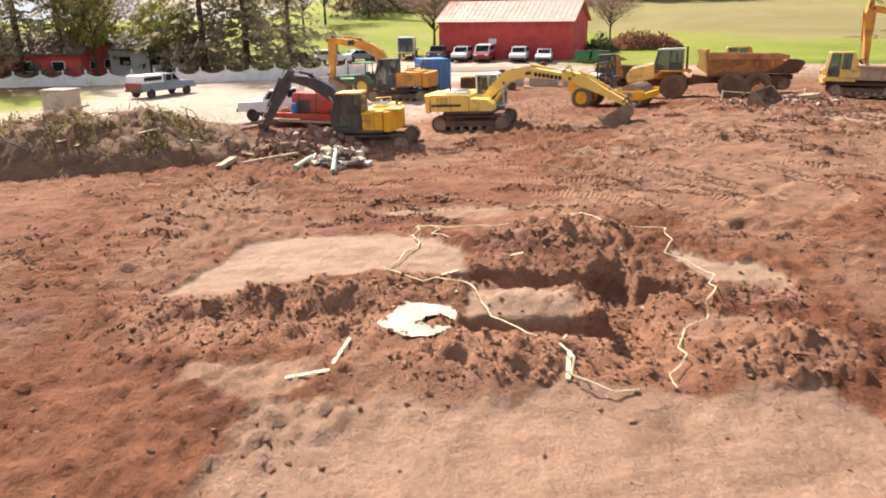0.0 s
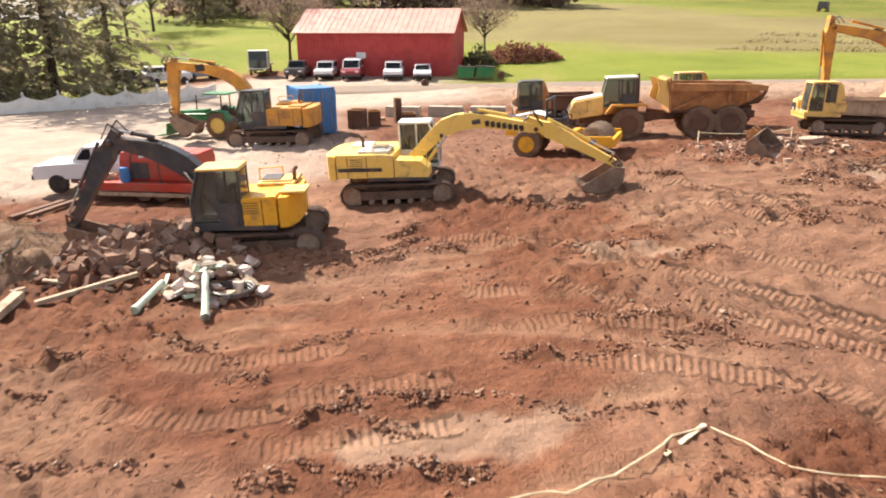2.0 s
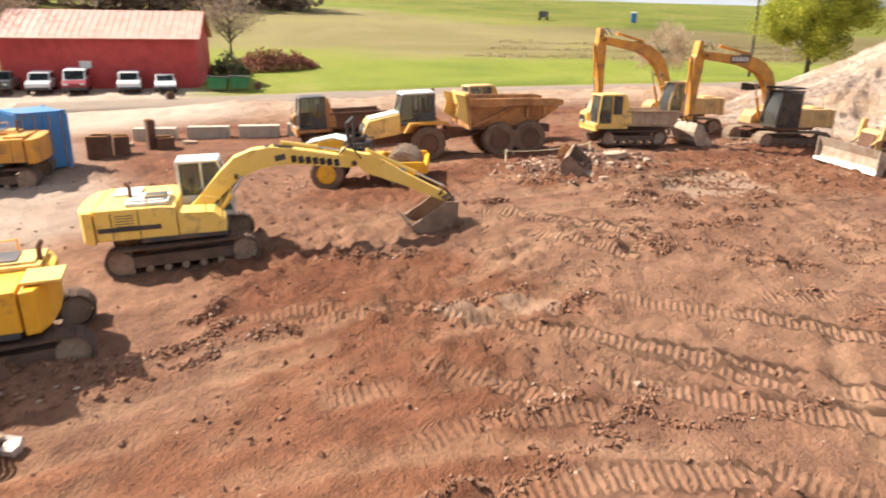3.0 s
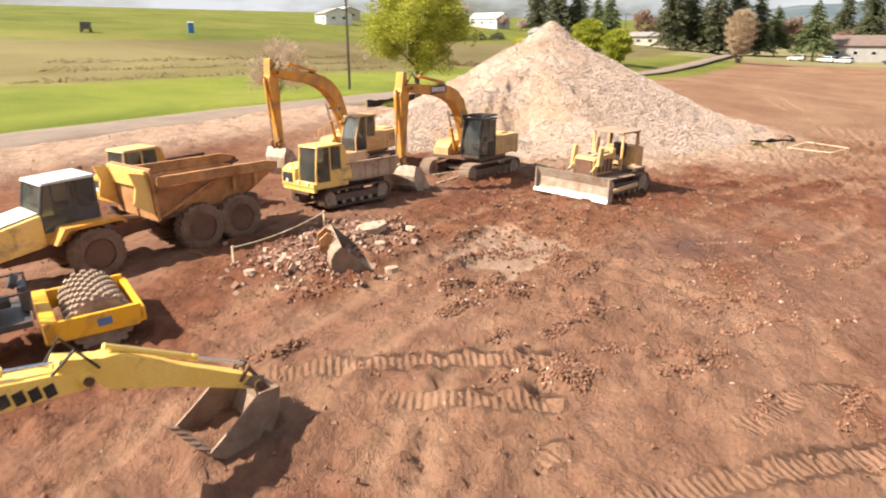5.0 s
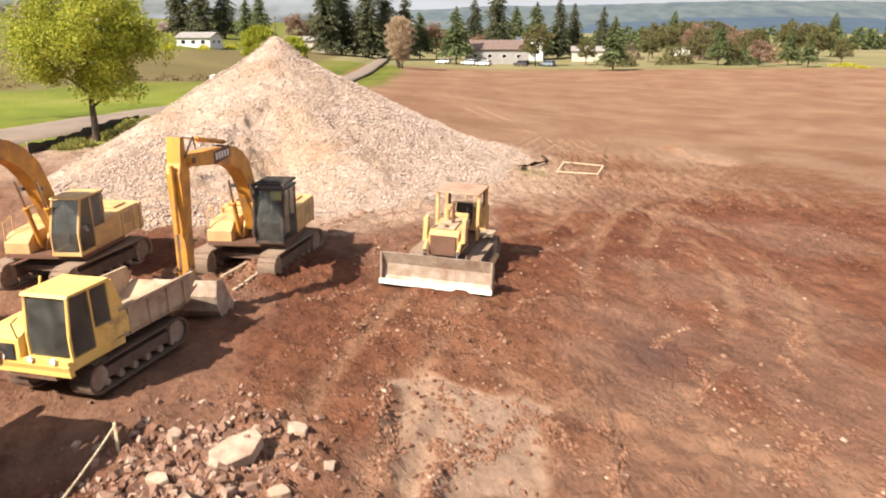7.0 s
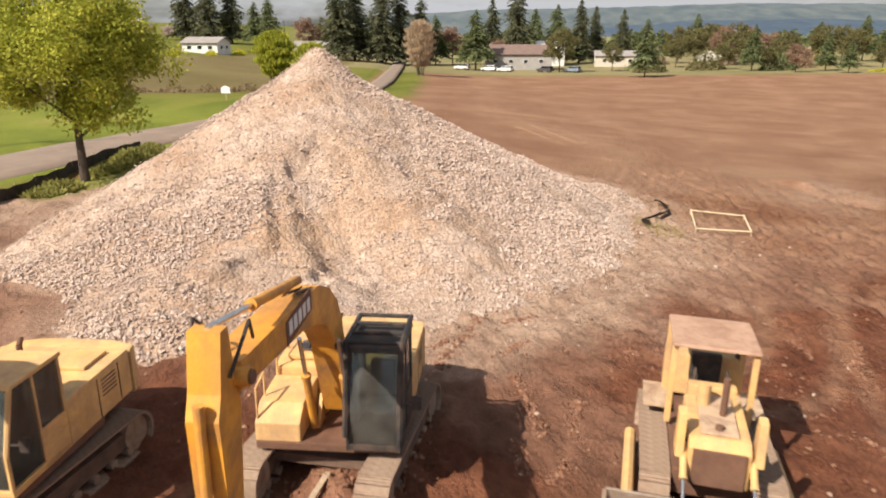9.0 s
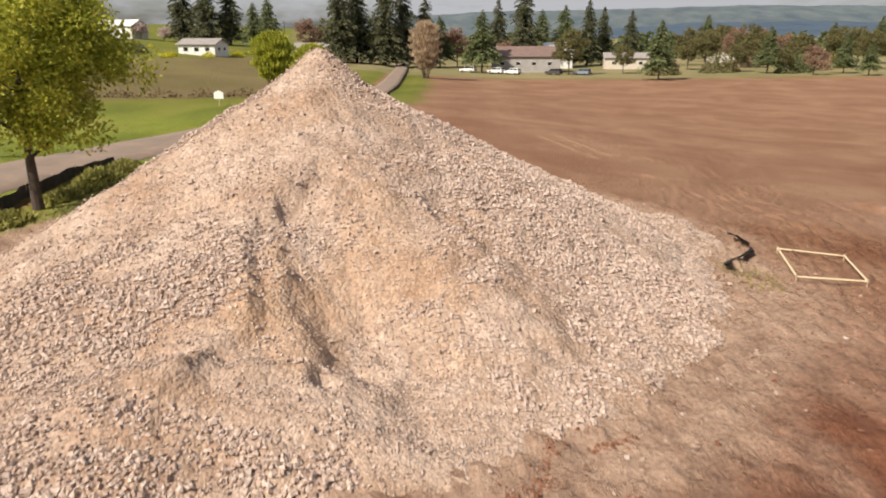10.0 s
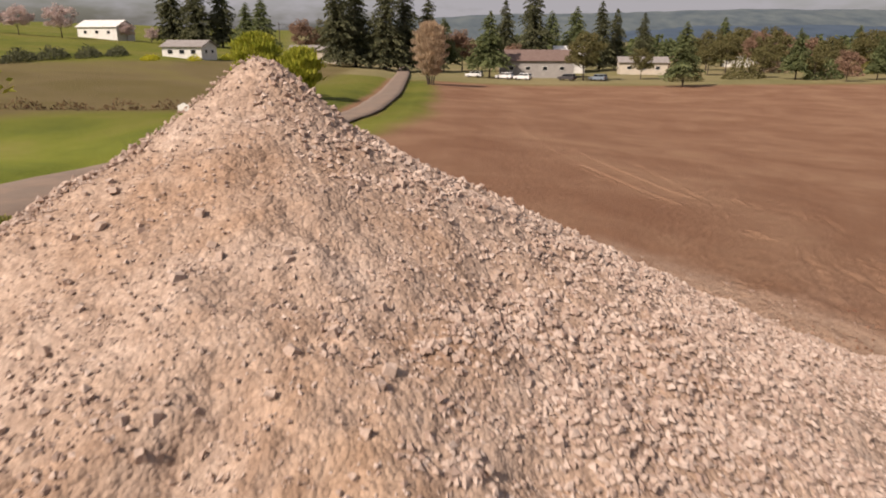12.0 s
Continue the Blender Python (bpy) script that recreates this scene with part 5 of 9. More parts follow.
def hauler(at, label):
    """An articulated six wheeled dump truck."""
    ob = thing("dump_truck", at, label, "dump truck")
    for x in (2.0, -1.28, -2.68):
        for y in (-1.12, 1.12):
            tyre(ob, (x, y, 0.78), 0.78, 0.58, "darkrust")
    part("rear_frame", fresh(None, lambda b: box(b, (-1.5, 0, 1.05), (5.0, 0.8, 0.35), None, 0.04), lambda b: [rod(b, (x, -1.1, 0.78), (x, 1.1, 0.78), 0.16, 10) for x in (-1.28, -2.68)]), "darkrust", ob)
    part("front_frame", fresh(None, lambda b: box(b, (2.6, 0, 1.0), (3.4, 0.9, 0.45), None, 0.05), lambda b: rod(b, (2.0, -1.1, 0.78), (2.0, 1.1, 0.78), 0.18, 10), lambda b: prism(b, [(1.0, 0.8), (0.2, 0.9), (0.2, 1.3), (1.0, 1.4)], -0.35, 0.35)), "darkrust", ob)
    part("hood", fresh(None, lambda b: prism(b, [(3.15, 1.2), (4.75, 1.0), (4.85, 1.35), (4.6, 1.85), (3.15, 2.12)], -0.85, 0.85, "y", 0.1)), "pale_yellow", ob)
    part("hood_top", fresh(None, lambda b: prism(b, [(3.2, 2.13), (4.5, 1.9), (4.52, 1.93), (3.2, 2.17)], -0.7, 0.7)), "white", ob)
    part("grille", fresh(None, lambda b: prism(b, [(4.76, 1.05), (4.86, 1.38), (4.7, 1.7), (4.72, 1.7), (4.89, 1.38), (4.79, 1.05)], -0.6, 0.6)), "black", ob)
    for s in (-1, 1):
        part("fender", fresh(None, lambda b: prism(b, [(1.05, 1.55), (1.2, 1.72), (2.8, 1.72), (3.1, 1.3), (3.0, 1.3), (2.7, 1.62), (1.25, 1.62), (1.1, 1.5)], s * 0.8, s * 1.42)), "orange_yellow", ob)
    cab(ob, Matrix(), 1.55, 3.2, -0.8, 0.8, 1.5, 2.98, "darkgrey", 0.2, 0.4, False, "white")
    part("cab_base", fresh(None, lambda b: box(b, (2.35, 0, 1.4), (1.7, 1.62, 0.35), None, 0.05)), "orange_yellow", ob)
    part("exhaust_pipe", fresh(None, lambda b: rod(b, (1.35, -0.7, 1.6), (1.35, -0.7, 3.05), 0.07, 10)), "darkrust", ob)
    for s in (-1, 1):
        part("headlight", fresh(None, lambda b: box(b, (4.78, s * 0.7, 1.45), (0.06, 0.24, 0.16), None, 0.02)), "white", ob)
    # open bed: flared sides with a deep top rail, raised tail, front wall and spill guard
    flare = lambda z: 1.05 + 0.37 * min(1, max(0, (z - 1.3) / 1.0))
    side = [(0.1, 1.35), (0.02, 2.3), (-3.75, 2.2), (-4.1, 2.1), (-3.5, 1.72), (-2.6, 1.32)]

    def wall(b, s):
        outer = [b.verts.new((x, s * flare(z), z)) for x, z in side]
        inner = [b.verts.new((x, s * (flare(z) - 0.07), z)) for x, z in side]
        b.faces.new(outer)
        b.faces.new(inner[::-1])
        for i in range(len(side)):
            k = (i + 1) % len(side)
            b.faces.new((outer[i], outer[k], inner[k], inner[i]))
    bed = part("tipping_bed", fresh(None, lambda b: prism(b, [(0.12, 1.26), (-2.6, 1.24), (-3.5, 1.64), (-4.15, 2.08), (-4.15, 2.16), (-3.45, 1.76), (-2.6, 1.36), (0.12, 1.38)], -1.1, 1.1)), "darkrust", ob, "dark worn floor of the empty bed")
    for s in (-1, 1):
        part("side_wall", fresh(None, lambda b: wall(b, s)), "rust", bed, "rusty orange bed side")
        part("top_rail", fresh(None, lambda b: prism(b, [(0.06, 2.34), (0.04, 2.66), (-3.8, 2.52), (-4.25, 2.42), (-4.2, 2.2), (-3.75, 2.18)], s * 1.36, s * 1.52, "y", 0.03)), "rust", bed, "sun bleached orange top rail")
        part("brace", fresh(None, lambda b: prism(b, [(0.02, 1.42), (-0.12, 1.42), (-1.95, 2.2), (-1.7, 2.2)], s * 1.36, s * 1.44, "y", 0.01)), "rust", bed)
        for x in (-2.5, -3.3):
            part("rib", fresh(None, lambda b: prism(b, [(x, 1.75), (x - 0.1, 1.75), (x - 0.16, 2.22), (x - 0.02, 2.22)], s * 1.3, s * 1.45)), "rust", bed)
    part("front_wall", fresh(None, lambda b: prism(b, [(0.14, 1.3), (0.18, 2.9), (0.1, 2.92), (0.04, 1.3)], -1.4, 1.4)), "rust", bed)
    for s in (-1, 1):
        part("spill_guard", fresh(None, lambda b: prism(b, [(0.16, 1.5), (0.75, 1.9), (0.62, 2.4), (0.75, 2.9), (0.2, 2.75)], s * 1.22, s * 1.3, "y", 0.01)), "pale_yellow", bed)
    part("cross_guard", fresh(None, lambda b: prism(b, [(0.2, 2.3), (0.26, 2.3), (0.32, 2.86), (0.24, 2.88)], -1.3, 1.3)), "pale_yellow", bed)
    ram(ob, Matrix(), (-0.2, 1.0), (-1.6, 1.5), 0.09, 0.55, "darkrust")
    ram(ob, Matrix(), (-0.2, 1.0), (-1.6, 1.5), 0.09, -0.55, "darkrust")
    return ob


hauler(standing(19.2, 42.25, 153.5), "six wheeled articulated dump truck, rusty orange bed and white topped cab")


def bulldozer(at, label):
    ob = thing("bulldozer", at, label, "bulldozer")
    for y in (-0.95, 0.95):
        crawler(ob, y, 3.0, 0.45, 0.52, "track", "trackpale", 0.19, 6, True)
    part("hull", fresh(None, lambda b: box(b, (-0.2, 0, 0.75), (3.6, 1.35, 0.5), None, 0.05)), "darkrust", ob)
    part("hood", fresh(None, lambda b: prism(b, [(0.35, 0.95), (1.95, 0.95), (1.98, 1.62), (1.8, 1.76), (0.35, 1.85)], -0.5, 0.5, "y", 0.06)), "dusty_yellow", ob)
    part("radiator_grille", fresh(None, lambda b: box(b, (2.0, 0, 1.3), (0.04, 0.85, 0.65), None, 0.02)), "darkrust", ob)
    part("exhaust_pipe", fresh(None, lambda b: rod(b, (1.1, 0.1, 1.8), (1.1, 0.1, 2.55), 0.06, 10)), "darkrust", ob)
    part("air_cleaner", fresh(None, lambda b: rod(b, (0.75, -0.2, 1.82), (0.75, -0.2, 2.25), 0.11, 12)), "dusty_yellow", ob)
    for s in (-1, 1):
        part("fender", fresh(None, lambda b: box(b, (-0.95, s * 0.9, 1.16), (1.1, 0.5, 0.06), None, 0.01)), "dusttan", ob)
    part("fuel_tank", fresh(None, lambda b: prism(b, [(-1.95, 1.1), (-1.25, 1.1), (-1.25, 2.0), (-1.8, 2.05), (-1.95, 1.9)], -0.75, 0.75, "y", 0.06)), "dusty_yellow", ob)
    part("seat", fresh(None, lambda b: (box(b, (-0.75, 0, 1.5), (0.55, 0.6, 0.2), None, 0.05), box(b, (-1.05, 0, 1.85), (0.18, 0.6, 0.6), None, 0.06))), "black", ob)
    part("dashboard", fresh(None, lambda b: box(b, (0.2, 0, 1.75), (0.25, 0.85, 0.55), None, 0.04)), "dusty_yellow", ob)
    for x in (0.05, -1.3):
        for s in (-1, 1):
            part("canopy_post", fresh(None, lambda b: box(b, (x, s * 0.72, 1.9), (0.11, 0.11, 1.62), None, 0.02)), "dusty_yellow", ob)
    part("canopy", fresh(None, lambda b: prism(b, [(0.2, 2.68), (0.18, 2.74), (-1.4, 2.78), (-1.42, 2.7)], -0.78, 0.78, "y", 0.025)), "canopyrust", ob, "pinkish brown rusty steel canopy roof")
    prof = [(2.75, 0.06), (2.62, 0.35), (2.62, 0.75), (2.82, 1.15), (2.88, 1.15), (2.70, 0.75), (2.70, 0.36), (2.82, 0.06)]
    part("blade", fresh(None, lambda b: prism(b, prof, -1.78, 1.78), lambda b: [prism(b, [(2.5, 0.1), (2.86, 0.06), (2.9, 1.15), (2.5, 0.9)], s * 1.78 - 0.03, s * 1.78 + 0.03) for s in (-1, 1)]), "steel", ob, "broad scratched steel blade")
    part("cutting_edge", fresh(None, lambda b: prism(b, [(2.90, 0.13), (2.86, 0.27), (2.89, 0.27), (2.95, 0.13)], -1.82, 1.82)), "white", ob, "bright worn cutting edge")
    for s in (-1, 1):
        part("push_arm", fresh(None, lambda b: tube(b, [(-0.4, s * 1.34, 0.5), (1.9, s * 1.38, 0.42), (2.6, s * 1.3, 0.45)], 0.11, 8)), "dusty_yellow", ob)
        ram(ob, Matrix(), (1.7, 1.55), (2.62, 0.85), 0.06, s * 0.55, "dusty_yellow")
    part("hood_cap", fresh(None, lambda b: prism(b, [(0.4, 1.86), (1.75, 1.78), (1.75, 1.82), (0.4, 1.91)], -0.3, 0.3, "y", 0.01)), "dusttan", ob)
    for s in (-1, 1):
        part("side_panel", fresh(None, lambda b: [box(b, (0.55 + 0.32 * k, s * 0.505, 1.35), (0.24, 0.012, 0.55)) for k in range(4)]), "darkrust", ob)
        part("ram_bracket", fresh(None, lambda b: prism(b, [(1.5, 1.4), (1.95, 1.4), (1.85, 2.15), (1.65, 2.2)], s * 0.56, s * 0.7, "y", 0.02)), "dusty_yellow", ob)
        part("lever", fresh(None, lambda b: tube(b, [(0.02, s * 0.3, 1.5), (-0.1, s * 0.3, 2.05), (-0.2, s * 0.28, 2.15)], 0.022)), "black", ob)
        part("rear_guard", fresh(None, lambda b: tube(b, [(-1.36, s * 0.64, 1.2), (-1.36, s * 0.64, 2.66), (-1.36, 0, 2.66)], 0.05, 6)), "darkgrey", ob)
    part("radiator_cap", fresh(None, lambda b: rod(b, (1.6, 0, 1.78), (1.6, 0, 1.9), 0.07, 10)), "darkrust", ob)
    part("ripper_frame", fresh(None, lambda b: box(b, (-2.3, 0, 0.8), (0.6, 1.2, 0.3), None, 0.04)), "darkrust", ob)
    return ob


bulldozer(standing(33.05, 28.8, 154, -0.05), "old dusty yellow crawler bulldozer with canopy and wide steel blade")


def compactor(at, label):
    """A padfoot roller: studded drum ahead, two tyres and engine behind."""
    ob = thing("padfoot_roller", at, label, "road roller")
    for s in (-1, 1):
        tyre(ob, (-1.45, s * 0.78, 0.64), 0.64, 0.52, "yellow", 18)
    r, w = 0.60, 2.05
    b = bmesh.new()
    lathe(b, [(-w / 2, r * 0.3), (-w / 2, r), (w / 2, r), (w / 2, r * 0.3)], (1.45, 0, 0.68), "y", 36)
    drum = part("drum", b, "trackpale", ob)
    me = None
    for row in range(11):
        for k in range(18):
            a = 2 * math.pi * (k + 0.5 * (row % 2)) / 18
            if me is None:
                b = bmesh.new()
                prism(b, [(-0.085, 0), (0.085, 0), (0.055, 0.1), (-0.055, 0.1)], -0.06, 0.06)
                foot = part("pad_foot", b, "trackpale", drum)
                me = foot.data
            else:
                foot = new("pad_foot", me)
                foot.parent = drum
            foot.matrix_basis = pose(1.45, -w / 2 + w * (row + 0.5) / 11, 0.68) @ pose(0, 0, 0, 0, math.degrees(a), 0) @ pose(0, 0, r - 0.01)
    def yoke(b):
        for s in (-1, 1):
            prism(b, [(0.3, 0.55), (2.2, 0.5), (2.35, 0.7), (2.3, 1.0), (0.3, 1.02)], s * 1.08, s * 1.2, "y", 0.02)
        box(b, (2.3, 0, 0.72), (0.16, 2.4, 0.34), None, 0.03)
        box(b, (0.42, 0, 0.8), (0.3, 2.4, 0.5), None, 0.04)
    part("drum_frame", fresh(None, yoke), "yellow", ob)
    part("badge", fresh(None, lambda b: box(b, (1.5, -1.206, 0.78), (0.3, 0.012, 0.18))), "blue", ob)
    part("engine_hood", fresh(None, lambda b: prism(b, [(-2.55, 0.95), (-0.65, 0.9), (-0.65, 1.75), (-1.2, 1.9), (-2.2, 1.72), (-2.5, 1.4)], -0.55, 0.55, "y", 0.1)), "yellow", ob)
    part("hood_top", fresh(None, lambda b: prism(b, [(-2.2, 1.73), (-1.2, 1.91), (-0.65, 1.77), (-0.65, 1.8), (-1.2, 1.95), (-2.22, 1.77)], -0.5, 0.5)), "white", ob)
    part("platform", fresh(None, lambda b: box(b, (-0.3, 0, 1.0), (0.9, 1.7, 0.14), None, 0.02)), "darkgrey", ob)
    part("seat", fresh(None, lambda b: (box(b, (-0.4, 0, 1.35), (0.45, 0.5, 0.16), None, 0.04), box(b, (-0.6, 0, 1.65), (0.14, 0.5, 0.5), None, 0.05))), "black", ob)
    part("console", fresh(None, lambda b: (box(b, (0.1, 0, 1.4), (0.2, 0.6, 0.6), None, 0.04), rod(b, (0.02, 0, 1.75), (-0.1, 0, 1.82), 0.18, 16))), "darkgrey", ob)
    part("roll_bar", fresh(None, lambda b: (tube(b, [(-0.55, -0.75, 1.0), (-0.55, -0.75, 2.5), (-0.55, 0.75, 2.5), (-0.55, 0.75, 1.0)], 0.06, 8), tube(b, [(0.2, -0.75, 1.05), (0.2, -0.75, 1.7), (-0.55, -0.75, 1.7)], 0.03, 6), tube(b, [(0.2, 0.75, 1.05), (0.2, 0.75, 1.7), (-0.55, 0.75, 1.7)], 0.03, 6))), "darkgrey", ob)
    return ob


compactor(standing(12.5, 40.25, -40), "yellow padfoot soil roller with a mud caked studded drum")

# ---- trees and shrubs ----


def foliage(name, dark, light, rough=0.7, shine=0.4):
    m, nt, b = nodes_of(name, rough, 0, 0.25)
    g = nt.nodes.new("ShaderNodeNewGeometry")
    c = ramp(nt, g.outputs["Random Per Island"], [(0.0, dark), (1.0, light)])
    big = ramp(nt, noise_node(nt, 0.5, 3, 0.6, g.outputs["Position"]), [(0.3, (0.7, 0.7, 0.7)), (0.7, (1.2, 1.2, 1.2))])
    link(nt, mix(nt, 1.0, c, big, "MULTIPLY"), b.inputs["Base Color"])
    tr = nt.nodes.new("ShaderNodeBsdfTranslucent")
    link(nt, c, tr.inputs[0])
    ms = nt.nodes.new("ShaderNodeMixShader")
    ms.inputs[0].default_value = shine
    link(nt, b.outputs[0], ms.inputs[1])
    link(nt, tr.outputs[0], ms.inputs[2])
    link(nt, ms.outputs[0], nt.nodes["Material Output"].inputs[0])
    return m


M["spring"] = foliage("fresh spring leaves", (0.21, 0.25, 0.025), (0.50, 0.48, 0.07))
M["fir"] = foliage("dark fir needles", (0.065, 0.072, 0.038), (0.165, 0.165, 0.085))
M["pine"] = foliage("green pine needles", (0.085, 0.11, 0.045), (0.20, 0.22, 0.095))
M["olive"] = foliage("yellow green leaves", (0.17, 0.17, 0.04), (0.34, 0.31, 0.09))
M["twig"] = foliage("bare brown twigs", (0.18, 0.12, 0.09), (0.34, 0.25, 0.19))
M["tantwig"] = foliage("bare tan twigs", (0.38, 0.28, 0.185), (0.56, 0.43, 0.30))
M["redtwig"] = foliage("reddish brown twigs", (0.22, 0.135, 0.09), (0.38, 0.25, 0.175))
M["bramble"] = foliage("red brown bramble canes", (0.20, 0.075, 0.05), (0.34, 0.15, 0.10))
M["dullolive"] = foliage("dull olive leaves", (0.11, 0.105, 0.04), (0.23, 0.20, 0.085))
# paler than real needles: the haze over these trees is in the colour
M["cedar"] = foliage("dull green cedar foliage paled for haze", (0.17, 0.15, 0.095), (0.34, 0.29, 0.18), 0.7, 0.5)
M["blossom"] = foliage("pale blossom", (0.42, 0.31, 0.28), (0.66, 0.55, 0.52))
M["brush"] = foliage("dead brush and leaves", (0.07, 0.04, 0.024), (0.28, 0.175, 0.095))
M["brushgreen"] = foliage("wilting green brush leaves", (0.075, 0.075, 0.024), (0.26, 0.215, 0.065))
M["weed"] = foliage("yellow flowering weeds", (0.30, 0.30, 0.02), (0.62, 0.55, 0.04))
rng = np.random.default_rng(4)


def blades(p, d, length, width):
    """Leaves: a four cornered blade at each p along d."""
    n = len(p)
    side = np.cross(d, rng.normal(size=(n, 3)))
    side /= np.linalg.norm(side, axis=1)[:, None] + 1e-9
    length, width = np.broadcast_to(length, n)[:, None], np.broadcast_to(width, n)[:, None]
    v = np.stack([p, p + d * length * 0.45 + side * width / 2, p + d * length, p + d * length * 0.45 - side * width / 2], 1).reshape(-1, 3)
    return v, np.arange(4 * n).reshape(n, 4)


def leaf_object(name, v, f, mat, parent):
    ob = new(name, mesh_from(name, v, f, False))
    ob.data.materials.append(M[mat])
    ob.parent = parent
    return ob


def unit(n):
    d = rng.normal(size=(n, 3))
    return d / np.linalg.norm(d, axis=1)[:, None]


def broadleaf(m, h, r, leaves, leaf, mat, label, clumps=60, trunk=0.16, low=0.22, bare=False, group="", skirt=0.55):
    """A trunk with limbs and a crown of leaf clumps, uneven and full of gaps."""
    ob = thing("tree", m, label, "tree", group)
    b = bmesh.new()
    rod(b, (0, 0, -0.3), (0.05, 0.03, h * low), trunk * 1.1, 10, trunk * 0.8)
    rod(b, (0.05, 0.03, h * low), (0.1, -0.05, h * 0.62), trunk * 0.8, 8, trunk * 0.3)
    ends = []
    for k in range(14 if not bare else 34):
        a, z0 = k * 2.4 + rng.uniform(-0.4, 0.4), h * (low + (0.62 - low) * rng.uniform(0, 1))
        reach = r * rng.uniform(0.45, 0.95)
        p0 = Vector((0.07, 0, z0))
        p1 = p0 + Vector((math.cos(a) * reach * 0.5, math.sin(a) * reach * 0.5, h * rng.uniform(0.08, 0.16)))
        p2 = p1 + Vector((math.cos(a + 0.4) * reach * 0.5, math.sin(a + 0.4) * reach * 0.5, h * rng.uniform(0.06, 0.2)))
        rod(b, p0, p1, trunk * 0.38, 6, trunk * 0.22)
        rod(b, p1, p2, trunk * 0.22, 5, trunk * 0.08)
        ends += [p1, p2]
        if bare:
            for _ in range(3):
                q = p2 + Vector((rng.normal() * r * 0.2, rng.normal() * r * 0.2, rng.uniform(0.0, 0.16) * h))
                rod(b, p1 + (p2 - p1) * rng.uniform(0.3, 1), q, trunk * 0.09, 4, trunk * 0.03)
    part("trunk", b, "bark", ob)
    c = unit(clumps) * (rng.uniform(0.25, 1.0, (clumps, 1)) ** 0.5)
    c[:, 2] = np.where(c[:, 2] < -skirt, -skirt, c[:, 2])
    lift = rng.uniform(0.82, 1.12, clumps)
    c = np.stack([c[:, 0] * r * lift, c[:, 1] * r * lift, h * (0.62 + 0.36 * c[:, 2] * lift)], 1)
    which = rng.integers(0, clumps, leaves)
    size = rng.uniform(0.16, 0.34, clumps) * r
    d = unit(leaves)
    p = c[which] + d * (size[which] * rng.uniform(0.3, 1.0, leaves))[:, None] * np.array([1, 1, 0.8])
    d2 = d * 0.6 + unit(leaves) * 0.7 + np.array([0, 0, -0.15 if not bare else 0.4])
    d2 /= np.linalg.norm(d2, axis=1)[:, None]
    v, f = blades(p, d2, leaf * rng.uniform(0.7, 1.3, leaves), leaf * (0.55 if not bare else 0.09))
    leaf_object("crown", v, f, mat, ob)
    return ob


def conifer(m, h, r, mat, label, boughs=420, group="", droop=0.35, bare_foot=0.1, spray=1.0):
    ob = thing("conifer", m, label, "tree", group)
    part("trunk", rod(bmesh.new(), (0, 0, -0.4), (0, 0, h * 0.97), h * 0.016, 8, h * 0.002), "bark", ob)
    z = bare_foot + (1 - bare_foot) * rng.uniform(0, 1, boughs) ** 1.15
    a = rng.uniform(0, 2 * math.pi, boughs)
    reach = r * ((1.0 - z) ** 0.7 + 0.03) * rng.uniform(0.45, 1.15, boughs) * (1 + 0.3 * np.sin(2 * a + 11 * z + r) * np.cos(3 * a - 7 * z))
    ps, ds, ls, ws = [], [], [], []
    for s in np.linspace(0.15, 1.0, 6):
        x, y = np.cos(a) * reach * s, np.sin(a) * reach * s
        zz = z * h + reach * (0.12 * s - droop * s * s) + h * 0.01
        for turn in (-0.9, 0.0, 0.9):
            ps.append(np.stack([x, y, zz], 1))
            d = np.stack([np.cos(a + turn), np.sin(a + turn), np.full(boughs, -0.35 - 0.25 * s)], 1) + rng.normal(size=(boughs, 3)) * 0.25
            ds.append(d / np.linalg.norm(d, axis=1)[:, None])
            ls.append((reach * 0.34 + h * 0.012) * spray)
            ws.append((reach * 0.13 + h * 0.008) * spray ** 1.3)
    v, f = blades(np.concatenate(ps), np.concatenate(ds), np.concatenate(ls), np.concatenate(ws))
    leaf_object("crown", v, f, mat, ob)
    return ob


def rooted(x, y, turn=0.0, s=1.0):
    return Matrix.Translation((x, y, ground_at(x, y) - 0.05)) @ pose(0, 0, 0, 0, 0, turn) @ Matrix.Scale(s, 4)


def grove(make, places, base_h, group):
    """One tree, then copies at other places and sizes."""
    x, y, h = places[0]
    first = make(rooted(x, y, 0, h / base_h))
    for k, (x, y, h) in enumerate(places[1:]):
        c = copy_thing(first, rooted(x, y, 73.0 * (k + 1)))
        c.matrix_basis = rooted(x, y, 73.0 * (k + 1), h / base_h)


broadleaf(rooted(64.4, 48.0), 11.2, 4.6, 42000, 0.22, "spring", "leafing maple in fresh yellow green spring foliage beside the road", 110, 0.25, 0.2, skirt=0.85)
grove(lambda m: conifer(m, 25, 6.2, "cedar", "tall dark fir behind the white fence", 270, "firs along the lot", 0.35, 0.03, 0.42), [(-41.0, 80.5, 25), (-37.0, 79.2, 24), (-46.0, 84.0, 23), (-33.6, 81.0, 21)], 25, "")
grove(lambda m: conifer(m, 25, 6.8, "cedar", "broad dark cedar behind the white fence", 290, "cedars along the lot", 0.5, 0.03, 0.42), [(-18.6, 79.0, 24), (-14.4, 80.2, 26), (-10.5, 86.0, 19), (-1.2, 159.9, 20), (1.7, 174.9, 22)], 25, "")
grove(lambda m: broadleaf(m, 15, 5.0, 4200, 0.5, "olive", "tree in thin yellow green leaf behind the fence", 60, 0.25), [(-22.4, 79.5, 9), (-25.0, 82.0, 7.5), (-29.6, 79.0, 10)], 15, "")
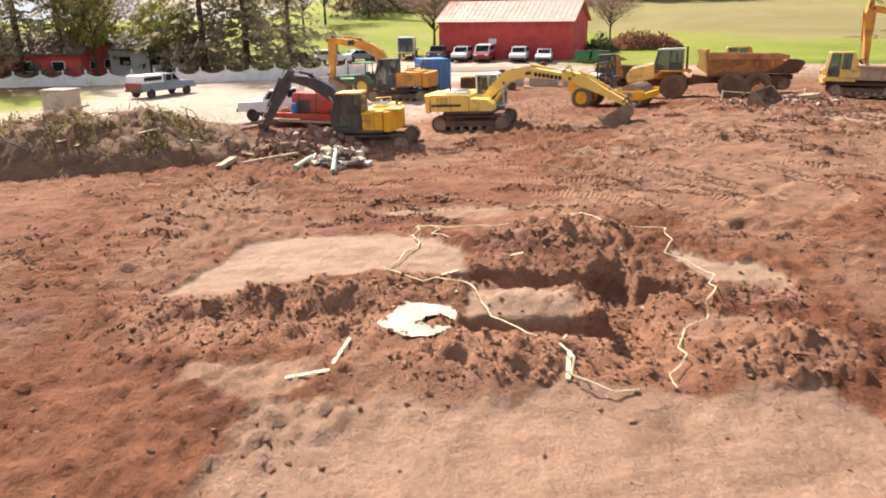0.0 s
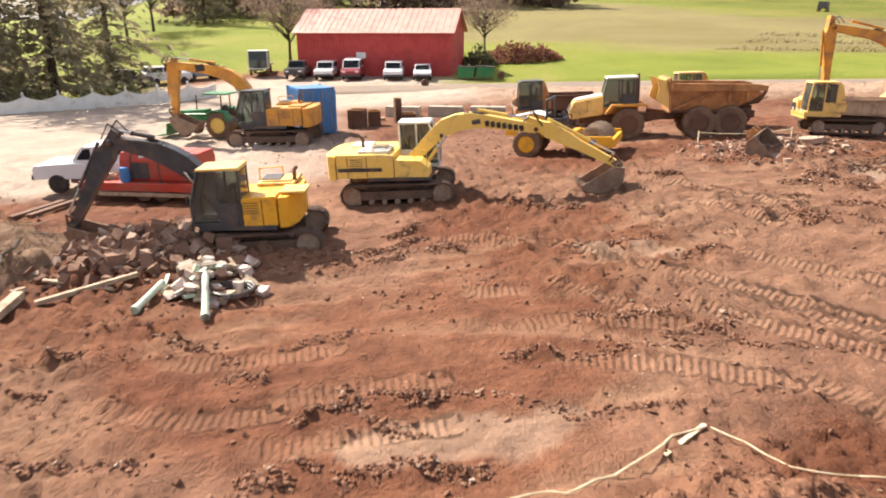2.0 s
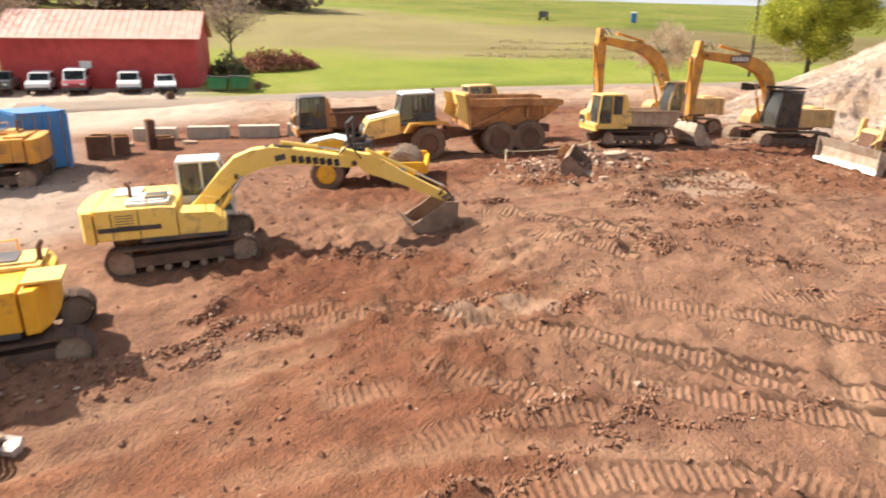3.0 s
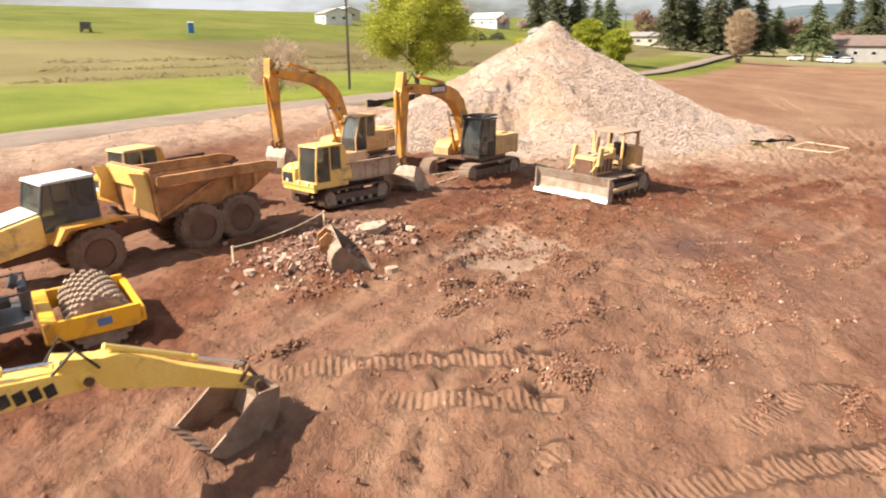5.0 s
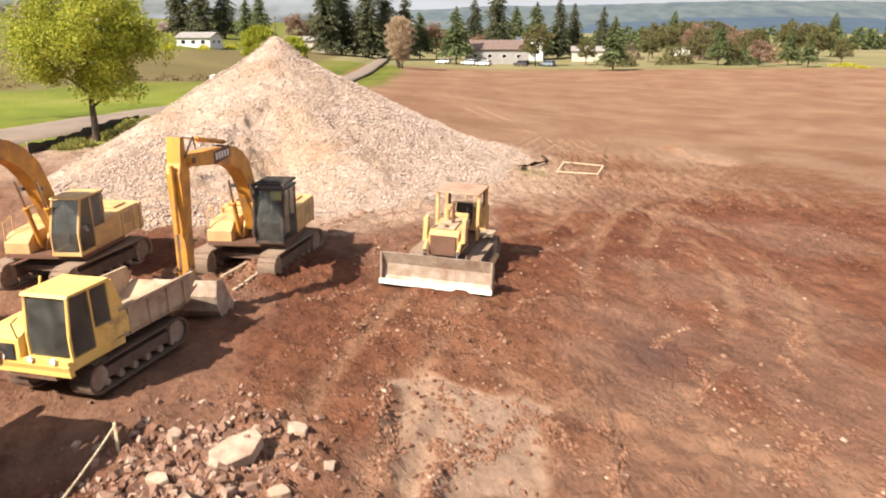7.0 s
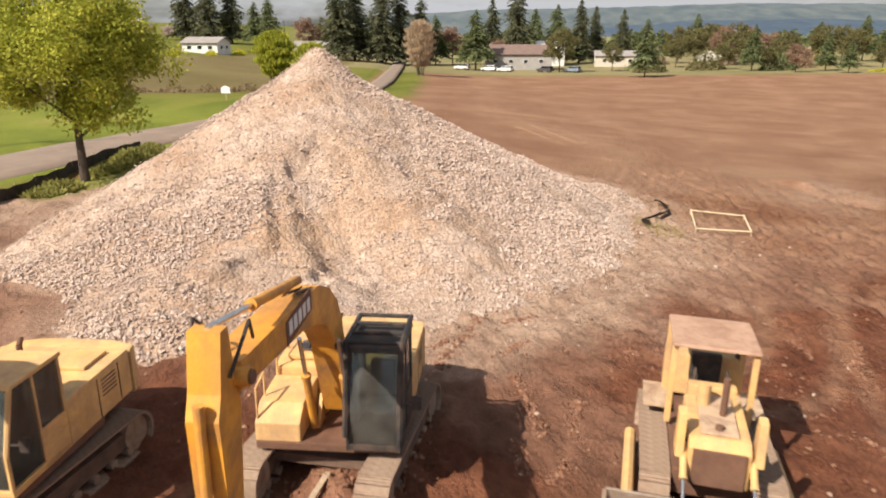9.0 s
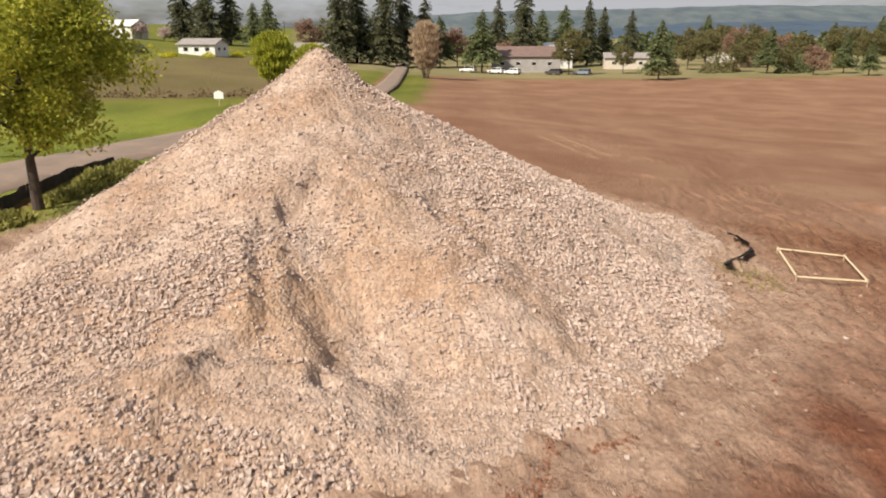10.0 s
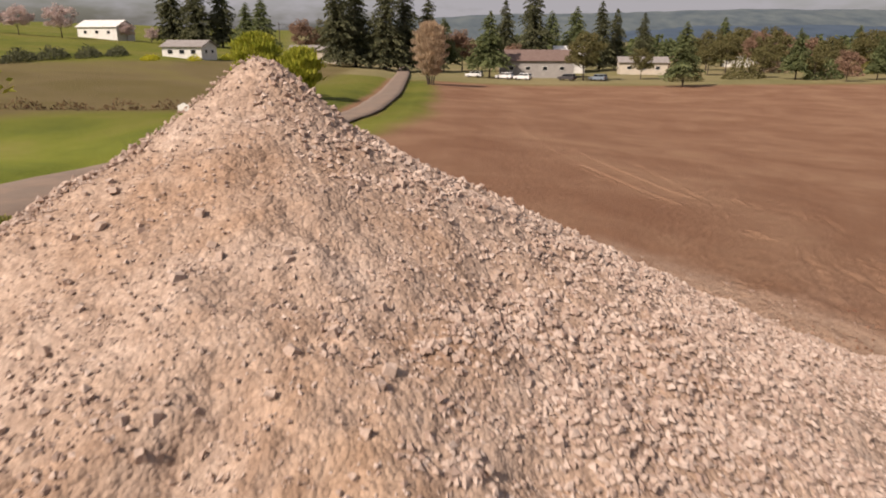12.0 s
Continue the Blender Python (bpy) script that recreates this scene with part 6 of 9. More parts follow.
grove(lambda m: broadleaf(m, 12, 4.8, 2600, 0.9, "twig", "bare brown tree with fine twigs", 60, 0.2, 0.22, True), [(7.4, 99.5, 11), (31.5, 98.5, 9), (-12.9, 134.4, 14), (-9.9, 149.7, 15), (12, 150, 14), (-22, 140, 15), (-30.6, 84.0, 14)], 12, "")
# east of the bare field
grove(lambda m: conifer(m, 25, 6.0, "fir", "tall dark fir beyond the field", 560, "firs beyond the field", 0.35, 0.1, 0.62),
      [(302.8, 74.7, 24), (299.9, 66.5, 26), (304.7, 59.1, 23), (248.6, 23.4, 25), (255.3, 18.1, 27), (250.5, 9.9, 26), (255.7, 3.6, 25), (260.5, -4.1, 22), (257.8, -35.7, 27), (274.6, -31.9, 22), (273.7, -64.3, 22), (280.8, -72.9, 20), (312.7, -98.9, 20)], 25, "")
grove(lambda m: conifer(m, 16, 5.0, "pine", "green conifer at the field's edge", 400, "conifers at the field's edge", 0.3, 0.2, 0.7),
      [(193.7, -50.2, 14), (232.4, -15.6, 17), (283.4, 49.6, 15), (279.7, 44.8, 17), (267.5, -10.2, 16), (279.6, -49.3, 19), (267.4, -53.2, 20), (298.4, -124.5, 18), (215.7, -95.1, 13), (211.2, -116.2, 11), (199.4, -114.2, 9), (271.9, -160.7, 15), (269.3, -178.5, 17)], 16, "")
grove(lambda m: broadleaf(m, 12, 4.8, 5200, 0.5, "dullolive", "olive green tree beyond the field", 40, 0.2), [(220.0, -37.1, 12), (264.5, -121.4, 14), (223.1, -54.5, 8), (239.4, -137.2, 13), (213.0, -98.5, 7), (311.7, -141.0, 14), (205, -130, 8), (226, -92, 8), (250, -96, 12), (268, -100, 13), (233, -118, 11), (222, -108, 9), (246, -150, 13), (240, -84, 9), (228, -140, 12), (276, -116, 14), (248, -108, 11), (283.7, 23.8, 13)], 12, "")
grove(lambda m: broadleaf(m, 12, 4.8, 5200, 0.5, "redtwig", "reddish brown budding tree beyond the field", 40, 0.2, 0.22, False), [(273.2, -17.3, 13), (245.3, -25.3, 9), (259.4, -111.2, 13), (204.4, -101.2, 8), (286.0, -142.9, 13), (278.9, 31.7, 12), (256, -128, 11)], 12, "")
grove(lambda m: broadleaf(m, 9, 4.4, 4200, 0.45, "blossom", "orchard tree in pale pink blossom on the hill", 40, 0.16), [(290.3, 117.3, 9), (289.0, 104.8, 10), (297.6, 126.8, 8), (300.2, 88.6, 6), (297.7, 80.5, 5), (264.6, 125.8, 9)], 9, "")
broadleaf(rooted(57.7, 58.7), 6.4, 2.4, 3200, 0.6, "tantwig", "small bare brown tree beside the road", 40, 0.1, 0.15, True)


def thicket(name, x, y, rx, ry, h, n, leaf, mat, label, category, kind="", turn=0.0):
    """A low mass of leaves on the land."""
    a = rng.uniform(0, 2 * math.pi, n)
    q = np.sqrt(rng.uniform(0, 1, n))
    u, v = q * np.cos(a) * rx, q * np.sin(a) * ry
    c, s = math.cos(radians(turn)), math.sin(radians(turn))
    px_, py_ = x + u * c - v * s, y + u * s + v * c
    base = np.array([ground_at(i, j) for i, j in zip(px_, py_)])
    top = h * np.clip(1 - q * q, 0.05, 1) * (0.7 + 0.8 * (value_noise(px_, py_, 0.8, 3) + 0.5))
    p = np.stack([px_, py_, base + top * rng.uniform(0.0, 1.0, n) ** 0.6 - 0.05], 1)
    d = unit(n) * 0.8 + np.array([0, 0, 0.6])
    d /= np.linalg.norm(d, axis=1)[:, None]
    vv, ff = blades(p, d, leaf * rng.uniform(0.5, 1.4, n), leaf * 0.4)
    ob = new(name, mesh_from(name, vv, ff, False))
    ob.data.materials.append(M[mat])
    return tagged(ob, label, category, kind=kind)


def fan_bush(x, y, r, h, n, length, width, mat, label):
    """An egg shaped bush of many upright shoots on a few stems."""
    ob = thing("bush", rooted(x, y), label, "bush")
    b = bmesh.new()
    for k in range(9):
        a = k * 2.4
        q = Vector((math.cos(a) * r * 0.5, math.sin(a) * r * 0.5, h * (0.5 + 0.04 * (k % 4))))
        rod(b, (math.cos(a) * r * 0.12, math.sin(a) * r * 0.12, -0.3), q, h * 0.012, 6, h * 0.004)
    part("stems", b, "bark", ob)
    s = rng.uniform(0.1, 1.0, n) ** 0.85
    wide = r * np.where(s < 0.45, (s / 0.45) ** 0.7, np.sqrt(np.clip(1 - ((s - 0.45) / 0.57) ** 2, 0, 1)))
    a, q = rng.uniform(0, 2 * math.pi, n), np.sqrt(rng.uniform(0, 1, n)) * (1 + 0.12 * np.sin(5 * s + 3))
    q = q * (0.85 + 0.25 * np.sin(3 * a + r) * np.cos(4 * s * h))
    p = np.stack([np.cos(a) * q * wide, np.sin(a) * q * wide, s * h], 1)
    d = np.stack([np.cos(a) * q * 0.35, np.sin(a) * q * 0.35, np.ones(n)], 1) + rng.normal(size=(n, 3)) * 0.22
    d /= np.linalg.norm(d, axis=1)[:, None]
    v, f = blades(p, d, length * rng.uniform(0.6, 1.3, n), width)
    leaf_object("crown", v, f, mat, ob)
    return ob


fan_bush(186.8, 8.6, 3.9, 11.3, 9000, 1.0, 0.13, "tantwig", "tall bare tan bush of upright twigs at the roadside")
fan_bush(139.5, 39.5, 3.6, 7.4, 7000, 0.8, 0.2, "spring", "yellow green upright shrub behind the rock heap")
fan_bush(135.5, 34.0, 3.0, 5.8, 5000, 0.8, 0.2, "spring", "yellow green upright shrub behind the rock heap")
thicket("bramble_patch", 33.0, 92.0, 6.0, 2.2, 1.8, 2500, 0.5, "bramble", "reddish brown bramble patch beside the red barn", "bramble patch")
thicket("brush_patch", 27.5, 90.5, 2.2, 1.6, 1.9, 900, 0.5, "fir", "dark evergreen shrubs at the barn's corner", "shrubs")
for k, (x, y, rx) in enumerate([(226, 58, 8), (240, 52, 7), (214, 66, 7), (252, 60, 4)]):
    thicket("weed_patch", x, y, rx, 1.6, 0.9, 700, 0.5, "weed", "bright yellow flowering weeds beside the white house", "weeds", "stuff")
for x, y in [(220, 74), (208, 77), (196, 80), (184, 82)]:
    thicket("hedge", x, y, 9, 1.4, 1.9, 900, 0.6, "fir", "low dark green hedge across the hill", "hedge")
for x, y, rx, mat, tint in [(214, -62, 6, "dullolive", "olive green"), (222, -84, 8, "dullolive", "olive green"), (216, -104, 8, "pine", "dark green"), (228, -120, 9, "redtwig", "brown"),
                            (240, -136, 9, "olive", "olive green"), (262, -150, 9, "tantwig", "tan"), (252, -112, 9, "tantwig", "tan"), (258, -84, 9, "twig", "brown"), (268, -40, 9, "olive", "olive green"), (270, -128, 10, "pine", "dark green")]:
    thicket("shrub_belt", x, y, rx, 3.2, 5.0, 900, 0.9, mat, tint + " shrubs at the field's far edge", "shrubs", "stuff", -70)
thicket("weed_patch", 197, -126, 9, 1.6, 0.9, 500, 0.6, "weed", "bright yellow flowering weeds at the field's edge", "weeds", "stuff")
for k in range(3):
    for j in range(5):
        thicket("vine_row", 66 + 9.6 * j + 7.6 * k, 89.5 - 5.1 * j + 5.2 * k, 5.6, 0.3, 0.6, 180, 0.3, "brush", "dark row of low dormant vines on the green slope", "vine row", "stuff", -28)
for j in range(6):
    thicket("vine_row", 122.0 + 0.3 * j, 66 - 4.6 * j, 0.3, 2.2, 1.0, 160, 0.35, "brush", "dark row of low dormant vines on the green slope", "vine row", "stuff", 0)
# wooded skyline behind everything in the east
wood_v, wood_f = [], []
for k in range(160):
    x, y = rng.uniform(330, 480), rng.uniform(-330, 30)
    z, h, w = float(base_height(x, y)), rng.uniform(6, 12), rng.uniform(2.5, 5)
    n = 130
    t = rng.uniform(0.02, 1, n)
    a = rng.uniform(0, 2 * math.pi, n)
    rr = w * (1 - t) ** 0.6 * rng.uniform(0.3, 1, n)
    p = np.stack([x + rr * np.cos(a), y + rr * np.sin(a), z + h * t], 1)
    d = np.stack([np.cos(a), np.sin(a), rng.uniform(-0.7, 0.5, n)], 1)
    v, f = blades(p, d, 2.2, 1.5)
    wood_f.append(f + sum(len(i) for i in wood_v))
    wood_v.append(v)
wood = new("woodland", mesh_from("woodland", np.concatenate(wood_v), np.concatenate(wood_f), False))
wood.data.materials.append(M["pine"])
tagged(wood, "belt of mixed dark green woodland beyond the fields", "woodland", kind="stuff")
wood_v, wood_f = [], []
for k in range(120):
    x, y = rng.uniform(-8, 80), rng.uniform(165, 240)
    z, h, w = float(base_height(x, y)), rng.uniform(9, 20), rng.uniform(3, 6)
    n = 150
    t = rng.uniform(0.02, 1, n)
    a = rng.uniform(0, 2 * math.pi, n)
    rr = w * np.sin(np.clip(t * 2.6 + 0.35, 0, math.pi)) * rng.uniform(0.3, 1, n)
    p = np.stack([x + rr * np.cos(a), y + rr * np.sin(a), z + h * t], 1)
    v, f = blades(p, unit(n), 2.2, 1.1)
    wood_f.append(f + sum(len(i) for i in wood_v))
    wood_v.append(v)
wood = new("woodland", mesh_from("woodland", np.concatenate(wood_v), np.concatenate(wood_f), False))
wood.data.materials.append(M["twig"])
tagged(wood, "belt of brown leafless woodland behind the barn", "woodland", kind="stuff")


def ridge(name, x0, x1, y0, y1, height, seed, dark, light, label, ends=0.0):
    """A far wooded hill as one long sheet; dark and light already hold the haze."""
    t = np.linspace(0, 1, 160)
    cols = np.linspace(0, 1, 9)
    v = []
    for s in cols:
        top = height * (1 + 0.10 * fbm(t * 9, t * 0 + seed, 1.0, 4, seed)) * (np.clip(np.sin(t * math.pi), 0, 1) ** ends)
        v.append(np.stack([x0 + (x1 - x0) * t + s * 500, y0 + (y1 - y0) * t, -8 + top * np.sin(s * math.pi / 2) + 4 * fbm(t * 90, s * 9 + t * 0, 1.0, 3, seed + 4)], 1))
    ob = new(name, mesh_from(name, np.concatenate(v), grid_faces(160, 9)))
    ob.data.materials.append(surface(name + " woods in painted haze", dark, light, 0.012, 0.95, 0, None, 0, 0.06, 1.0, 0, True))
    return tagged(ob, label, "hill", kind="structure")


# the blue in these woods is distance haze put into the colour
ridge("backdrop_far", 2300, 2000, -120, -3800, 119, 3, (0.05, 0.072, 0.092), (0.12, 0.142, 0.142), "distant wooded ridge tinted blue green by painted haze", 0.25)
ridge("backdrop_near", 1550, 1150, -700, -1750, 50, 8, (0.034, 0.058, 0.092), (0.058, 0.086, 0.122), "nearer wooded hill tinted dark blue by painted haze", 0.5)

# ---- barn, houses, fences ----


def barn(at):
    ob = thing("barn", at, "long red board barn with a sun bleached red metal roof", "barn")
    L, D, H, R = 16.6, 9.0, 4.6, 6.9
    part("wall", fresh(None, lambda b: prism(b, [(0, -0.3), (D, -0.3), (D, H), (D / 2, R - 0.15), (0, H)], 0, L, "x")), "barnred", ob)
    for k in range(42):
        part("board", fresh(None, lambda b: box(b, (0.2 + k * 0.395, -0.018, H / 2), (0.34, 0.03, H - 0.1))), "barnred", ob)
    for s in (0, 1):
        pts = [(-0.4, H - 0.12), (D / 2, R), (D / 2, R + 0.08), (-0.45, H - 0.03)] if s == 0 else [(D + 0.4, H - 0.12), (D / 2, R), (D / 2, R + 0.08), (D + 0.45, H - 0.03)]
        part("roof", fresh(None, lambda b: prism(b, pts, -0.4, L + 0.4, "x")), "barnroof", ob)
    for k in range(28):
        x = -0.3 + k * (L + 0.6) / 27
        part("roof_seam", fresh(None, lambda b: rod(b, (x, -0.42, H - 0.02), (x, D / 2, R + 0.1), 0.025, 4)), "barnroof", ob)
    part("window", fresh(None, lambda b: box(b, (7.0, -0.05, 2.3), (1.0, 0.05, 0.6))), "white", ob)
    return ob


barn(Matrix.Translation((7.3, 91.3, 2.7)) @ pose(0, 0, 0, 0, 0, -28))


def house(m, L, D, H, rise, wall, roof, label, windows=3, door=True, group=""):
    ob = thing("house", m, label, "house", group)
    part("wall", fresh(None, lambda b: prism(b, [(-D / 2, -1.0), (D / 2, -1.0), (D / 2, H), (0, H + rise * 0.92), (-D / 2, H)], -L / 2, L / 2, "x")), wall, ob)
    for s in (-1, 1):
        part("roof", fresh(None, lambda b: prism(b, [(s * (D / 2 + 0.5), H - 0.2), (0, H + rise), (0, H + rise + 0.15), (s * (D / 2 + 0.55), H - 0.06)], -L / 2 - 0.5, L / 2 + 0.5, "x")), roof, ob)
    for s in (-1, 1):
        for k in range(windows):
            x = -L / 2 + L * (k + 0.7) / (windows + 0.4)
            w = part("window", fresh(None, lambda b: box(b, (x, s * (D / 2 + 0.02), H * 0.55), (1.4, 0.08, 1.1))), "white", ob)
            part("pane", fresh(None, lambda b: box(b, (x, s * (D / 2 + 0.07), H * 0.55), (1.2, 0.03, 0.9))), "carglass", w)
        for y in (-D / 5, D / 5):
            w = part("window", fresh(None, lambda b: box(b, (s * (L / 2 + 0.02), y, H * 0.55), (0.08, 1.2, 0.9))), "white", ob)
            part("pane", fresh(None, lambda b: box(b, (s * (L / 2 + 0.07), y, H * 0.55), (0.03, 1.05, 0.75))), "carglass", w)
    if door:
        part("door", fresh(None, lambda b: box(b, (L * 0.1, -D / 2 - 0.03, 1.0), (0.95, 0.08, 2.05))), "brownroof", ob)
    return ob


def on_land(x, y, turn, lift=0.0):
    return Matrix.Translation((x, y, ground_at(x, y) + lift)) @ pose(0, 0, 0, 0, 0, turn)


M["cream"] = surface("cream siding", (0.50, 0.44, 0.36), (0.60, 0.53, 0.44), 1.0, 0.7, 0, None, 0, 10, 0.01)
M["greywall"] = surface("grey siding", (0.30, 0.28, 0.27), (0.38, 0.36, 0.34), 1.0, 0.7, 0, None, 0, 10, 0.01)
house(on_land(231.5, 60.0, 70), 10, 8, 2.8, 1.3, "white", "roofgrey", "white single storey farm building with grey roof on the slope")
house(on_land(305.7, 96.0, 60), 16, 8, 3.8, 2.0, "white", "white", "long white farm shed behind blossoming trees")
house(on_land(268.9, 29.1, 80), 14, 9, 3.4, 1.2, "cream", "roofgrey", "cream low house under tall firs")
house(on_land(239.0, -30.5, 75), 20, 11, 4.6, 2.6, "greywall", "brownroof", "large grey house with a brown roof at the field's edge", 4)
house(on_land(262.0, -49.0, 75), 9, 9, 6.0, 2.0, "white", "white", "white two storey house among conifers")
house(on_land(250.8, -68.3, 70), 14, 9, 3.6, 1.4, "cream", "roofgrey", "cream house behind yellow green trees")
house(on_land(294.9, -130.0, 70), 12, 6, 3.2, 0.8, "white", "white", "white open shelter beyond the grass", 0, False)
house(on_land(285.7, 152.8, 40), 15, 9, 3.4, 1.6, "cream", "white", "cream farmhouse on the hill")
house(on_land(236.0, 135.0, 40), 14, 9, 3.4, 1.6, "white", "roofgrey", "white farmhouse up the hill")
house(on_land(-36, 82.5, -10), 12, 7, 3.0, 1.6, "barnred", "brownroof", "low red house behind the fence under firs")
house(on_land(-24.5, 86.5, -5), 11, 7, 3.0, 1.6, "white", "roofgrey", "white house behind the fence under trees")


def picket_fence(pts):
    """White boards with a scalloped top along a line of posts."""
    ob = thing("picket_fence", Matrix(), "white painted picket fence with scalloped tops along the gravel lot", "fence")
    for (x0, y0), (x1, y1) in zip(pts[:-1], pts[1:]):
        L = math.hypot(x1 - x0, y1 - y0)
        n = int(L / 2.2)
        turn = math.degrees(math.atan2(y1 - y0, x1 - x0))
        for k in range(n):
            x, y = x0 + (x1 - x0) * k / n, y0 + (y1 - y0) * k / n
            m = Matrix.Translation((x, y, ground_at(x, y) - 0.05)) @ pose(0, 0, 0, 0, 0, turn)
            w = L / n
            part("fence_post", fresh(m, lambda b: (box(b, (0, 0, 0.75), (0.14, 0.14, 1.5)), prism(b, [(-0.09, 1.5), (0.09, 1.5), (0, 1.64)], -0.09, 0.09))), "white", ob)
            prof = [(0.07, 0.12)] + [(0.07 + (w - 0.14) * i / 10, 1.28 - 0.32 * math.sin(math.pi * i / 10)) for i in range(11)] + [(w - 0.07, 0.12)]
            part("fence_panel", fresh(m, lambda b: prism(b, prof, -0.02, 0.02)), "white", ob)
    return ob


picket_fence([(-52, 71.5), (-33, 73.6), (-17.5, 71.6), (-6, 73.2), (-1.5, 77)])


def concrete_block(m):
    ob = thing("concrete_block", m, "long cast concrete barrier block lying on the soil", "concrete block", "row of concrete blocks")
    part("block", fresh(None, lambda b: prism(b, [(-1.15, 0), (1.15, 0), (1.13, 0.72), (-1.13, 0.72)], -0.36, 0.36, "y", 0.04)), "concrete", ob)
    part("lifting_loop", fresh(None, lambda b: tube(b, [(-0.15, 0, 0.7), (-0.1, 0, 0.8), (0.1, 0, 0.8), (0.15, 0, 0.7)], 0.02)), "darkrust", ob)
    return ob


blk = concrete_block(on_land(9.9, 58.0, -31, -0.05))
for x, y, a in [(12.4, 56.6, -30), (14.8, 55.2, -28), (17.2, 54.0, -30), (19.6, 52.8, -26)]:
    copy_thing(blk, on_land(x, y, a, -0.05))


def lattice_block(m):
    ob = thing("concrete_bin", m, "square pale concrete bin standing on the gravel", "concrete bin")
    part("bin", fresh(None, lambda b: [box(b, c, s, None, 0.03) for c, s in (((0, 0.75, 0.75), (1.8, 0.16, 1.5)), ((0, -0.75, 0.75), (1.8, 0.16, 1.5)), ((0.82, 0, 0.75), (0.16, 1.34, 1.5)), ((-0.82, 0, 0.75), (0.16, 1.34, 1.5)))]), "concrete", ob)
    part("lid", fresh(None, lambda b: box(b, (0, 0, 1.55), (1.95, 1.75, 0.1), None, 0.03)), "concrete", ob)
    return ob


lattice_block(on_land(-22.4, 51.5, -10))


def container(m):
    ob = thing("storage_container", m, "blue corrugated steel storage container on the soil", "container")
    W, L, H = 1.9, 2.2, 2.5
    part("shell", fresh(None, lambda b: box(b, (0, 0, H / 2 + 0.1), (L, W, H), None, 0.02)), "blue", ob)
    for s in (-1, 1):
        for k in range(9):
            part("rib", fresh(None, lambda b: prism(b, [(-0.08, 0), (0.08, 0), (0.05, 0.04), (-0.05, 0.04)], 0.25, H - 0.05, "z"), lambda b: bmesh.ops.transform(b, matrix=pose(-L / 2 + 0.18 + k * (L - 0.36) / 8, s * W / 2, 0.05) @ pose(0, 0, 0, 0, 0, 0 if s > 0 else 180), verts=b.verts[:])), "blue", ob)
    for s in (-1, 1):
        door = part("door", fresh(None, lambda b: box(b, (L / 2 + 0.02, s * 0.56, H / 2 + 0.1), (0.05, 1.08, H - 0.3), None, 0.01)), "blue", ob)
        for y in (0.3, 0.8):
            part("lock_rod", fresh(None, lambda b: rod(b, (L / 2 + 0.07, s * y, 0.25), (L / 2 + 0.07, s * y, H), 0.025, 6)), "steel", door)
    for x in (-L / 2, L / 2):
        for y in (-W / 2, W / 2):
            part("corner_post", fresh(None, lambda b: box(b, (x, y, H / 2 + 0.1), (0.16, 0.16, H + 0.06), None, 0.01)), "blue", ob)
    return ob


container(on_land(3.2, 53.3, -80))


def utility_pole(m, h, label="brown timber utility pole with crossarm beside the road"):
    ob = thing("utility_pole", m, label, "utility pole", "utility poles")
    part("pole", rod(bmesh.new(), (0, 0, -0.4), (0, 0, h), 0.16, 10, 0.11), "bark", ob)
    part("crossarm", fresh(None, lambda b: box(b, (0, 0, h - 0.6), (0.12, 2.4, 0.14))), "bark", ob)
    for y in (-1.1, -0.4, 0.4, 1.1):
        part("insulator", fresh(None, lambda b: lathe(b, [(0, 0.05), (0.08, 0.06), (0.14, 0.03)], (0, y, h - 0.53), "z", 8)), "white", ob)
    return ob


utility_pole(on_land(77.2, 60.4, 25), 10.5)
up = utility_pole(on_land(250, 11.6, 0), 10.0)
copy_thing(up, on_land(300, 40, 30))
copy_thing(up, on_land(285, 30, 10))


def wire(p, q, sag):
    ob = new("power_line")
    tagged(ob, "thin black overhead power line", "power line")
    pts = [Vector(p) + (Vector(q) - Vector(p)) * t + Vector((0, 0, -sag * 4 * t * (1 - t))) for t in [k / 12 for k in range(13)]]
    part("cable", fresh(None, lambda b: tube(b, pts, 0.035, 4)), "black", ob)


for y in (-1.1, 1.1):
    wire((250, 11.6 + y, ground_at(250, 11.6) + 9.5), (300, 40 + y, ground_at(300, 40) + 9.5), 1.0)


def road_sign(m):
    ob = thing("road_sign", m, "diamond road sign on a post, seen from behind", "road sign")
    part("post", fresh(None, lambda b: box(b, (0, 0, 1.2), (0.07, 0.07, 2.5))), "steel", ob)
    part("plate", fresh(None, lambda b: prism(b, [(-0.55, 2.4), (0, 1.85), (0.55, 2.4), (0, 2.95)], -0.055, -0.04)), "steel", ob)
    return ob


road_sign(on_land(97, 66.3, 100))
box_post = thing("sign_board", on_land(112.0, 44.6, 70), "small white board on a post in the grass", "sign")
part("post", fresh(None, lambda b: box(b, (0, 0, 0.5), (0.08, 0.08, 1.0))), "wood", box_post)
part("board", fresh(None, lambda b: prism(b, [(-0.55, 0.8), (0.55, 0.8), (0.55, 1.45), (0, 1.7), (-0.55, 1.45)], -0.06, 0.06)), "white", box_post)


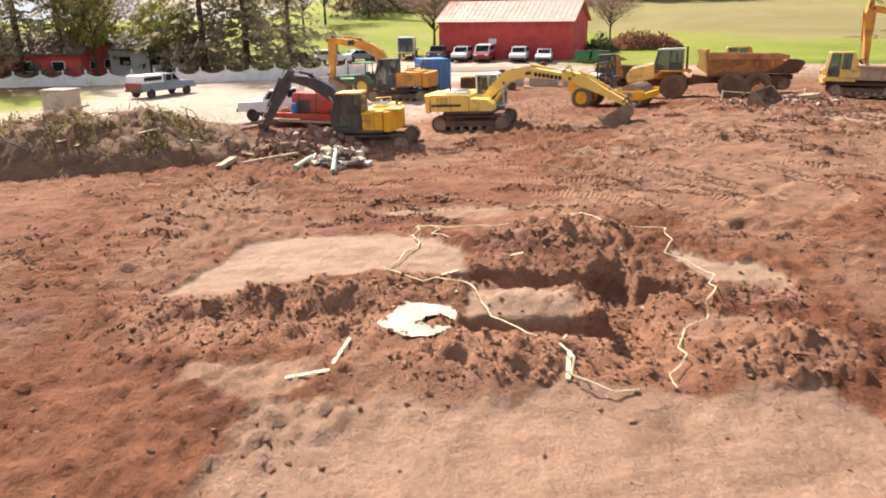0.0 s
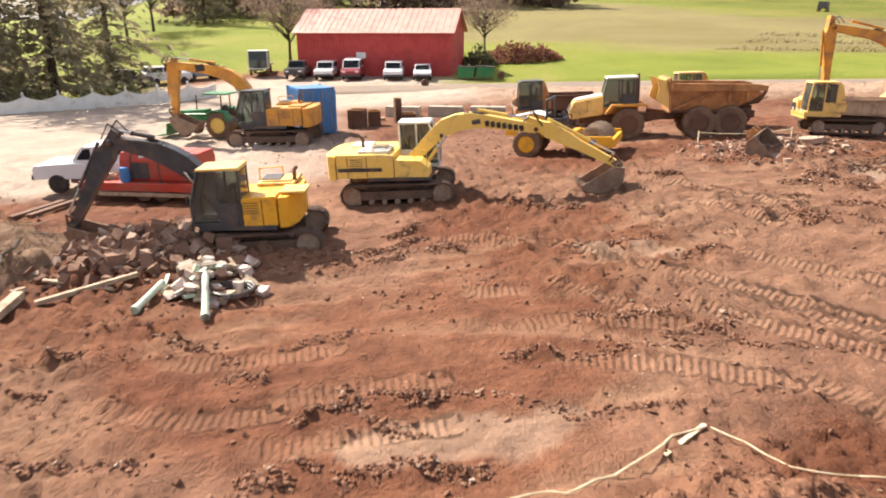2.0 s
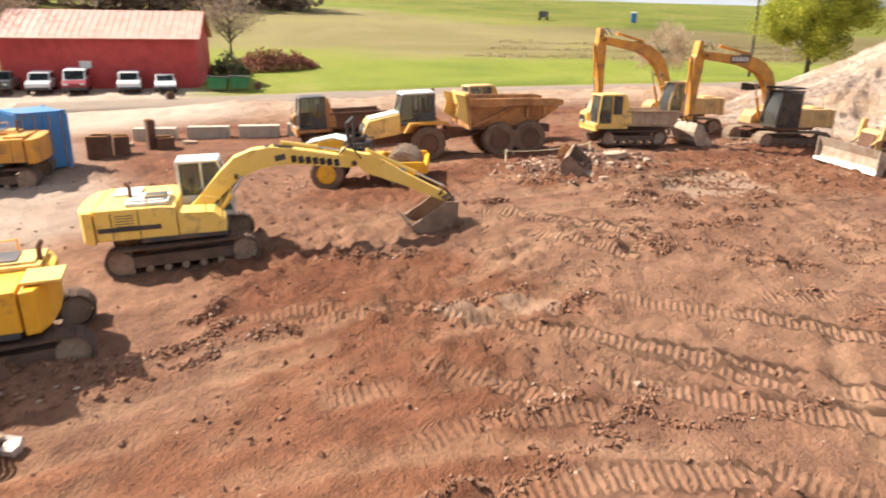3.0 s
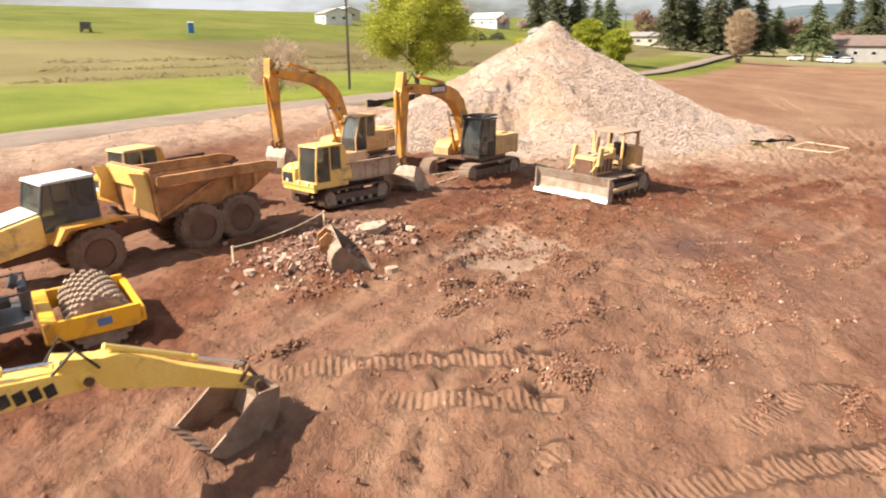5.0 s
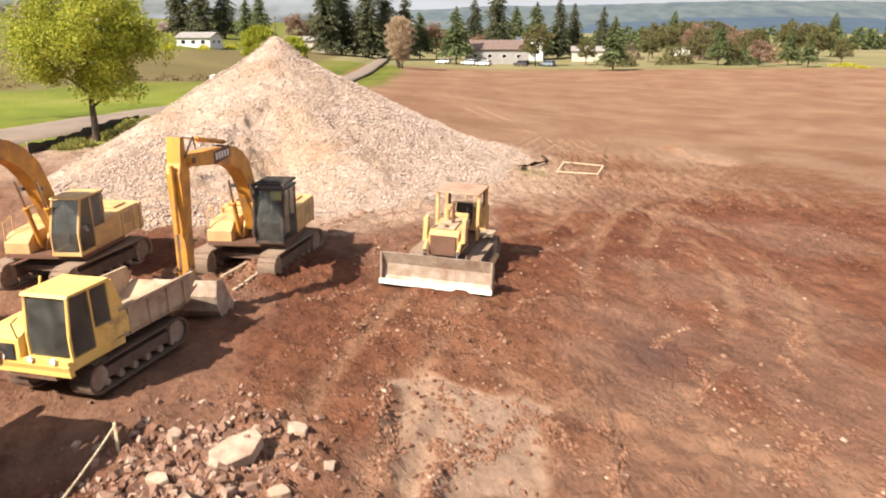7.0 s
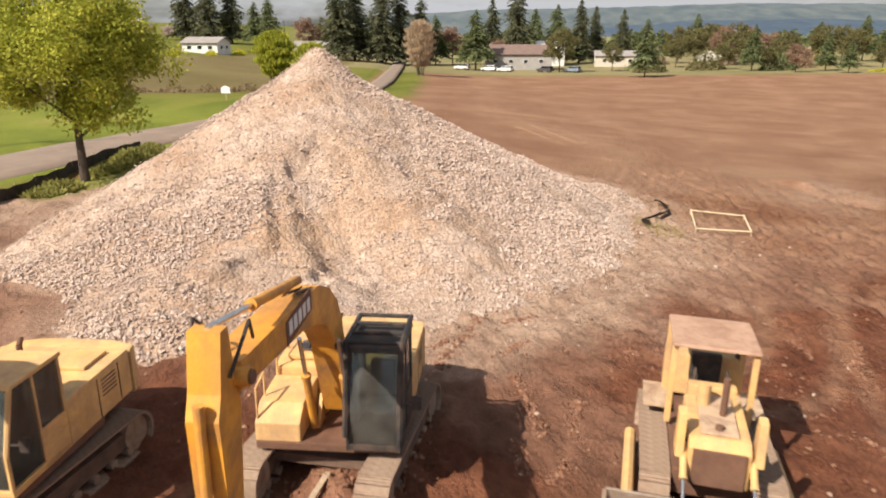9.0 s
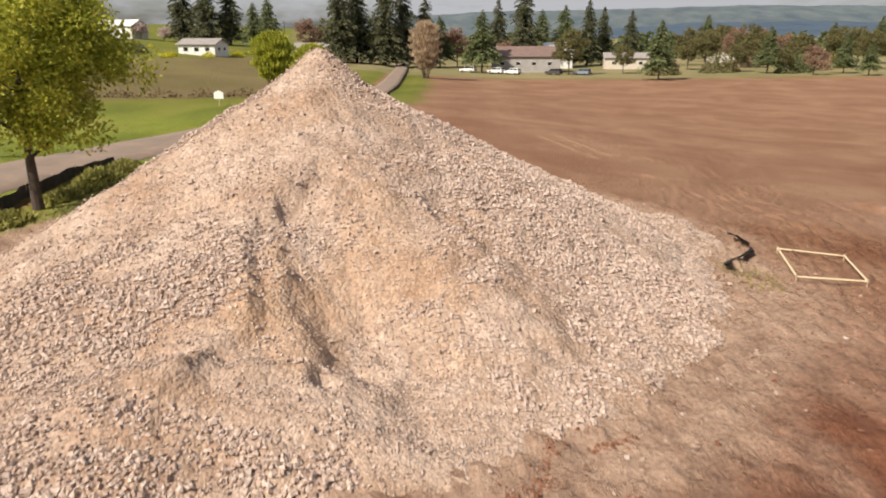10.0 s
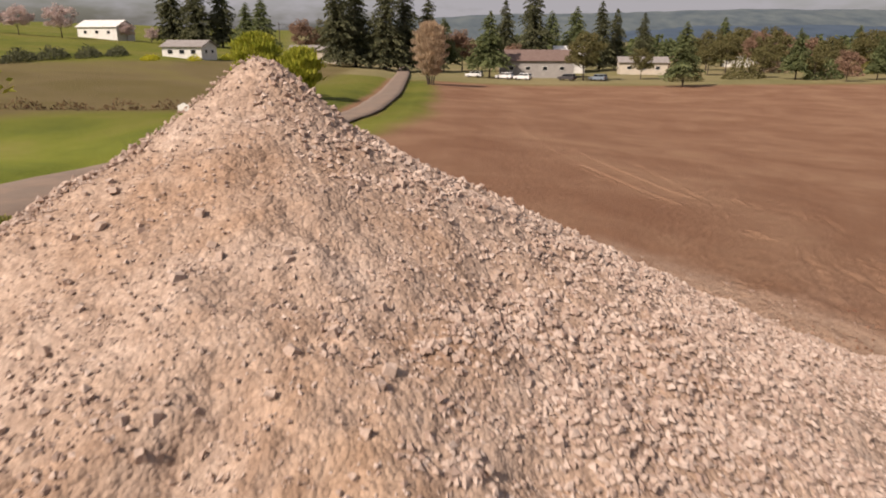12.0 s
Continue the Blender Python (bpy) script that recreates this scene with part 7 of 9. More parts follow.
def silt_fence(pts):
    ob = thing("silt_fence", Matrix(), "low black fabric silt fence on stakes", "silt fence")
    v = []
    line = []
    for (x0, y0), (x1, y1) in zip(pts[:-1], pts[1:]):
        n = int(math.hypot(x1 - x0, y1 - y0) / 0.6)
        line += [(x0 + (x1 - x0) * k / n, y0 + (y1 - y0) * k / n) for k in range(n)]
    for k, (x, y) in enumerate(line):
        z = ground_at(x, y)
        dy = 0.06 * math.sin(k * 0.9)
        v += [(x, y + dy, z - 0.05), (x, y + dy * 1.6 + 0.02, z + 0.62 + 0.05 * math.sin(k * 1.7))]
        if k % 4 == 0:
            part("stake", fresh(None, lambda b: box(b, (x, y + dy + 0.05, z + 0.35), (0.05, 0.04, 0.8))), "wood", ob)
    n = len(line)
    faces = [(2 * k, 2 * k + 2, 2 * k + 3, 2 * k + 1) for k in range(n - 1)]
    b = bmesh.new()
    vs = [b.verts.new(p) for p in v]
    fs = [b.faces.new([vs[i] for i in f]) for f in faces]
    bmesh.ops.solidify(b, geom=fs, thickness=0.02)
    part("fabric", b, "black", ob)
    return ob


silt_fence([(57.5, 50.2), (60.5, 49.9), (64.2, 49.6), (68.0, 49.3), (71.6, 48.6), (77.0, 47.2)])

# ---- road vehicles ----


def car(m, kind, paint, label, group="", lower=None):
    """A parked car, van or pickup facing +x, on four wheels, with panes, lamps and bumpers."""
    L, W = {"sedan": (4.5, 1.75), "suv": (4.6, 1.85), "van": (5.0, 1.9), "pickup": (5.5, 1.9)}[kind]
    h = L / 2
    shapes = {
        "sedan": ([(-h, 0.35), (h, 0.35), (h, 0.68), (h - 0.2, 0.8), (h - 1.2, 0.92), (-h + 0.8, 0.95), (-h, 0.9)], [(-h + 0.55, 0.93), (h - 1.25, 0.9), (h - 2.0, 1.4), (-h + 1.3, 1.42)]),
        "suv": ([(-h, 0.4), (h, 0.4), (h, 0.85), (h - 0.15, 0.98), (h - 1.2, 1.05), (-h, 1.08)], [(-h + 0.05, 1.06), (h - 1.15, 1.03), (h - 1.8, 1.68), (-h + 0.3, 1.72)]),
        "van": ([(-h, 0.4), (h, 0.4), (h, 0.9), (h - 0.5, 1.15), (-h, 1.2)], [(-h + 0.02, 1.18), (h - 0.55, 1.13), (h - 1.35, 1.95), (-h + 0.15, 2.0)]),
        "pickup": ([(-h, 0.55), (h, 0.55), (h, 0.95), (h - 0.1, 1.1), (h - 1.5, 1.18), (-h, 1.15)], [(-0.35, 1.16), (h - 1.45, 1.16), (h - 2.0, 1.8), (-0.2, 1.82)]),
    }
    body, top = shapes[kind]
    ob = thing("pickup_truck" if kind == "pickup" else "van" if kind == "van" else "car", m, label, "car" if kind in ("sedan", "suv") else kind, group)
    part("body", fresh(None, lambda b: prism(b, body, -W / 2, W / 2, "y", 0.06)), lower or paint, ob)
    w = W / 2 - 0.1
    cabin = part("cabin", fresh(None, lambda b: prism(b, top, -w, w, "y", 0.06)), paint, ob)
    zc = lambda t: top[0][1] + (top[2][1] - top[0][1]) * t
    lerp = lambda p, q, t: (p[0] + (q[0] - p[0]) * t, p[1] + (q[1] - p[1]) * t)
    a, b2, c, d = top
    side = [lerp(a, d, 0.2), lerp(b2, c, 0.2), lerp(b2, c, 0.85), lerp(a, d, 0.85)]
    mx = (side[0][0] + side[1][0]) / 2
    for s in (-1, 1):
        for q in (0, 1):
            x0, x1 = (side[0][0] + 0.12, mx - 0.06) if q == 0 else (mx + 0.06, side[1][0] - 0.12)
            u0, u1 = (side[3][0] + 0.1, mx - 0.06) if q == 0 else (mx + 0.06, side[2][0] - 0.08)
            part("side_window", fresh(None, lambda b: prism(b, [(x0, side[0][1]), (x1, side[1][1]), (u1, side[2][1]), (u0, side[3][1])], s * w - 0.004, s * w + 0.008)), "carglass", cabin)
    part("windscreen", fresh(None, lambda b: prism(b, [lerp(b2, c, 0.12), lerp(b2, c, 0.9), (lerp(b2, c, 0.9)[0] + 0.03, lerp(b2, c, 0.9)[1] + 0.02), (lerp(b2, c, 0.12)[0] + 0.03, lerp(b2, c, 0.12)[1] + 0.02)], -w + 0.1, w - 0.1)), "carglass", cabin)
    part("rear_window", fresh(None, lambda b: prism(b, [lerp(a, d, 0.3), lerp(a, d, 0.88), (lerp(a, d, 0.88)[0] - 0.03, lerp(a, d, 0.88)[1]), (lerp(a, d, 0.3)[0] - 0.03, lerp(a, d, 0.3)[1])], -w + 0.12, w - 0.12)), "carglass", cabin)
    r = 0.33 if kind != "pickup" else 0.38
    for x in (-h + 0.9, h - 0.9):
        for s in (-1, 1):
            bmw = bmesh.new()
            lathe(bmw, [(-0.11, r * 0.6), (-0.11, r * 0.92), (-0.08, r), (0.08, r), (0.11, r * 0.92), (0.11, r * 0.6)], (x, s * (W / 2 - 0.1), r), "y", 20)
            wh = part("wheel", bmw, "black", ob)
            part("rim", fresh(None, lambda b: lathe(b, [(-0.1, r * 0.58), (-0.06, r * 0.1), (0.06, r * 0.1), (0.1, r * 0.58)], (x, s * (W / 2 - 0.1), r), "y", 14)), "steel", wh)
    for s in (-1, 1):
        part("headlight", fresh(None, lambda b: box(b, (h - 0.02, s * (W / 2 - 0.3), body[2][1] - 0.06), (0.08, 0.36, 0.16), None, 0.02)), "white", ob)
        part("tail_light", fresh(None, lambda b: box(b, (-h + 0.01, s * (W / 2 - 0.16), body[0][1] + 0.4), (0.06, 0.2, 0.25), None, 0.02)), "red", ob)
    for x in (-h - 0.02, h + 0.02):
        part("bumper", fresh(None, lambda b: box(b, (x, 0, body[0][1] + 0.08), (0.14, W - 0.06, 0.2), None, 0.04)), "darkgrey", ob)
    return ob


M["carwhite"] = surface("white car paint", (0.72, 0.72, 0.72), (0.80, 0.80, 0.80), 1.0, 0.3)
M["cardark"] = surface("dark grey car paint", (0.05, 0.045, 0.05), (0.075, 0.07, 0.075), 1.0, 0.3)
M["carmaroon"] = surface("maroon car paint", (0.24, 0.03, 0.04), (0.30, 0.045, 0.05), 1.0, 0.3)
M["slate"] = surface("slate blue car paint", (0.16, 0.20, 0.25), (0.22, 0.26, 0.31), 1.0, 0.35)
ROWG = "cars parked along the barn"
for x, y, kind, paint, low, label in [
        (7.0, 89.0, "pickup", "cardark", None, "dark pickup truck parked nose out before the barn"),
        (9.7, 87.8, "suv", "carwhite", None, "white car parked nose out before the red barn"),
        (12.2, 86.2, "van", "carwhite", "carmaroon", "two tone white and maroon van parked before the barn"),
        (16.0, 84.2, "suv", "carwhite", None, "white estate car parked nose out before the barn"),
        (18.7, 83.0, "sedan", "carwhite", None, "white saloon car parked nose out before the barn")]:
    car(on_land(x, y, -108), kind, paint, label, ROWG, low)
car(on_land(-18.35, 61.0, 58), "pickup", "slate", "slate blue pickup truck on the gravel lot", "", None)
cp = thing("truck_canopy", on_land(-18.35, 61.0, 58), "white and maroon pickup bed canopy", "truck canopy")
part("shell", fresh(None, lambda b: prism(b, [(-2.7, 1.16), (-0.42, 1.17), (-0.42, 1.8), (-2.6, 1.78)], -0.86, 0.86, "y", 0.06)), "white", cp)
part("window", fresh(None, lambda b: [prism(b, [(-2.4, 1.35), (-0.65, 1.36), (-0.65, 1.66), (-2.35, 1.65)], s * 0.86 - 0.004, s * 0.86 + 0.008) for s in (-1, 1)]), "carglass", cp)
part("tail_panel", fresh(None, lambda b: box(b, (-2.78, 0, 0.95), (0.05, 1.7, 0.5), None, 0.01)), "carmaroon", cp)
car(on_land(-9.6, 88.5, 20), "suv", "cardark", "dark car parked on grass behind the fence", "cars behind the fence")
car(on_land(-6.0, 90.5, 25), "suv", "carwhite", "white car parked on grass behind the fence", "cars behind the fence")
car(on_land(-2.6, 92.5, 25), "sedan", "slate", "slate grey car parked on grass near the fence", "cars behind the fence")
for x, y, p in [(233.4, -11.7, "carwhite"), (226.6, -18.1, "carwhite"), (223.3, -22.0, "carwhite"), (220.8, -33.0, "cardark"), (218.3, -40.4, "slate")]:
    car(on_land(x, y, 20 + x % 40), "suv", p, "car parked outside the grey house beyond the field", "cars beyond the field")


def box_truck(m):
    ob = thing("box_truck", m, "white cab over truck with a short flat bed parked on gravel", "truck")
    part("chassis", fresh(None, lambda b: box(b, (0, 0, 0.7), (5.6, 0.9, 0.25))), "darkgrey", ob)
    cab(ob, Matrix(), 1.2, 2.9, -1.0, 1.0, 0.7, 2.6, "white", 0.2, 0.45)
    part("bed", fresh(None, lambda b: (box(b, (-1.0, 0, 1.0), (4.0, 2.1, 0.15), None, 0.02), box(b, (0.95, 0, 1.7), (0.1, 2.1, 1.4), None, 0.02))), "darkgrey", ob)
    for x in (2.0, -1.6):
        for s in (-1, 1):
            tyre(ob, (x, s * 0.85, 0.42), 0.42, 0.26, "white", 4)
    return ob


box_truck(on_land(3.6, 94.0, -100))


car(on_land(-6.2, 42.9, 165), "pickup", "carwhite", "white pickup truck parked at the lot's edge")


def flat_trailer(m):
    ob = thing("flat_trailer", m, "low red flat trailer with pale side boards", "trailer")
    part("deck", fresh(None, lambda b: box(b, (0, 0, 0.62), (4.6, 2.0, 0.12), None, 0.02)), "red", ob)
    for s in (-1, 1):
        part("side_rail", fresh(None, lambda b: box(b, (0, s * 1.02, 0.56), (4.6, 0.08, 0.3), None, 0.01)), "red", ob)
    part("side_board", fresh(None, lambda b: box(b, (-0.3, 1.1, 0.3), (3.6, 0.05, 0.14), None, 0.01)), "wood", ob)
    part("drawbar", fresh(None, lambda b: [rod(b, (2.3, y, 0.5), (3.3, 0, 0.45), 0.05, 6) for y in (-0.5, 0.5)]), "darkrust", ob)
    for x in (-0.9, -0.2):
        for s in (-1, 1):
            tyre(ob, (x, s * 0.85, 0.36), 0.36, 0.22, "darkrust", 8)
    return ob


at = on_land(-4.75, 40.95, 154)
flat_trailer(at)


def red_tank(m):
    ob = thing("tank", m, "red steel tank with rounded shoulders standing on the trailer", "tank")
    prof = [(-0.7, 0.02), (0.7, 0.02), (0.74, 0.3), (0.74, 0.8), (0.6, 1.08), (-0.6, 1.08), (-0.74, 0.8), (-0.74, 0.3)]
    part("tank_shell", fresh(None, lambda b: prism(b, prof, -1.55, 1.55, "x", 0.05)), "red", ob)
    part("recess", fresh(None, lambda b: box(b, (0.75, 0.74, 0.42), (0.7, 0.04, 0.6), None, 0.01)), "darkgrey", ob)
    part("manhole", fresh(None, lambda b: rod(b, (0.2, 0, 1.07), (0.2, 0, 1.2), 0.25, 14)), "red", ob)
    for x in (-1.1, 0.0, 1.1):
        part("band", fresh(None, lambda b: prism(b, [(y * 1.012, z * 1.006 if z > 0.1 else z) for y, z in prof], x - 0.04, x + 0.04, "x")), "darkrust", ob)
    return ob


red_tank(at @ pose(-0.75, -0.1, 0.685))
barrel = thing("barrel", at @ pose(0.55, 0.78, 0.685), "small blue plastic barrel on the red trailer", "barrel")
part("drum", fresh(None, lambda b: lathe(b, [(0, 0.16), (0.05, 0.18), (0.3, 0.19), (0.5, 0.18), (0.55, 0.16)], (0, 0, 0), "z", 16)), "blue", barrel)
for k, (x, y, z, turn) in enumerate([(1.2, 0.3, 0.74, 20), (1.4, -0.2, 0.76, -15), (1.7, 0.4, 0.74, 5), (1.3, 0.1, 0.86, 60)]):
    tb = thing("timber", at @ pose(x, y, z, 0, 4 * (k % 3), turn), "rough board lying on the red trailer", "timber", "boards on the trailer")
    part("board", fresh(None, lambda b: box(b, (0, 0, 0), (1.1, 0.2, 0.1), None, 0.01)), "wood", tb)


def farm_tractor(m):
    ob = thing("farm_tractor", m, "green farm tractor with a flat canopy", "tractor")
    part("hood", fresh(None, lambda b: prism(b, [(0.2, 0.8), (1.9, 0.75), (1.95, 1.3), (1.7, 1.45), (0.2, 1.55)], -0.35, 0.35, "y", 0.06)), "green", ob)
    part("gearbox", fresh(None, lambda b: box(b, (-0.5, 0, 0.85), (1.6, 0.5, 0.5), None, 0.05)), "darkgrey", ob)
    for s in (-1, 1):
        tyre(ob, (-0.8, s * 0.75, 0.75), 0.75, 0.4, "lemon", 18)
        tyre(ob, (1.4, s * 0.65, 0.42), 0.42, 0.24, "lemon", 12)
        part("fender", fresh(None, lambda b: prism(b, [(-1.5, 1.0), (-1.3, 1.5), (-0.8, 1.62), (-0.3, 1.5), (-0.1, 1.1), (-0.2, 1.1), (-0.4, 1.42), (-0.8, 1.55), (-1.25, 1.42), (-1.4, 1.0)], s * 0.5, s * 0.98)), "green", ob)
        part("canopy_post", fresh(None, lambda b: rod(b, (-0.9, s * 0.5, 1.2), (-0.9, s * 0.5, 2.4), 0.04, 6)), "darkgrey", ob)
    part("canopy", fresh(None, lambda b: box(b, (-0.6, 0, 2.43), (1.5, 1.4, 0.08), None, 0.03)), "green", ob)
    part("seat", fresh(None, lambda b: (box(b, (-0.6, 0, 1.3), (0.45, 0.5, 0.12), None, 0.04), box(b, (-0.85, 0, 1.55), (0.1, 0.5, 0.45), None, 0.04))), "black", ob)
    part("exhaust_pipe", fresh(None, lambda b: rod(b, (0.9, 0, 1.5), (0.9, 0, 2.3), 0.04, 8)), "black", ob)
    part("loader_arm", fresh(None, lambda b: [tube(b, [(-0.1, y, 1.3), (1.6, y, 1.25), (2.5, y, 0.5)], 0.06, 6) for y in (-0.5, 0.5)]), "green", ob)
    part("loader_bucket", fresh(None, lambda b: prism(b, [(2.4, 0.1), (3.1, 0.05), (3.1, 0.1), (2.5, 0.2), (2.45, 0.75), (2.38, 0.75)], -0.8, 0.8)), "green", ob)
    return ob


farm_tractor(on_land(-2.2, 54.6, 150))


def bin_on_wheels(m, mat):
    ob = thing("waste_bin", m, "green steel waste bin at the barn's corner", "waste bin", "bins by the barn")
    part("body", fresh(None, lambda b: prism(b, [(-0.75, 0.2), (0.75, 0.2), (0.9, 1.15), (-0.9, 1.25)], -0.6, 0.6, "y", 0.03)), mat, ob)
    part("lid", fresh(None, lambda b: prism(b, [(-0.95, 1.25), (0.95, 1.15), (0.95, 1.22), (-0.95, 1.33)], -0.64, 0.64)), "black", ob)
    return ob


bin_on_wheels(on_land(22.6, 80.6, -30), "green")
bin_on_wheels(on_land(24.3, 79.9, -20), "green")
for x, y in [(17.6, 78.6), (25.8, 79.4)]:
    t_ = thing("spare_tyre", on_land(x, y, 0), "old black tyre standing on gravel", "tyre")
    tyre(t_, (0, 0, 0.36), 0.38, 0.24, "darkrust", 8)

# ---- ropes, stakes, scrap and heaps on the site ----


def lie(x, y, lift=0.0):
    return Vector((x, y, ground_at(x, y) + lift))


def line_on_land(pts, step=0.3, wobble=0.05, lift=0.04, seed=1):
    out = []
    for (x0, y0), (x1, y1) in zip(pts[:-1], pts[1:]):
        n = max(2, int(math.hypot(x1 - x0, y1 - y0) / step))
        for k in range(n):
            t = k / n
            x, y = x0 + (x1 - x0) * t, y0 + (y1 - y0) * t
            w = wobble * (math.sin(x * 5.1 + y * 3.7 + seed) + 2.5 * float(value_noise(x + seed, y, 1.9, 3)))
            u = wobble * 3 * float(value_noise(x, y + seed, 1.6, 8))
            out.append((x + w, y + w * 0.4 + u))
    out.append(pts[-1])
    z = [ground_at(*p) for p in out]
    zs = [max(z[max(0, i - 2):i + 3]) for i in range(len(z))]
    return [Vector((p[0], p[1], zz + lift)) for p, zz in zip(out, zs)]


def rope(pts, label, mat="rope", r=0.019, name="rope", seed=1, wobble=0.09):
    ob = new(name)
    tagged(ob, label, "rope")
    part("strand", fresh(None, lambda b: tube(b, line_on_land(pts, 0.3, wobble, 0.03, seed), r, 6)), mat, ob)
    return ob


rope([(5.12, 20.8), (4.0, 20.4), (2.0, 19.9), (-0.13, 20.4)], "pale rope lying along the edge of the dig", seed=1)
rope([(-0.13, 20.4), (0.5, 19.6), (0.3, 19.2), (0.74, 18.9)], "short pale rope end curled on the soil", seed=2)
rope([(-0.13, 20.4), (-0.2, 18.6), (-1.06, 17.4), (-0.2, 16.3), (0.66, 15.64), (1.2, 14.2), (1.93, 12.77)], "pale rope slung across the open trench", seed=3)
rope([(2.4, 12.54), (2.25, 11.8), (2.18, 11.32), (2.77, 10.81), (3.37, 11.0)], "pale rope lying beside the open pit", seed=4, r=0.022)
rope([(4.0, 10.9), (4.1, 11.2), (4.7, 12.1), (4.9, 12.8), (5.6, 13.2), (6.3, 14.3), (6.8, 15.3), (6.3, 16.8), (6.8, 18.4), (5.6, 19.3), (5.1, 20.6)], "long pale rope round the dug ground", seed=5, r=0.015)
rope([(25.9, 26.8), (23.5, 27.4), (21.0, 28.4), (19.2, 29.0)], "thin dark hose trodden into the soil", "darkrust", 0.007, "hose_line", 6, 0.02)
rope([(25.3, 24.6), (24.2, 24.9), (23.0, 25.0)], "short dark strap lying on damp soil", "darkrust", 0.010, "hose_line", 7)


def stick(a, b, w=0.07, t=0.03, mat="lath", label="pale pine lath lying on the soil", lift=0.03, name="lath", category="lath", group=""):
    p, q = lie(*a, lift), lie(*b, lift)
    d = q - p
    ob = new(name)
    tagged(ob, label, category, group)
    m = Matrix.Translation((p + q) / 2) @ d.to_track_quat("X", "Z").to_matrix().to_4x4()
    part("board", fresh(m, lambda bm: box(bm, (0, 0, 0), (d.length, w, t), None, t * 0.15)), mat, ob)
    return ob


stick((-3.15, 12.32), (-2.3, 12.36), 0.08)
stick((-2.36, 12.3), (-1.93, 13.5), 0.07)
stick((0.5, 15.3), (0.85, 16.0), 0.06)
stick((0.3, 16.6), (0.75, 16.9), 0.06)
stick((2.2, 17.4), (2.5, 17.2), 0.09)
stick((2.15, 11.4), (2.35, 12.1), 0.09, 0.05)
stick((4.0, 20.3), (5.1, 20.75), 0.08)
stick((-7.7, 29.6), (-7.3, 30.9), 0.28, 0.2, "wood", "short squared timber lying on the soil", 0.1, "timber", "timber")
stick((-6.9, 30.5), (-4.6, 31.3), 0.14, 0.12, "wood", "long weathered pole lying on the soil", 0.08, "timber", "timber")
stick((-9.3, 39.4), (-7.9, 41.2), 0.25, 0.12, "darkrust", "dark plank lying at the lot's edge", 0.08, "plank", "plank", "planks at the lot's edge")
stick((-8.7, 39.2), (-7.3, 41.0), 0.25, 0.12, "darkrust", "dark plank lying at the lot's edge", 0.08, "plank", "plank", "planks at the lot's edge")
for a, b in [((18.9, 36.9), (19.6, 36.3)), ((18.2, 37.0), (19.1, 37.3)), ((18.6, 36.5), (18.9, 37.2)), ((31.5, 36.2), (33.4, 35.2)), ((32.2, 36.6), (34.0, 35.9))]:
    stick(a, b, 0.12, 0.05, "wood", "weathered board lying among the rubble", 0.05, "board", "board", "loose boards")

# the white dusting
lx, ly = np.meshgrid(np.linspace(-1, 1, 46), np.linspace(-1, 1, 46))
lr = np.hypot(lx, ly) + 0.22 * fbm(lx + 9, ly, 2.2, 3, 5)
lxw, lyw = -0.42 + lx * 1.08, 14.2 + ly * 1.05
lz = np.array([ground_at(a, b) for a, b in zip(lxw.ravel(), lyw.ravel())])
hump = 0.06 * np.clip(1 - lr, 0, 1).ravel() + 0.012
lz2 = lz.reshape(lx.shape)
for _ in range(14):
    pad = np.pad(lz2, 1, "edge")
    lz2 = (pad[:-2, 1:-1] + pad[2:, 1:-1] + pad[1:-1, :-2] + pad[1:-1, 2:] + lz2) / 5
lz = np.maximum(lz2.ravel() + 0.02, lz * 0.5 + lz2.ravel() * 0.5)
slope = np.hypot(*np.gradient(lz2)) / 0.05
keep = (lr < 0.86) & (slope < 1.8) & ~((np.hypot((lx - 0.22) * 0.8, ly + 0.12) + 0.45 * fbm(lx, ly, 3.0, 3, 8)) < 0.33)
lf = grid_faces(46, 46)
lf = lf[keep.ravel()[lf].all(1)]
lime = new("lime_patch", mesh_from("lime_patch", np.stack([lxw.ravel(), lyw.ravel(), lz + hump], 1), lf))
lime.data.materials.append(M["lime"])
tagged(lime, "patch of white lime spilled on the soil by the trench", "lime patch")


def stake_rope(pts, label):
    ob = new("stake_line")
    tagged(ob, label, "rope line")
    tops = []
    for x, y in pts:
        p = lie(x, y)
        part("stake", fresh(None, lambda b: box(b, p + Vector((0, 0, 0.22)), (0.05, 0.05, 0.7))), "lath", ob)
        tops.append(p + Vector((0, 0, 0.52)))
    for a, b2 in zip(tops[:-1], tops[1:]):
        line = [a + (b2 - a) * (k / 10) + Vector((0, 0, -0.14 * 4 * (k / 10) * (1 - k / 10))) for k in range(11)]
        part("strand", fresh(None, lambda b: tube(b, line, 0.018, 6)), "rope", ob)
    return ob


stake_rope([(18.2, 38.5), (22.5, 37.6)], "pale rope strung between lath stakes before the dump truck")


def lath_frame(pts):
    ob = new("lath_square")
    tagged(ob, "square frame of pale laths on short stakes", "lath frame")
    tops = []
    for x, y in pts:
        p = lie(x, y)
        part("stake", fresh(None, lambda b: box(b, p + Vector((0, 0, 0.1)), (0.05, 0.05, 0.4))), "wood", ob)
        tops.append(p + Vector((0, 0, 0.22)))
    for a, b2 in zip(tops, tops[1:] + tops[:1]):
        d = b2 - a
        m = Matrix.Translation((a + b2) / 2) @ d.to_track_quat("X", "Z").to_matrix().to_4x4()
        part("rail", fresh(m, lambda b: box(b, (0, 0, 0), (d.length, 0.06, 0.04))), "lath", ob)
    return ob


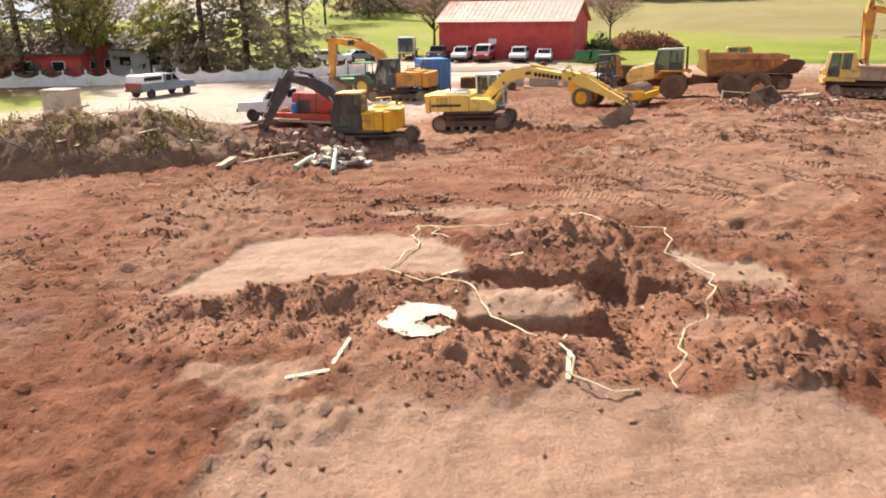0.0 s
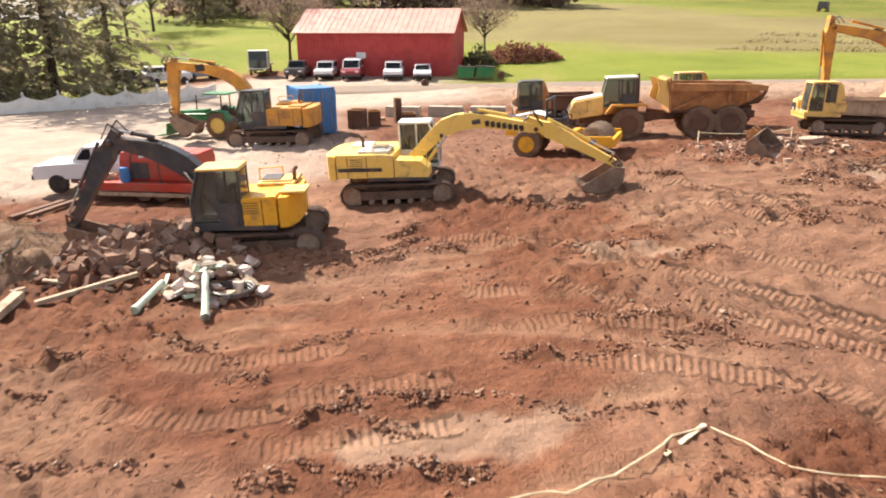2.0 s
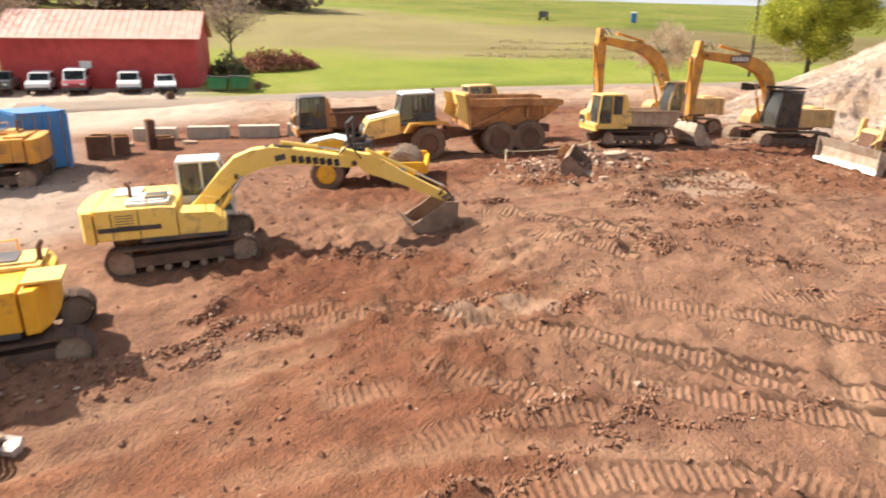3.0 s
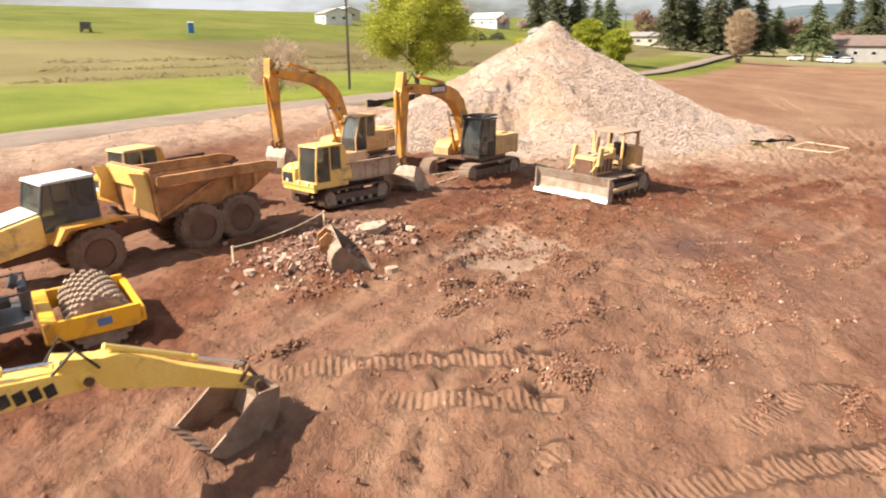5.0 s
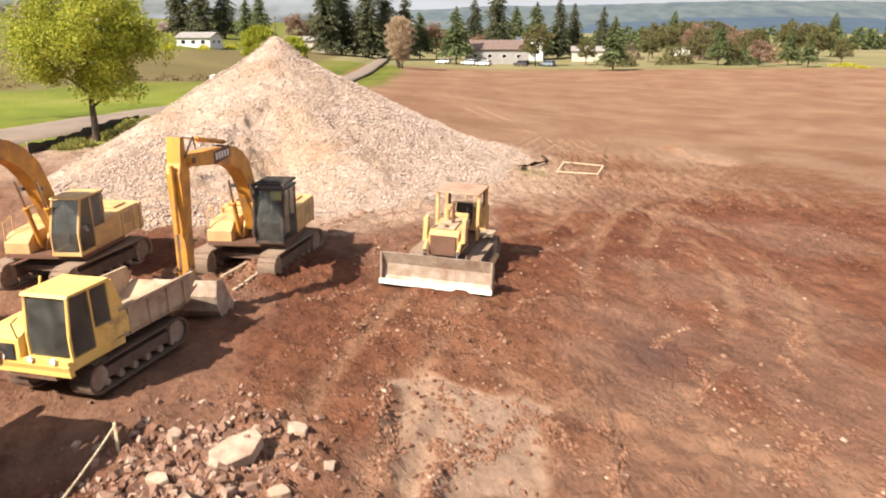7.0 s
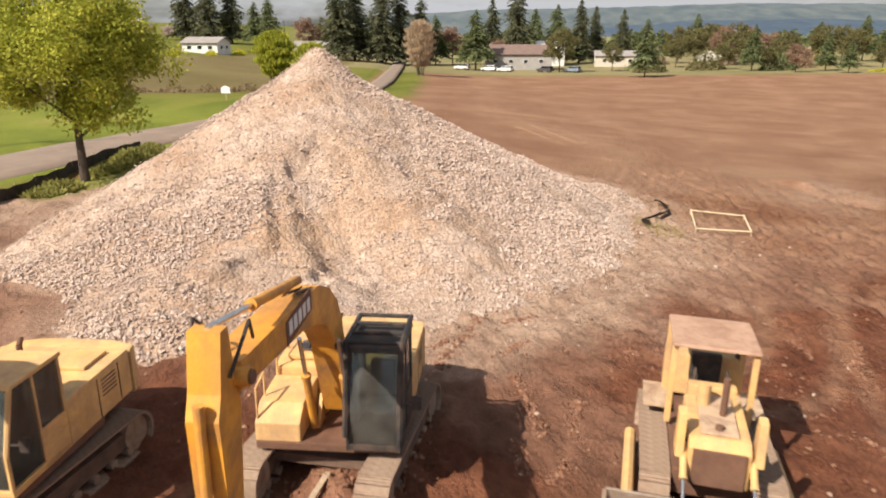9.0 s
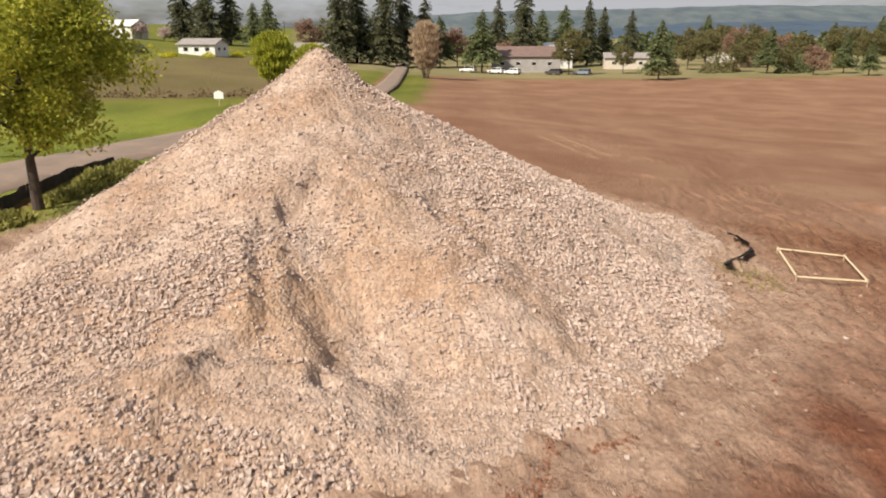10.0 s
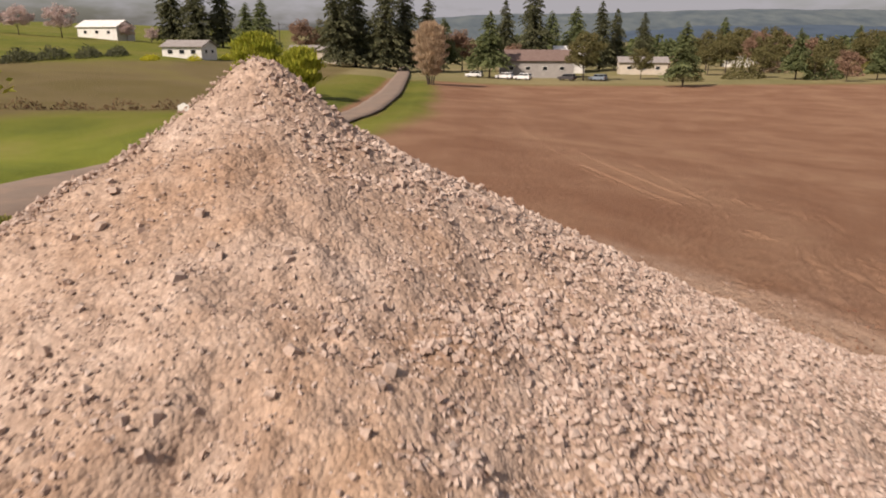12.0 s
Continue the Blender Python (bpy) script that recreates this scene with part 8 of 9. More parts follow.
lath_frame([(54.6, 16.6), (53.6, 14.2), (50.3, 16.0), (51.0, 18.4)])

def ditching_bucket(m):
    """A wide bucket lying on its floor: rounded back, open mouth, mounting ears on the back."""
    ob = thing("excavator_bucket", m, "rusty detached excavator bucket lying on rubble", "bucket")
    w = 1.75
    outer = [(1.12, 0.0), (0.3, -0.02), (0.08, 0.05), (-0.04, 0.22), (-0.04, 0.45), (0.06, 0.66), (0.26, 0.84)]
    inner = [(0.29, 0.80), (0.11, 0.63), (0.02, 0.44), (0.02, 0.24), (0.11, 0.10), (0.3, 0.035), (1.12, 0.05)]

    def shell(b):
        ring = outer + inner
        lo, hi = [b.verts.new((x, 0, z)) for x, z in ring], [b.verts.new((x, w, z)) for x, z in ring]
        n, h = len(ring), len(outer)
        for i in range(n):
            b.faces.new((lo[i], lo[(i + 1) % n], hi[(i + 1) % n], hi[i]))
        for row in (lo, hi):
            for i in range(h - 1):
                b.faces.new((row[i], row[i + 1], row[n - 2 - i], row[n - 1 - i]))
    part("shell", fresh(None, shell), "trackpale", ob)
    for y in (0.0, w):
        part("cheek", fresh(None, lambda b: prism(b, outer, y - 0.035, y + 0.035)), "bucketsteel", ob)
    for y in (0.72, 1.14):
        part("mounting_ear", fresh(None, lambda b: prism(b, [(-0.02, 0.25), (-0.26, 0.5), (-0.24, 0.8), (-0.02, 1.0), (0.2, 0.86), (0.0, 0.62)], y - 0.04, y + 0.04, "y", 0.01)), "rust", ob)
    part("pin", fresh(None, lambda b: rod(b, (-0.14, 0.66, 0.66), (-0.14, 1.2, 0.66), 0.05, 12)), "steel", ob)
    part("lip", fresh(None, lambda b: box(b, (1.12, w / 2, 0.03), (0.16, w + 0.08, 0.06), None, 0.01)), "bucketsteel", ob)
    return ob


ditching_bucket(Matrix.Translation((18.0, 35.2, ground_at(18.3, 35.3) - 0.02)) @ pose(0, 0, 0, 6, 0, -56))


def slab(x, y, s, turn, label="broken tan concrete slab on the soil", group="broken slabs", mat="slabrock"):
    ob = new("concrete_slab")
    tagged(ob, label, "concrete slab", group)
    n = 7
    pts = [(math.cos(2 * math.pi * k / n) * s * rng.uniform(0.7, 1.1), math.sin(2 * math.pi * k / n) * s * 0.65 * rng.uniform(0.7, 1.1)) for k in range(n)]
    m = on_land(x, y, turn) @ pose(0, 0, 0.02, rng.uniform(-9, 9), rng.uniform(-9, 9), 0)
    part("slab", fresh(m, lambda b: prism(b, pts, -0.08, 0.14, "z", 0.02)), mat, ob)


for x, y, s in [(21.3, 35.4, 0.62), (22.6, 36.6, 0.28), (20.9, 36.6, 0.25), (18.7, 33.7, 0.25), (20.2, 34.6, 0.22), (22.1, 34.3, 0.28), (17.6, 37.6, 0.25), (9.4, 56.0, 0.5), (8.0, 56.6, 0.4), (10.8, 55.4, 0.45), (21.5, 55.0, 0.5)]:
    slab(x, y, s, rng.uniform(0, 180))

# rusty iron beside the container
for x, y, s, h in [(6.0, 54.0, 0.9, 1.1), (7.1, 54.4, 0.7, 0.9), (8.7, 54.9, 0.35, 1.5), (9.3, 54.6, 0.8, 0.6)]:
    ob = thing("steel_bin", on_land(x, y, rng.uniform(-30, 30)), "open rusty steel bin standing on the soil", "steel bin", "rusty bins")
    part("wall", fresh(None, lambda b: [box(b, c, d) for c, d in (((0, s / 2, h / 2), (s, 0.05, h)), ((0, -s / 2, h / 2), (s, 0.05, h)), ((s / 2, 0, h / 2), (0.05, s, h)), ((-s / 2, 0, h / 2), (0.05, s, h)))]), "darkrust", ob)
    for k in (-1, 1):
        part("rim", fresh(None, lambda b: rod(b, (-s / 2, k * s / 2, h), (s / 2, k * s / 2, h), 0.04, 6)), "rust", ob)


# ---- torn ground sheet under the rock ----
def tarp(pts, w, seed):
    ob = new("tarpaulin")
    tagged(ob, "torn black plastic sheet showing from under the rock", "tarpaulin", "sheet edges")
    line = line_on_land(pts, 0.12, 0.0, 0.0, seed)
    b = bmesh.new()
    rows = []
    for i, p in enumerate(line):
        a = 0.65 + 0.35 * math.sin(i * 0.45 + seed) * math.cos(i * 0.17)
        rows.append([b.verts.new(p + Vector((0.15 * k * w * a, -0.05 * k * w, 0.05 + 0.09 * a * math.sin(k * 1.3 + i * 0.3) + 0.09 * k * a))) for k in range(5)])
    for r0, r1 in zip(rows[:-1], rows[1:]):
        for k in range(4):
            b.faces.new((r0[k], r0[k + 1], r1[k + 1], r1[k]))
    bmesh.ops.solidify(b, geom=b.faces[:], thickness=0.015)
    part("sheet", b, "black", ob)


tarp([(57.2, 17.3), (56.2, 17.1), (55.2, 17.4), (54.4, 18.2), (53.6, 19.2), (52.9, 20.2)], -1.6, 1)
tarp([(49.9, 24.4), (49.2, 25.4), (48.6, 26.6)], -1.8, 4)
thicket("grass_tuft", 51.6, 19.8, 2.0, 1.1, 0.10, 900, 0.10, "olive", "thin yellow green grass at the rock heap's foot", "grass")


for x, y, r, h in [(70.0, 46.9, 2.2, 0.9), (66.8, 47.6, 1.6, 0.5), (61.0, 48.6, 2.2, 0.5), (74.0, 46.4, 2.0, 0.6)]:
    thicket("grass_tuft", x, y, r, r * 0.5, h, 1400, 0.3, "olive", "rank green grass along the silt fence", "grass", "stuff", -10)


# ---- brush heap ----
def brush_pile(cx, cy, rx, ry, h):
    ob = new("brush_pile")
    tagged(ob, "long heap of grubbed brush, roots, soil and scrap boards", "brush pile")
    u, v = np.meshgrid(np.linspace(-1.1, 1.1, 90), np.linspace(-1.1, 1.1, 60))
    x, y = cx + u * rx, cy + v * ry
    r = np.hypot(u, v)
    g = np.array([ground_at(a, b) for a, b in zip(x.ravel(), y.ravel())]).reshape(x.shape)
    top = h * np.clip(1 - r ** 2, -0.2, 1) * (0.75 + 0.9 * (fbm(x, y, 0.45, 3, 2) + 0.15)) + 0.55 * np.abs(fbm(x, y, 1.5, 4, 12, 0.6)) * (r < 0.95)
    soil = new("soil", mesh_from("soil", np.stack([x.ravel(), y.ravel(), (g + top - 0.05).ravel()], 1), grid_faces(90, 60)))
    soil.data.materials.append(M["brushsoil"])
    soil.parent = ob
    n = 8000
    i = rng.integers(0, u.size, n)
    i = i[r.ravel()[i] < 0.97]
    n = len(i)
    p = np.stack([x.ravel()[i], y.ravel()[i], (g + top).ravel()[i]], 1) + rng.normal(size=(n, 3)) * np.array([0.12, 0.12, 0.07])
    d = unit(n) + np.array([0, 0, 0.25])
    d /= np.linalg.norm(d, axis=1)[:, None]
    vv, ff = blades(p, d, rng.uniform(0.1, 0.6, n), rng.uniform(0.012, 0.045, n))
    tw = leaf_object("brushwood", vv, ff, "brush", ob)
    tw["kind"] = "stuff"
    m = 11000
    i = rng.integers(0, u.size, m)
    i = i[(r.ravel()[i] < 0.9) & (fbm(x.ravel()[i], y.ravel()[i], 0.5, 3, 44) > -0.05)]
    m = len(i)
    p = np.stack([x.ravel()[i], y.ravel()[i], (g + top).ravel()[i] + 0.05], 1) + rng.normal(size=(m, 3)) * 0.1
    vv, ff = blades(p, unit(m), 0.22, 0.09)
    lv = leaf_object("foliage", vv, ff, "brushgreen", ob)
    lv["kind"] = "stuff"
    for k in range(120):
        j = rng.integers(0, u.size)
        if r.ravel()[j] > 0.9:
            continue
        q = Vector((x.ravel()[j], y.ravel()[j], (g + top).ravel()[j] + 0.1))
        e = Vector((rng.normal(), rng.normal(), rng.normal() * 0.25)).normalized() * rng.uniform(0.5, 1.4)
        if k % 7:
            part("branch", fresh(None, lambda b: tube(b, [q - e, q - e * 0.3 + Vector((rng.normal() * 0.1, rng.normal() * 0.1, 0.12)), q + e * 0.4, q + e + Vector((0, 0, rng.uniform(-0.1, 0.3)))], rng.uniform(0.015, 0.045), 6)), "wood" if k % 2 else "bark", ob)
        else:
            mm = Matrix.Translation(q) @ e.to_track_quat("X", "Z").to_matrix().to_4x4()
            part("board", fresh(mm, lambda b: box(b, (0, 0, 0), (e.length * 0.9, 0.14, 0.04))), "wood", ob)
    return ob


M["brushsoil"] = surface("dark brushy soil", (0.10, 0.05, 0.03), (0.20, 0.11, 0.068), 1.5, 0.95, 0, (0.22, 0.14, 0.085), 0.4, 12, 0.08, 0, True)
brush_pile(-14.6, 34.2, 8.3, 4.3, 1.75)


def scrap_heap(cx, cy, n, spread, kinds, label, name="scrap_heap"):
    ob = new(name)
    tagged(ob, label, "scrap heap")
    for k in range(n):
        x, y = cx + rng.normal() * spread[0], cy + rng.normal() * spread[1]
        near = max(0.0, 1 - math.hypot((x - cx) / spread[0], (y - cy) / spread[1]) / 2.4)
        q = lie(x, y, 0.06 + spread[2] * near * rng.uniform(0.2, 1))
        mat = kinds[k % len(kinds)]
        mm = Matrix.Translation(q) @ Euler((rng.uniform(-0.5, 0.5), rng.uniform(-0.5, 0.5), rng.uniform(0, 6.3))).to_matrix().to_4x4()
        if k % 3 == 0:
            part("board", fresh(mm, lambda b: box(b, (0, 0, 0), (rng.uniform(0.3, 0.95), rng.uniform(0.08, 0.2), 0.05))), mat, ob)
        else:
            w = rng.uniform(0.08, 0.27)
            pts = [(math.cos(a) * w * rng.uniform(0.5, 1.1), math.sin(a) * w * rng.uniform(0.5, 1.1)) for a in [2 * math.pi * i / 6 for i in range(6)]]
            part("shard", fresh(mm, lambda b: prism(b, pts, -0.05, rng.uniform(0.03, 0.16), "z")), mat, ob)
    return ob


M["pinkscrap"] = surface("pale pink plasterboard scrap", (0.52, 0.40, 0.34), (0.70, 0.60, 0.54), 3, 0.9, 0, DIRT, 0.3)
M["paleg"] = surface("pale green plastic pipe", (0.46, 0.56, 0.42), (0.62, 0.68, 0.55), 2, 0.45, 0, DIRT, 0.2)
scrap_heap(-2.85, 30.3, 90, (0.5, 0.5, 0.6), ("pinkscrap", "wood", "pinkscrap", "concrete", "wood", "darkrust", "pinkscrap", "pinkscrap", "wood", "wood", "paleg"), "heap of pale plasterboard, plastic and board scrap")
scrap_heap(-4.6, 33.2, 26, (1.5, 0.9, 0.3), ("wood", "darkrust", "darkrust", "wood", "slabrock"), "spread heap of broken timber and rubble before the excavator")
for a, b2, label in [((-4.55, 29.2), (-3.95, 30.5), "pale green plastic pipe lying on the soil"), ((-2.95, 28.3), (-2.88, 30.0), "pale green plastic pipe lying on scrap")]:
    ob = new("plastic_pipe")
    tagged(ob, label, "pipe", "plastic pipes")
    p, q = lie(*a, 0.12), lie(*b2, 0.16 if a[0] < -4 else 0.5)
    part("tube", fresh(None, lambda b: (rod(b, p, q, 0.09, 14), rod(b, p, p + (q - p) * 0.08, 0.11, 14))), "paleg", ob)
coil = thing("hose_coil", on_land(-2.25, 29.5, 0, 0.1), "dark coil of hose lying on the scrap", "hose coil")
part("loop", fresh(None, lambda b: [tube(b, [(math.cos(a) * (0.42 + 0.05 * j), math.sin(a) * (0.42 + 0.05 * j), 0.05 + 0.06 * j) for a in [2 * math.pi * i / 14 for i in range(15)]], 0.03, 6) for j in range(3)]), "darkgrey", coil)

# far off on the hill
toilet = thing("portable_toilet", on_land(142, 126, 40), "small blue and white portable toilet on the hill", "portable toilet")
part("cabin", fresh(None, lambda b: box(b, (0, 0, 1.1), (1.2, 1.2, 2.2), None, 0.04)), "blue", toilet)
part("roof", fresh(None, lambda b: prism(b, [(-0.65, 2.2), (0.65, 2.2), (0.5, 2.4), (-0.5, 2.4)], -0.65, 0.65)), "white", toilet)
shed = thing("field_wagon", on_land(122, 136, 30), "dark field wagon standing on the hill", "wagon")
part("body", fresh(None, lambda b: prism(b, [(-1.3, 0.6), (1.3, 0.6), (1.5, 1.9), (-1.2, 2.0)], -0.8, 0.8, "y", 0.05)), "darkgrey", shed)
for x in (-0.8, 0.8):
    for s in (-1, 1):
        tyre(shed, (x, s * 0.8, 0.4), 0.4, 0.2, "darkrust", 4)

# ---- clods and stones, too many to count ----
OCT = np.array([(1, 0, 0), (-1, 0, 0), (0, 1, 0), (0, -1, 0), (0, 0, 1), (0, 0, -1)], float)
OCT_F = np.array([(0, 2, 4), (2, 1, 4), (1, 3, 4), (3, 0, 4), (2, 0, 5), (1, 2, 5), (3, 1, 5), (0, 3, 5)])


def lumps(p, size, flat=0.75):
    """Angular lumps: a jittered eight sided stone at each place."""
    n = len(p)
    v = OCT[None] * rng.uniform(0.55, 1.15, (n, 6, 1)) + rng.normal(size=(n, 6, 3)) * 0.16
    a, t = rng.uniform(0, 6.3, n), rng.uniform(-0.7, 0.7, n)
    ca, sa, ct, st = np.cos(a), np.sin(a), np.cos(t), np.sin(t)
    x, z = v[:, :, 0] * ct[:, None] + v[:, :, 2] * st[:, None], v[:, :, 2] * ct[:, None] - v[:, :, 0] * st[:, None]
    xx, yy = x * ca[:, None] - v[:, :, 1] * sa[:, None], x * sa[:, None] + v[:, :, 1] * ca[:, None]
    v = np.stack([xx * 1.15, yy, z * flat], 2) * size[:, None, None] + p[:, None]
    return v.reshape(-1, 3), (OCT_F[None] + 6 * np.arange(n)[:, None, None]).reshape(-1, 3)


CUBE = np.array([(x, y, z) for x in (-1, 1) for y in (-1, 1) for z in (-1, 1)], float)
CUBE_F = np.array([(0, 1, 3, 2), (4, 6, 7, 5), (0, 4, 5, 1), (2, 3, 7, 6), (0, 2, 6, 4), (1, 5, 7, 3)])


def blocks(p, size):
    """Broken rock: a jittered six sided block at each place, turned at random."""
    n = len(p)
    v = CUBE[None] * rng.uniform(0.5, 0.95, (n, 1, 3)) + rng.normal(size=(n, 8, 3)) * 0.17
    q = rng.normal(size=(n, 4))
    q /= np.linalg.norm(q, axis=1)[:, None]
    w, u = q[:, None, :1], q[:, None, 1:]
    t = 2 * np.cross(np.broadcast_to(u, v.shape), v)
    v = v + w * t + np.cross(np.broadcast_to(u, v.shape), t)
    v = v * size[:, None, None] + p[:, None]
    return v.reshape(-1, 3), (CUBE_F[None] + 8 * np.arange(n)[:, None, None]).reshape(-1, 4)


def grid_height(x, y):
    i = np.clip(np.searchsorted(gx, x) - 1, 0, len(gx) - 2)
    j = np.clip(np.searchsorted(gy, y) - 1, 0, len(gy) - 2)
    fx, fy = (x - gx[i]) / (gx[i + 1] - gx[i]), (y - gy[j]) / (gy[j + 1] - gy[j])
    g = ground_grid
    return (g[j, i] * (1 - fx) + g[j, i + 1] * fx) * (1 - fy) + (g[j + 1, i] * (1 - fx) + g[j + 1, i + 1] * fx) * fy


def mask_at(name, x, y):
    i = np.clip(np.searchsorted(gx, x), 0, len(gx) - 1)
    j = np.clip(np.searchsorted(gy, y), 0, len(gy) - 1)
    return masks[name].reshape(ground_grid.shape)[j, i]


def grain(name, stops, scale=30):
    m, nt, b = nodes_of(name, 0.95, 0, 0.15)
    g = nt.nodes.new("ShaderNodeNewGeometry")
    c = ramp(nt, g.outputs["Random Per Island"], stops)
    f = noise_node(nt, scale, 3, 0.6, g.outputs["Position"])
    link(nt, mix(nt, 0.5, c, ramp(nt, f, [(0.3, (0.6, 0.6, 0.6)), (0.7, (1.2, 1.2, 1.2))]), "MULTIPLY"), b.inputs["Base Color"])
    return m


M["clod"] = grain("clods of red brown soil", [(0.0, (0.15, 0.068, 0.041)), (0.6, (0.215, 0.108, 0.068)), (0.96, (0.27, 0.15, 0.098)), (1.0, (0.46, 0.35, 0.27))])
M["stone"] = grain("crushed rock", [(0.0, (0.32, 0.23, 0.187)), (0.5, (0.42, 0.322, 0.264)), (1.0, (0.52, 0.42, 0.36))])

# clods
n = 290000
cx_, cy_ = rng.uniform(-18, 64, n), rng.uniform(6, 50, n)
rough_here = soft_step(0.02, 0.3, fbm(cx_, cy_, 0.16, 3, 11) + 0.06)
rough_here = np.clip(rough_here + bell(cx_, cy_, -9, 17, 4, 9, -20), 0, 1)
chance = 0.03 + 0.17 * rough_here * soft_step(-0.15, 0.25, fbm(cx_, cy_, 0.8, 2, 77)) + 0.75 * mask_at("dug", cx_, cy_)
rut_here = mask_at("rut", cx_, cy_)
chance = chance + 0.28 * (rut_here > 0.02) * (rut_here < 0.75) * soft_step(-0.05, 0.2, fbm(cx_, cy_, 0.5, 2, 88)) * (cx_ < 50)
chance = chance * (1 - mask_at("flat", cx_, cy_) * 0.92) * (1 - mask_at("lot", cx_, cy_)) * (1 - mask_at("grass", cx_, cy_))
for hx, hy, hr in [(20.5, 35.8, 3.2), (-4.4, 33.4, 3.0), (27.5, 32.0, 2.5), (24.0, 30.5, 3.0), (33.5, 36.0, 2.5), (21.0, 24.5, 2.5)]:
    chance = np.maximum(chance, 0.8 * bell(cx_, cy_, hx, hy, hr, hr * 0.6, -25))
ok = rng.uniform(0, 1, n) < chance
cx_, cy_ = cx_[ok], cy_[ok]
# crumbled ridges beside the crawler lanes
line_x, line_y = [], []
for k in range(70):
    x0, y0 = rng.uniform(5, 42), rng.uniform(18, 33)
    if k > 52:
        x0, y0 = rng.uniform(-14, 6), rng.uniform(20, 30)
    a, length, bend = rng.normal(-0.45, 0.35), rng.uniform(0.8, 3.2), rng.normal(0, 0.12)
    count = int(length * rng.uniform(35, 80))
    t = rng.uniform(-0.5, 0.5, count) * length
    off = rng.normal(0, 0.08, count) + bend * t * t
    line_x.append(x0 + t * math.cos(a) - off * math.sin(a))
    line_y.append(y0 + t * math.sin(a) + off * math.cos(a))
for x0, y0, x1, y1 in RIDGES:
    length = math.hypot(x1 - x0, y1 - y0)
    count = int(length * 95)
    t = rng.uniform(0, 1, count)
    off = rng.normal(0, 0.11, count) + 0.12 * np.sin(t * 7 + x0)
    line_x.append(x0 + (x1 - x0) * t - off * (y1 - y0) / length)
    line_y.append(y0 + (y1 - y0) * t + off * (x1 - x0) / length)
ridge_from = len(cx_)
cx_, cy_ = np.concatenate([cx_] + line_x), np.concatenate([cy_] + line_y)
cs = 0.016 + 0.075 * rng.uniform(0, 1, len(cx_)) ** 3.2 + 0.02 * mask_at("dug", cx_, cy_) * rng.uniform(0, 1, len(cx_)) ** 2
cs[ridge_from:] = 0.022 + 0.055 * rng.uniform(0, 1, len(cs) - ridge_from) ** 1.6
v, f = lumps(np.stack([cx_, cy_, grid_height(cx_, cy_) + cs * 0.25], 1), cs)
clods = new("soil_clods", mesh_from("soil_clods", v, f, False))
clods.data.materials.append(M["clod"])
tagged(clods, "loose clods of red brown soil scattered over the site", "soil clods", kind="stuff")

# crushed rock on the heap
n = 340000
sx, sy = rng.uniform(38.8, 60.5, n), rng.uniform(18, 47.5, n)
gi, gj = np.clip(((sx - 38) / 0.12).astype(int), 0, px.shape[1] - 2), np.clip(((sy - 16) / 0.12).astype(int), 0, px.shape[0] - 2)
sz = pile_grid[gj, gi]
coarse = soft_step(-0.22, 0.12, fbm(sx, sy, 0.3, 4, 19, 0.7) + 0.06 * np.sin(sx * 0.8))
coarse = coarse * (1 - 0.55 * bell(sx, sy, 46.0, 34.6, 2.6, 2.0, 30))
dust = soft_step(33.0, 34.3, sy + 1.6 * fbm(sx, sy, 0.5, 3, 29)) * soft_step(48.5, 50.5, sx) * soft_step(57.5, 55.5, sx)
coarse = coarse * (1 - 0.6 * dust)
# coarse rock runs down the south west flank and over the spur
coarse = np.maximum(coarse, 0.8 * bell(sx, sy, 56.5, 22.0, 3.5, 4.0))
coarse = np.maximum(coarse, soft_step(0.2, 0.7, bell(sx, sy, 50.5, 28.0, 6.0, 3.2, 40)))
ok = (sz > grid_height(sx, sy) - 0.02) & (rng.uniform(0, 1, n) < (0.35 + 0.46 * coarse + 0.35 * bell(sx, sy, 52, 31, 5, 5)) * (1 - 0.55 * dust) * (1 - 0.4 * sand_at(sx, sy))) & ((sx < 54) | (sy < 28) | (rng.uniform(0, 1, n) < 0.5)) & (sx - 60 < 0.8 * (44 - sy)) & ((sy < 41) | (sx < 52) | (rng.uniform(0, 1, n) < 0.4))
sx, sy, sz, coarse = sx[ok], sy[ok], sz[ok], coarse[ok]
ss = 0.019 + (0.024 + 0.042 * coarse) * rng.uniform(0, 1, len(sx)) ** 2.2
v, f = lumps(np.stack([sx, sy, sz + ss * 0.6], 1), ss * 1.12, 0.9)
rubble = new("crushed_rock", mesh_from("crushed_rock", v, f, False))
rubble.data.materials.append(M["stone"])
rubble.parent = stone_cone
rubble["kind"] = "stuff"
# the larger rocks, one by one
shapes = []
for k in range(6):
    vv, ff = blocks(np.zeros((1, 3)), np.ones(1))
    me = mesh_from("rock", vv, ff, False)
    me.materials.append(M["stone"])
    shapes.append(me)
for k in range(280):
    a, q = rng.uniform(2.2, 4.6), rng.uniform(0.1, 1.0) ** 0.7
    x, y = APEX[0] + math.cos(a) * q * float(pile_reach(a)), APEX[1] + math.sin(a) * q * float(pile_reach(a))
    ob = new("rock", shapes[k % 6])
    ob.parent = stone_cone
    s = rng.uniform(0.045, 0.085)
    ob.matrix_basis = Matrix.Translation((x, y, float(pile_height(np.array(x), np.array(y))) + s * 0.3)) @ pose(0, 0, 0, 0, 0, rng.uniform(0, 360)) @ Matrix.Scale(s, 4)
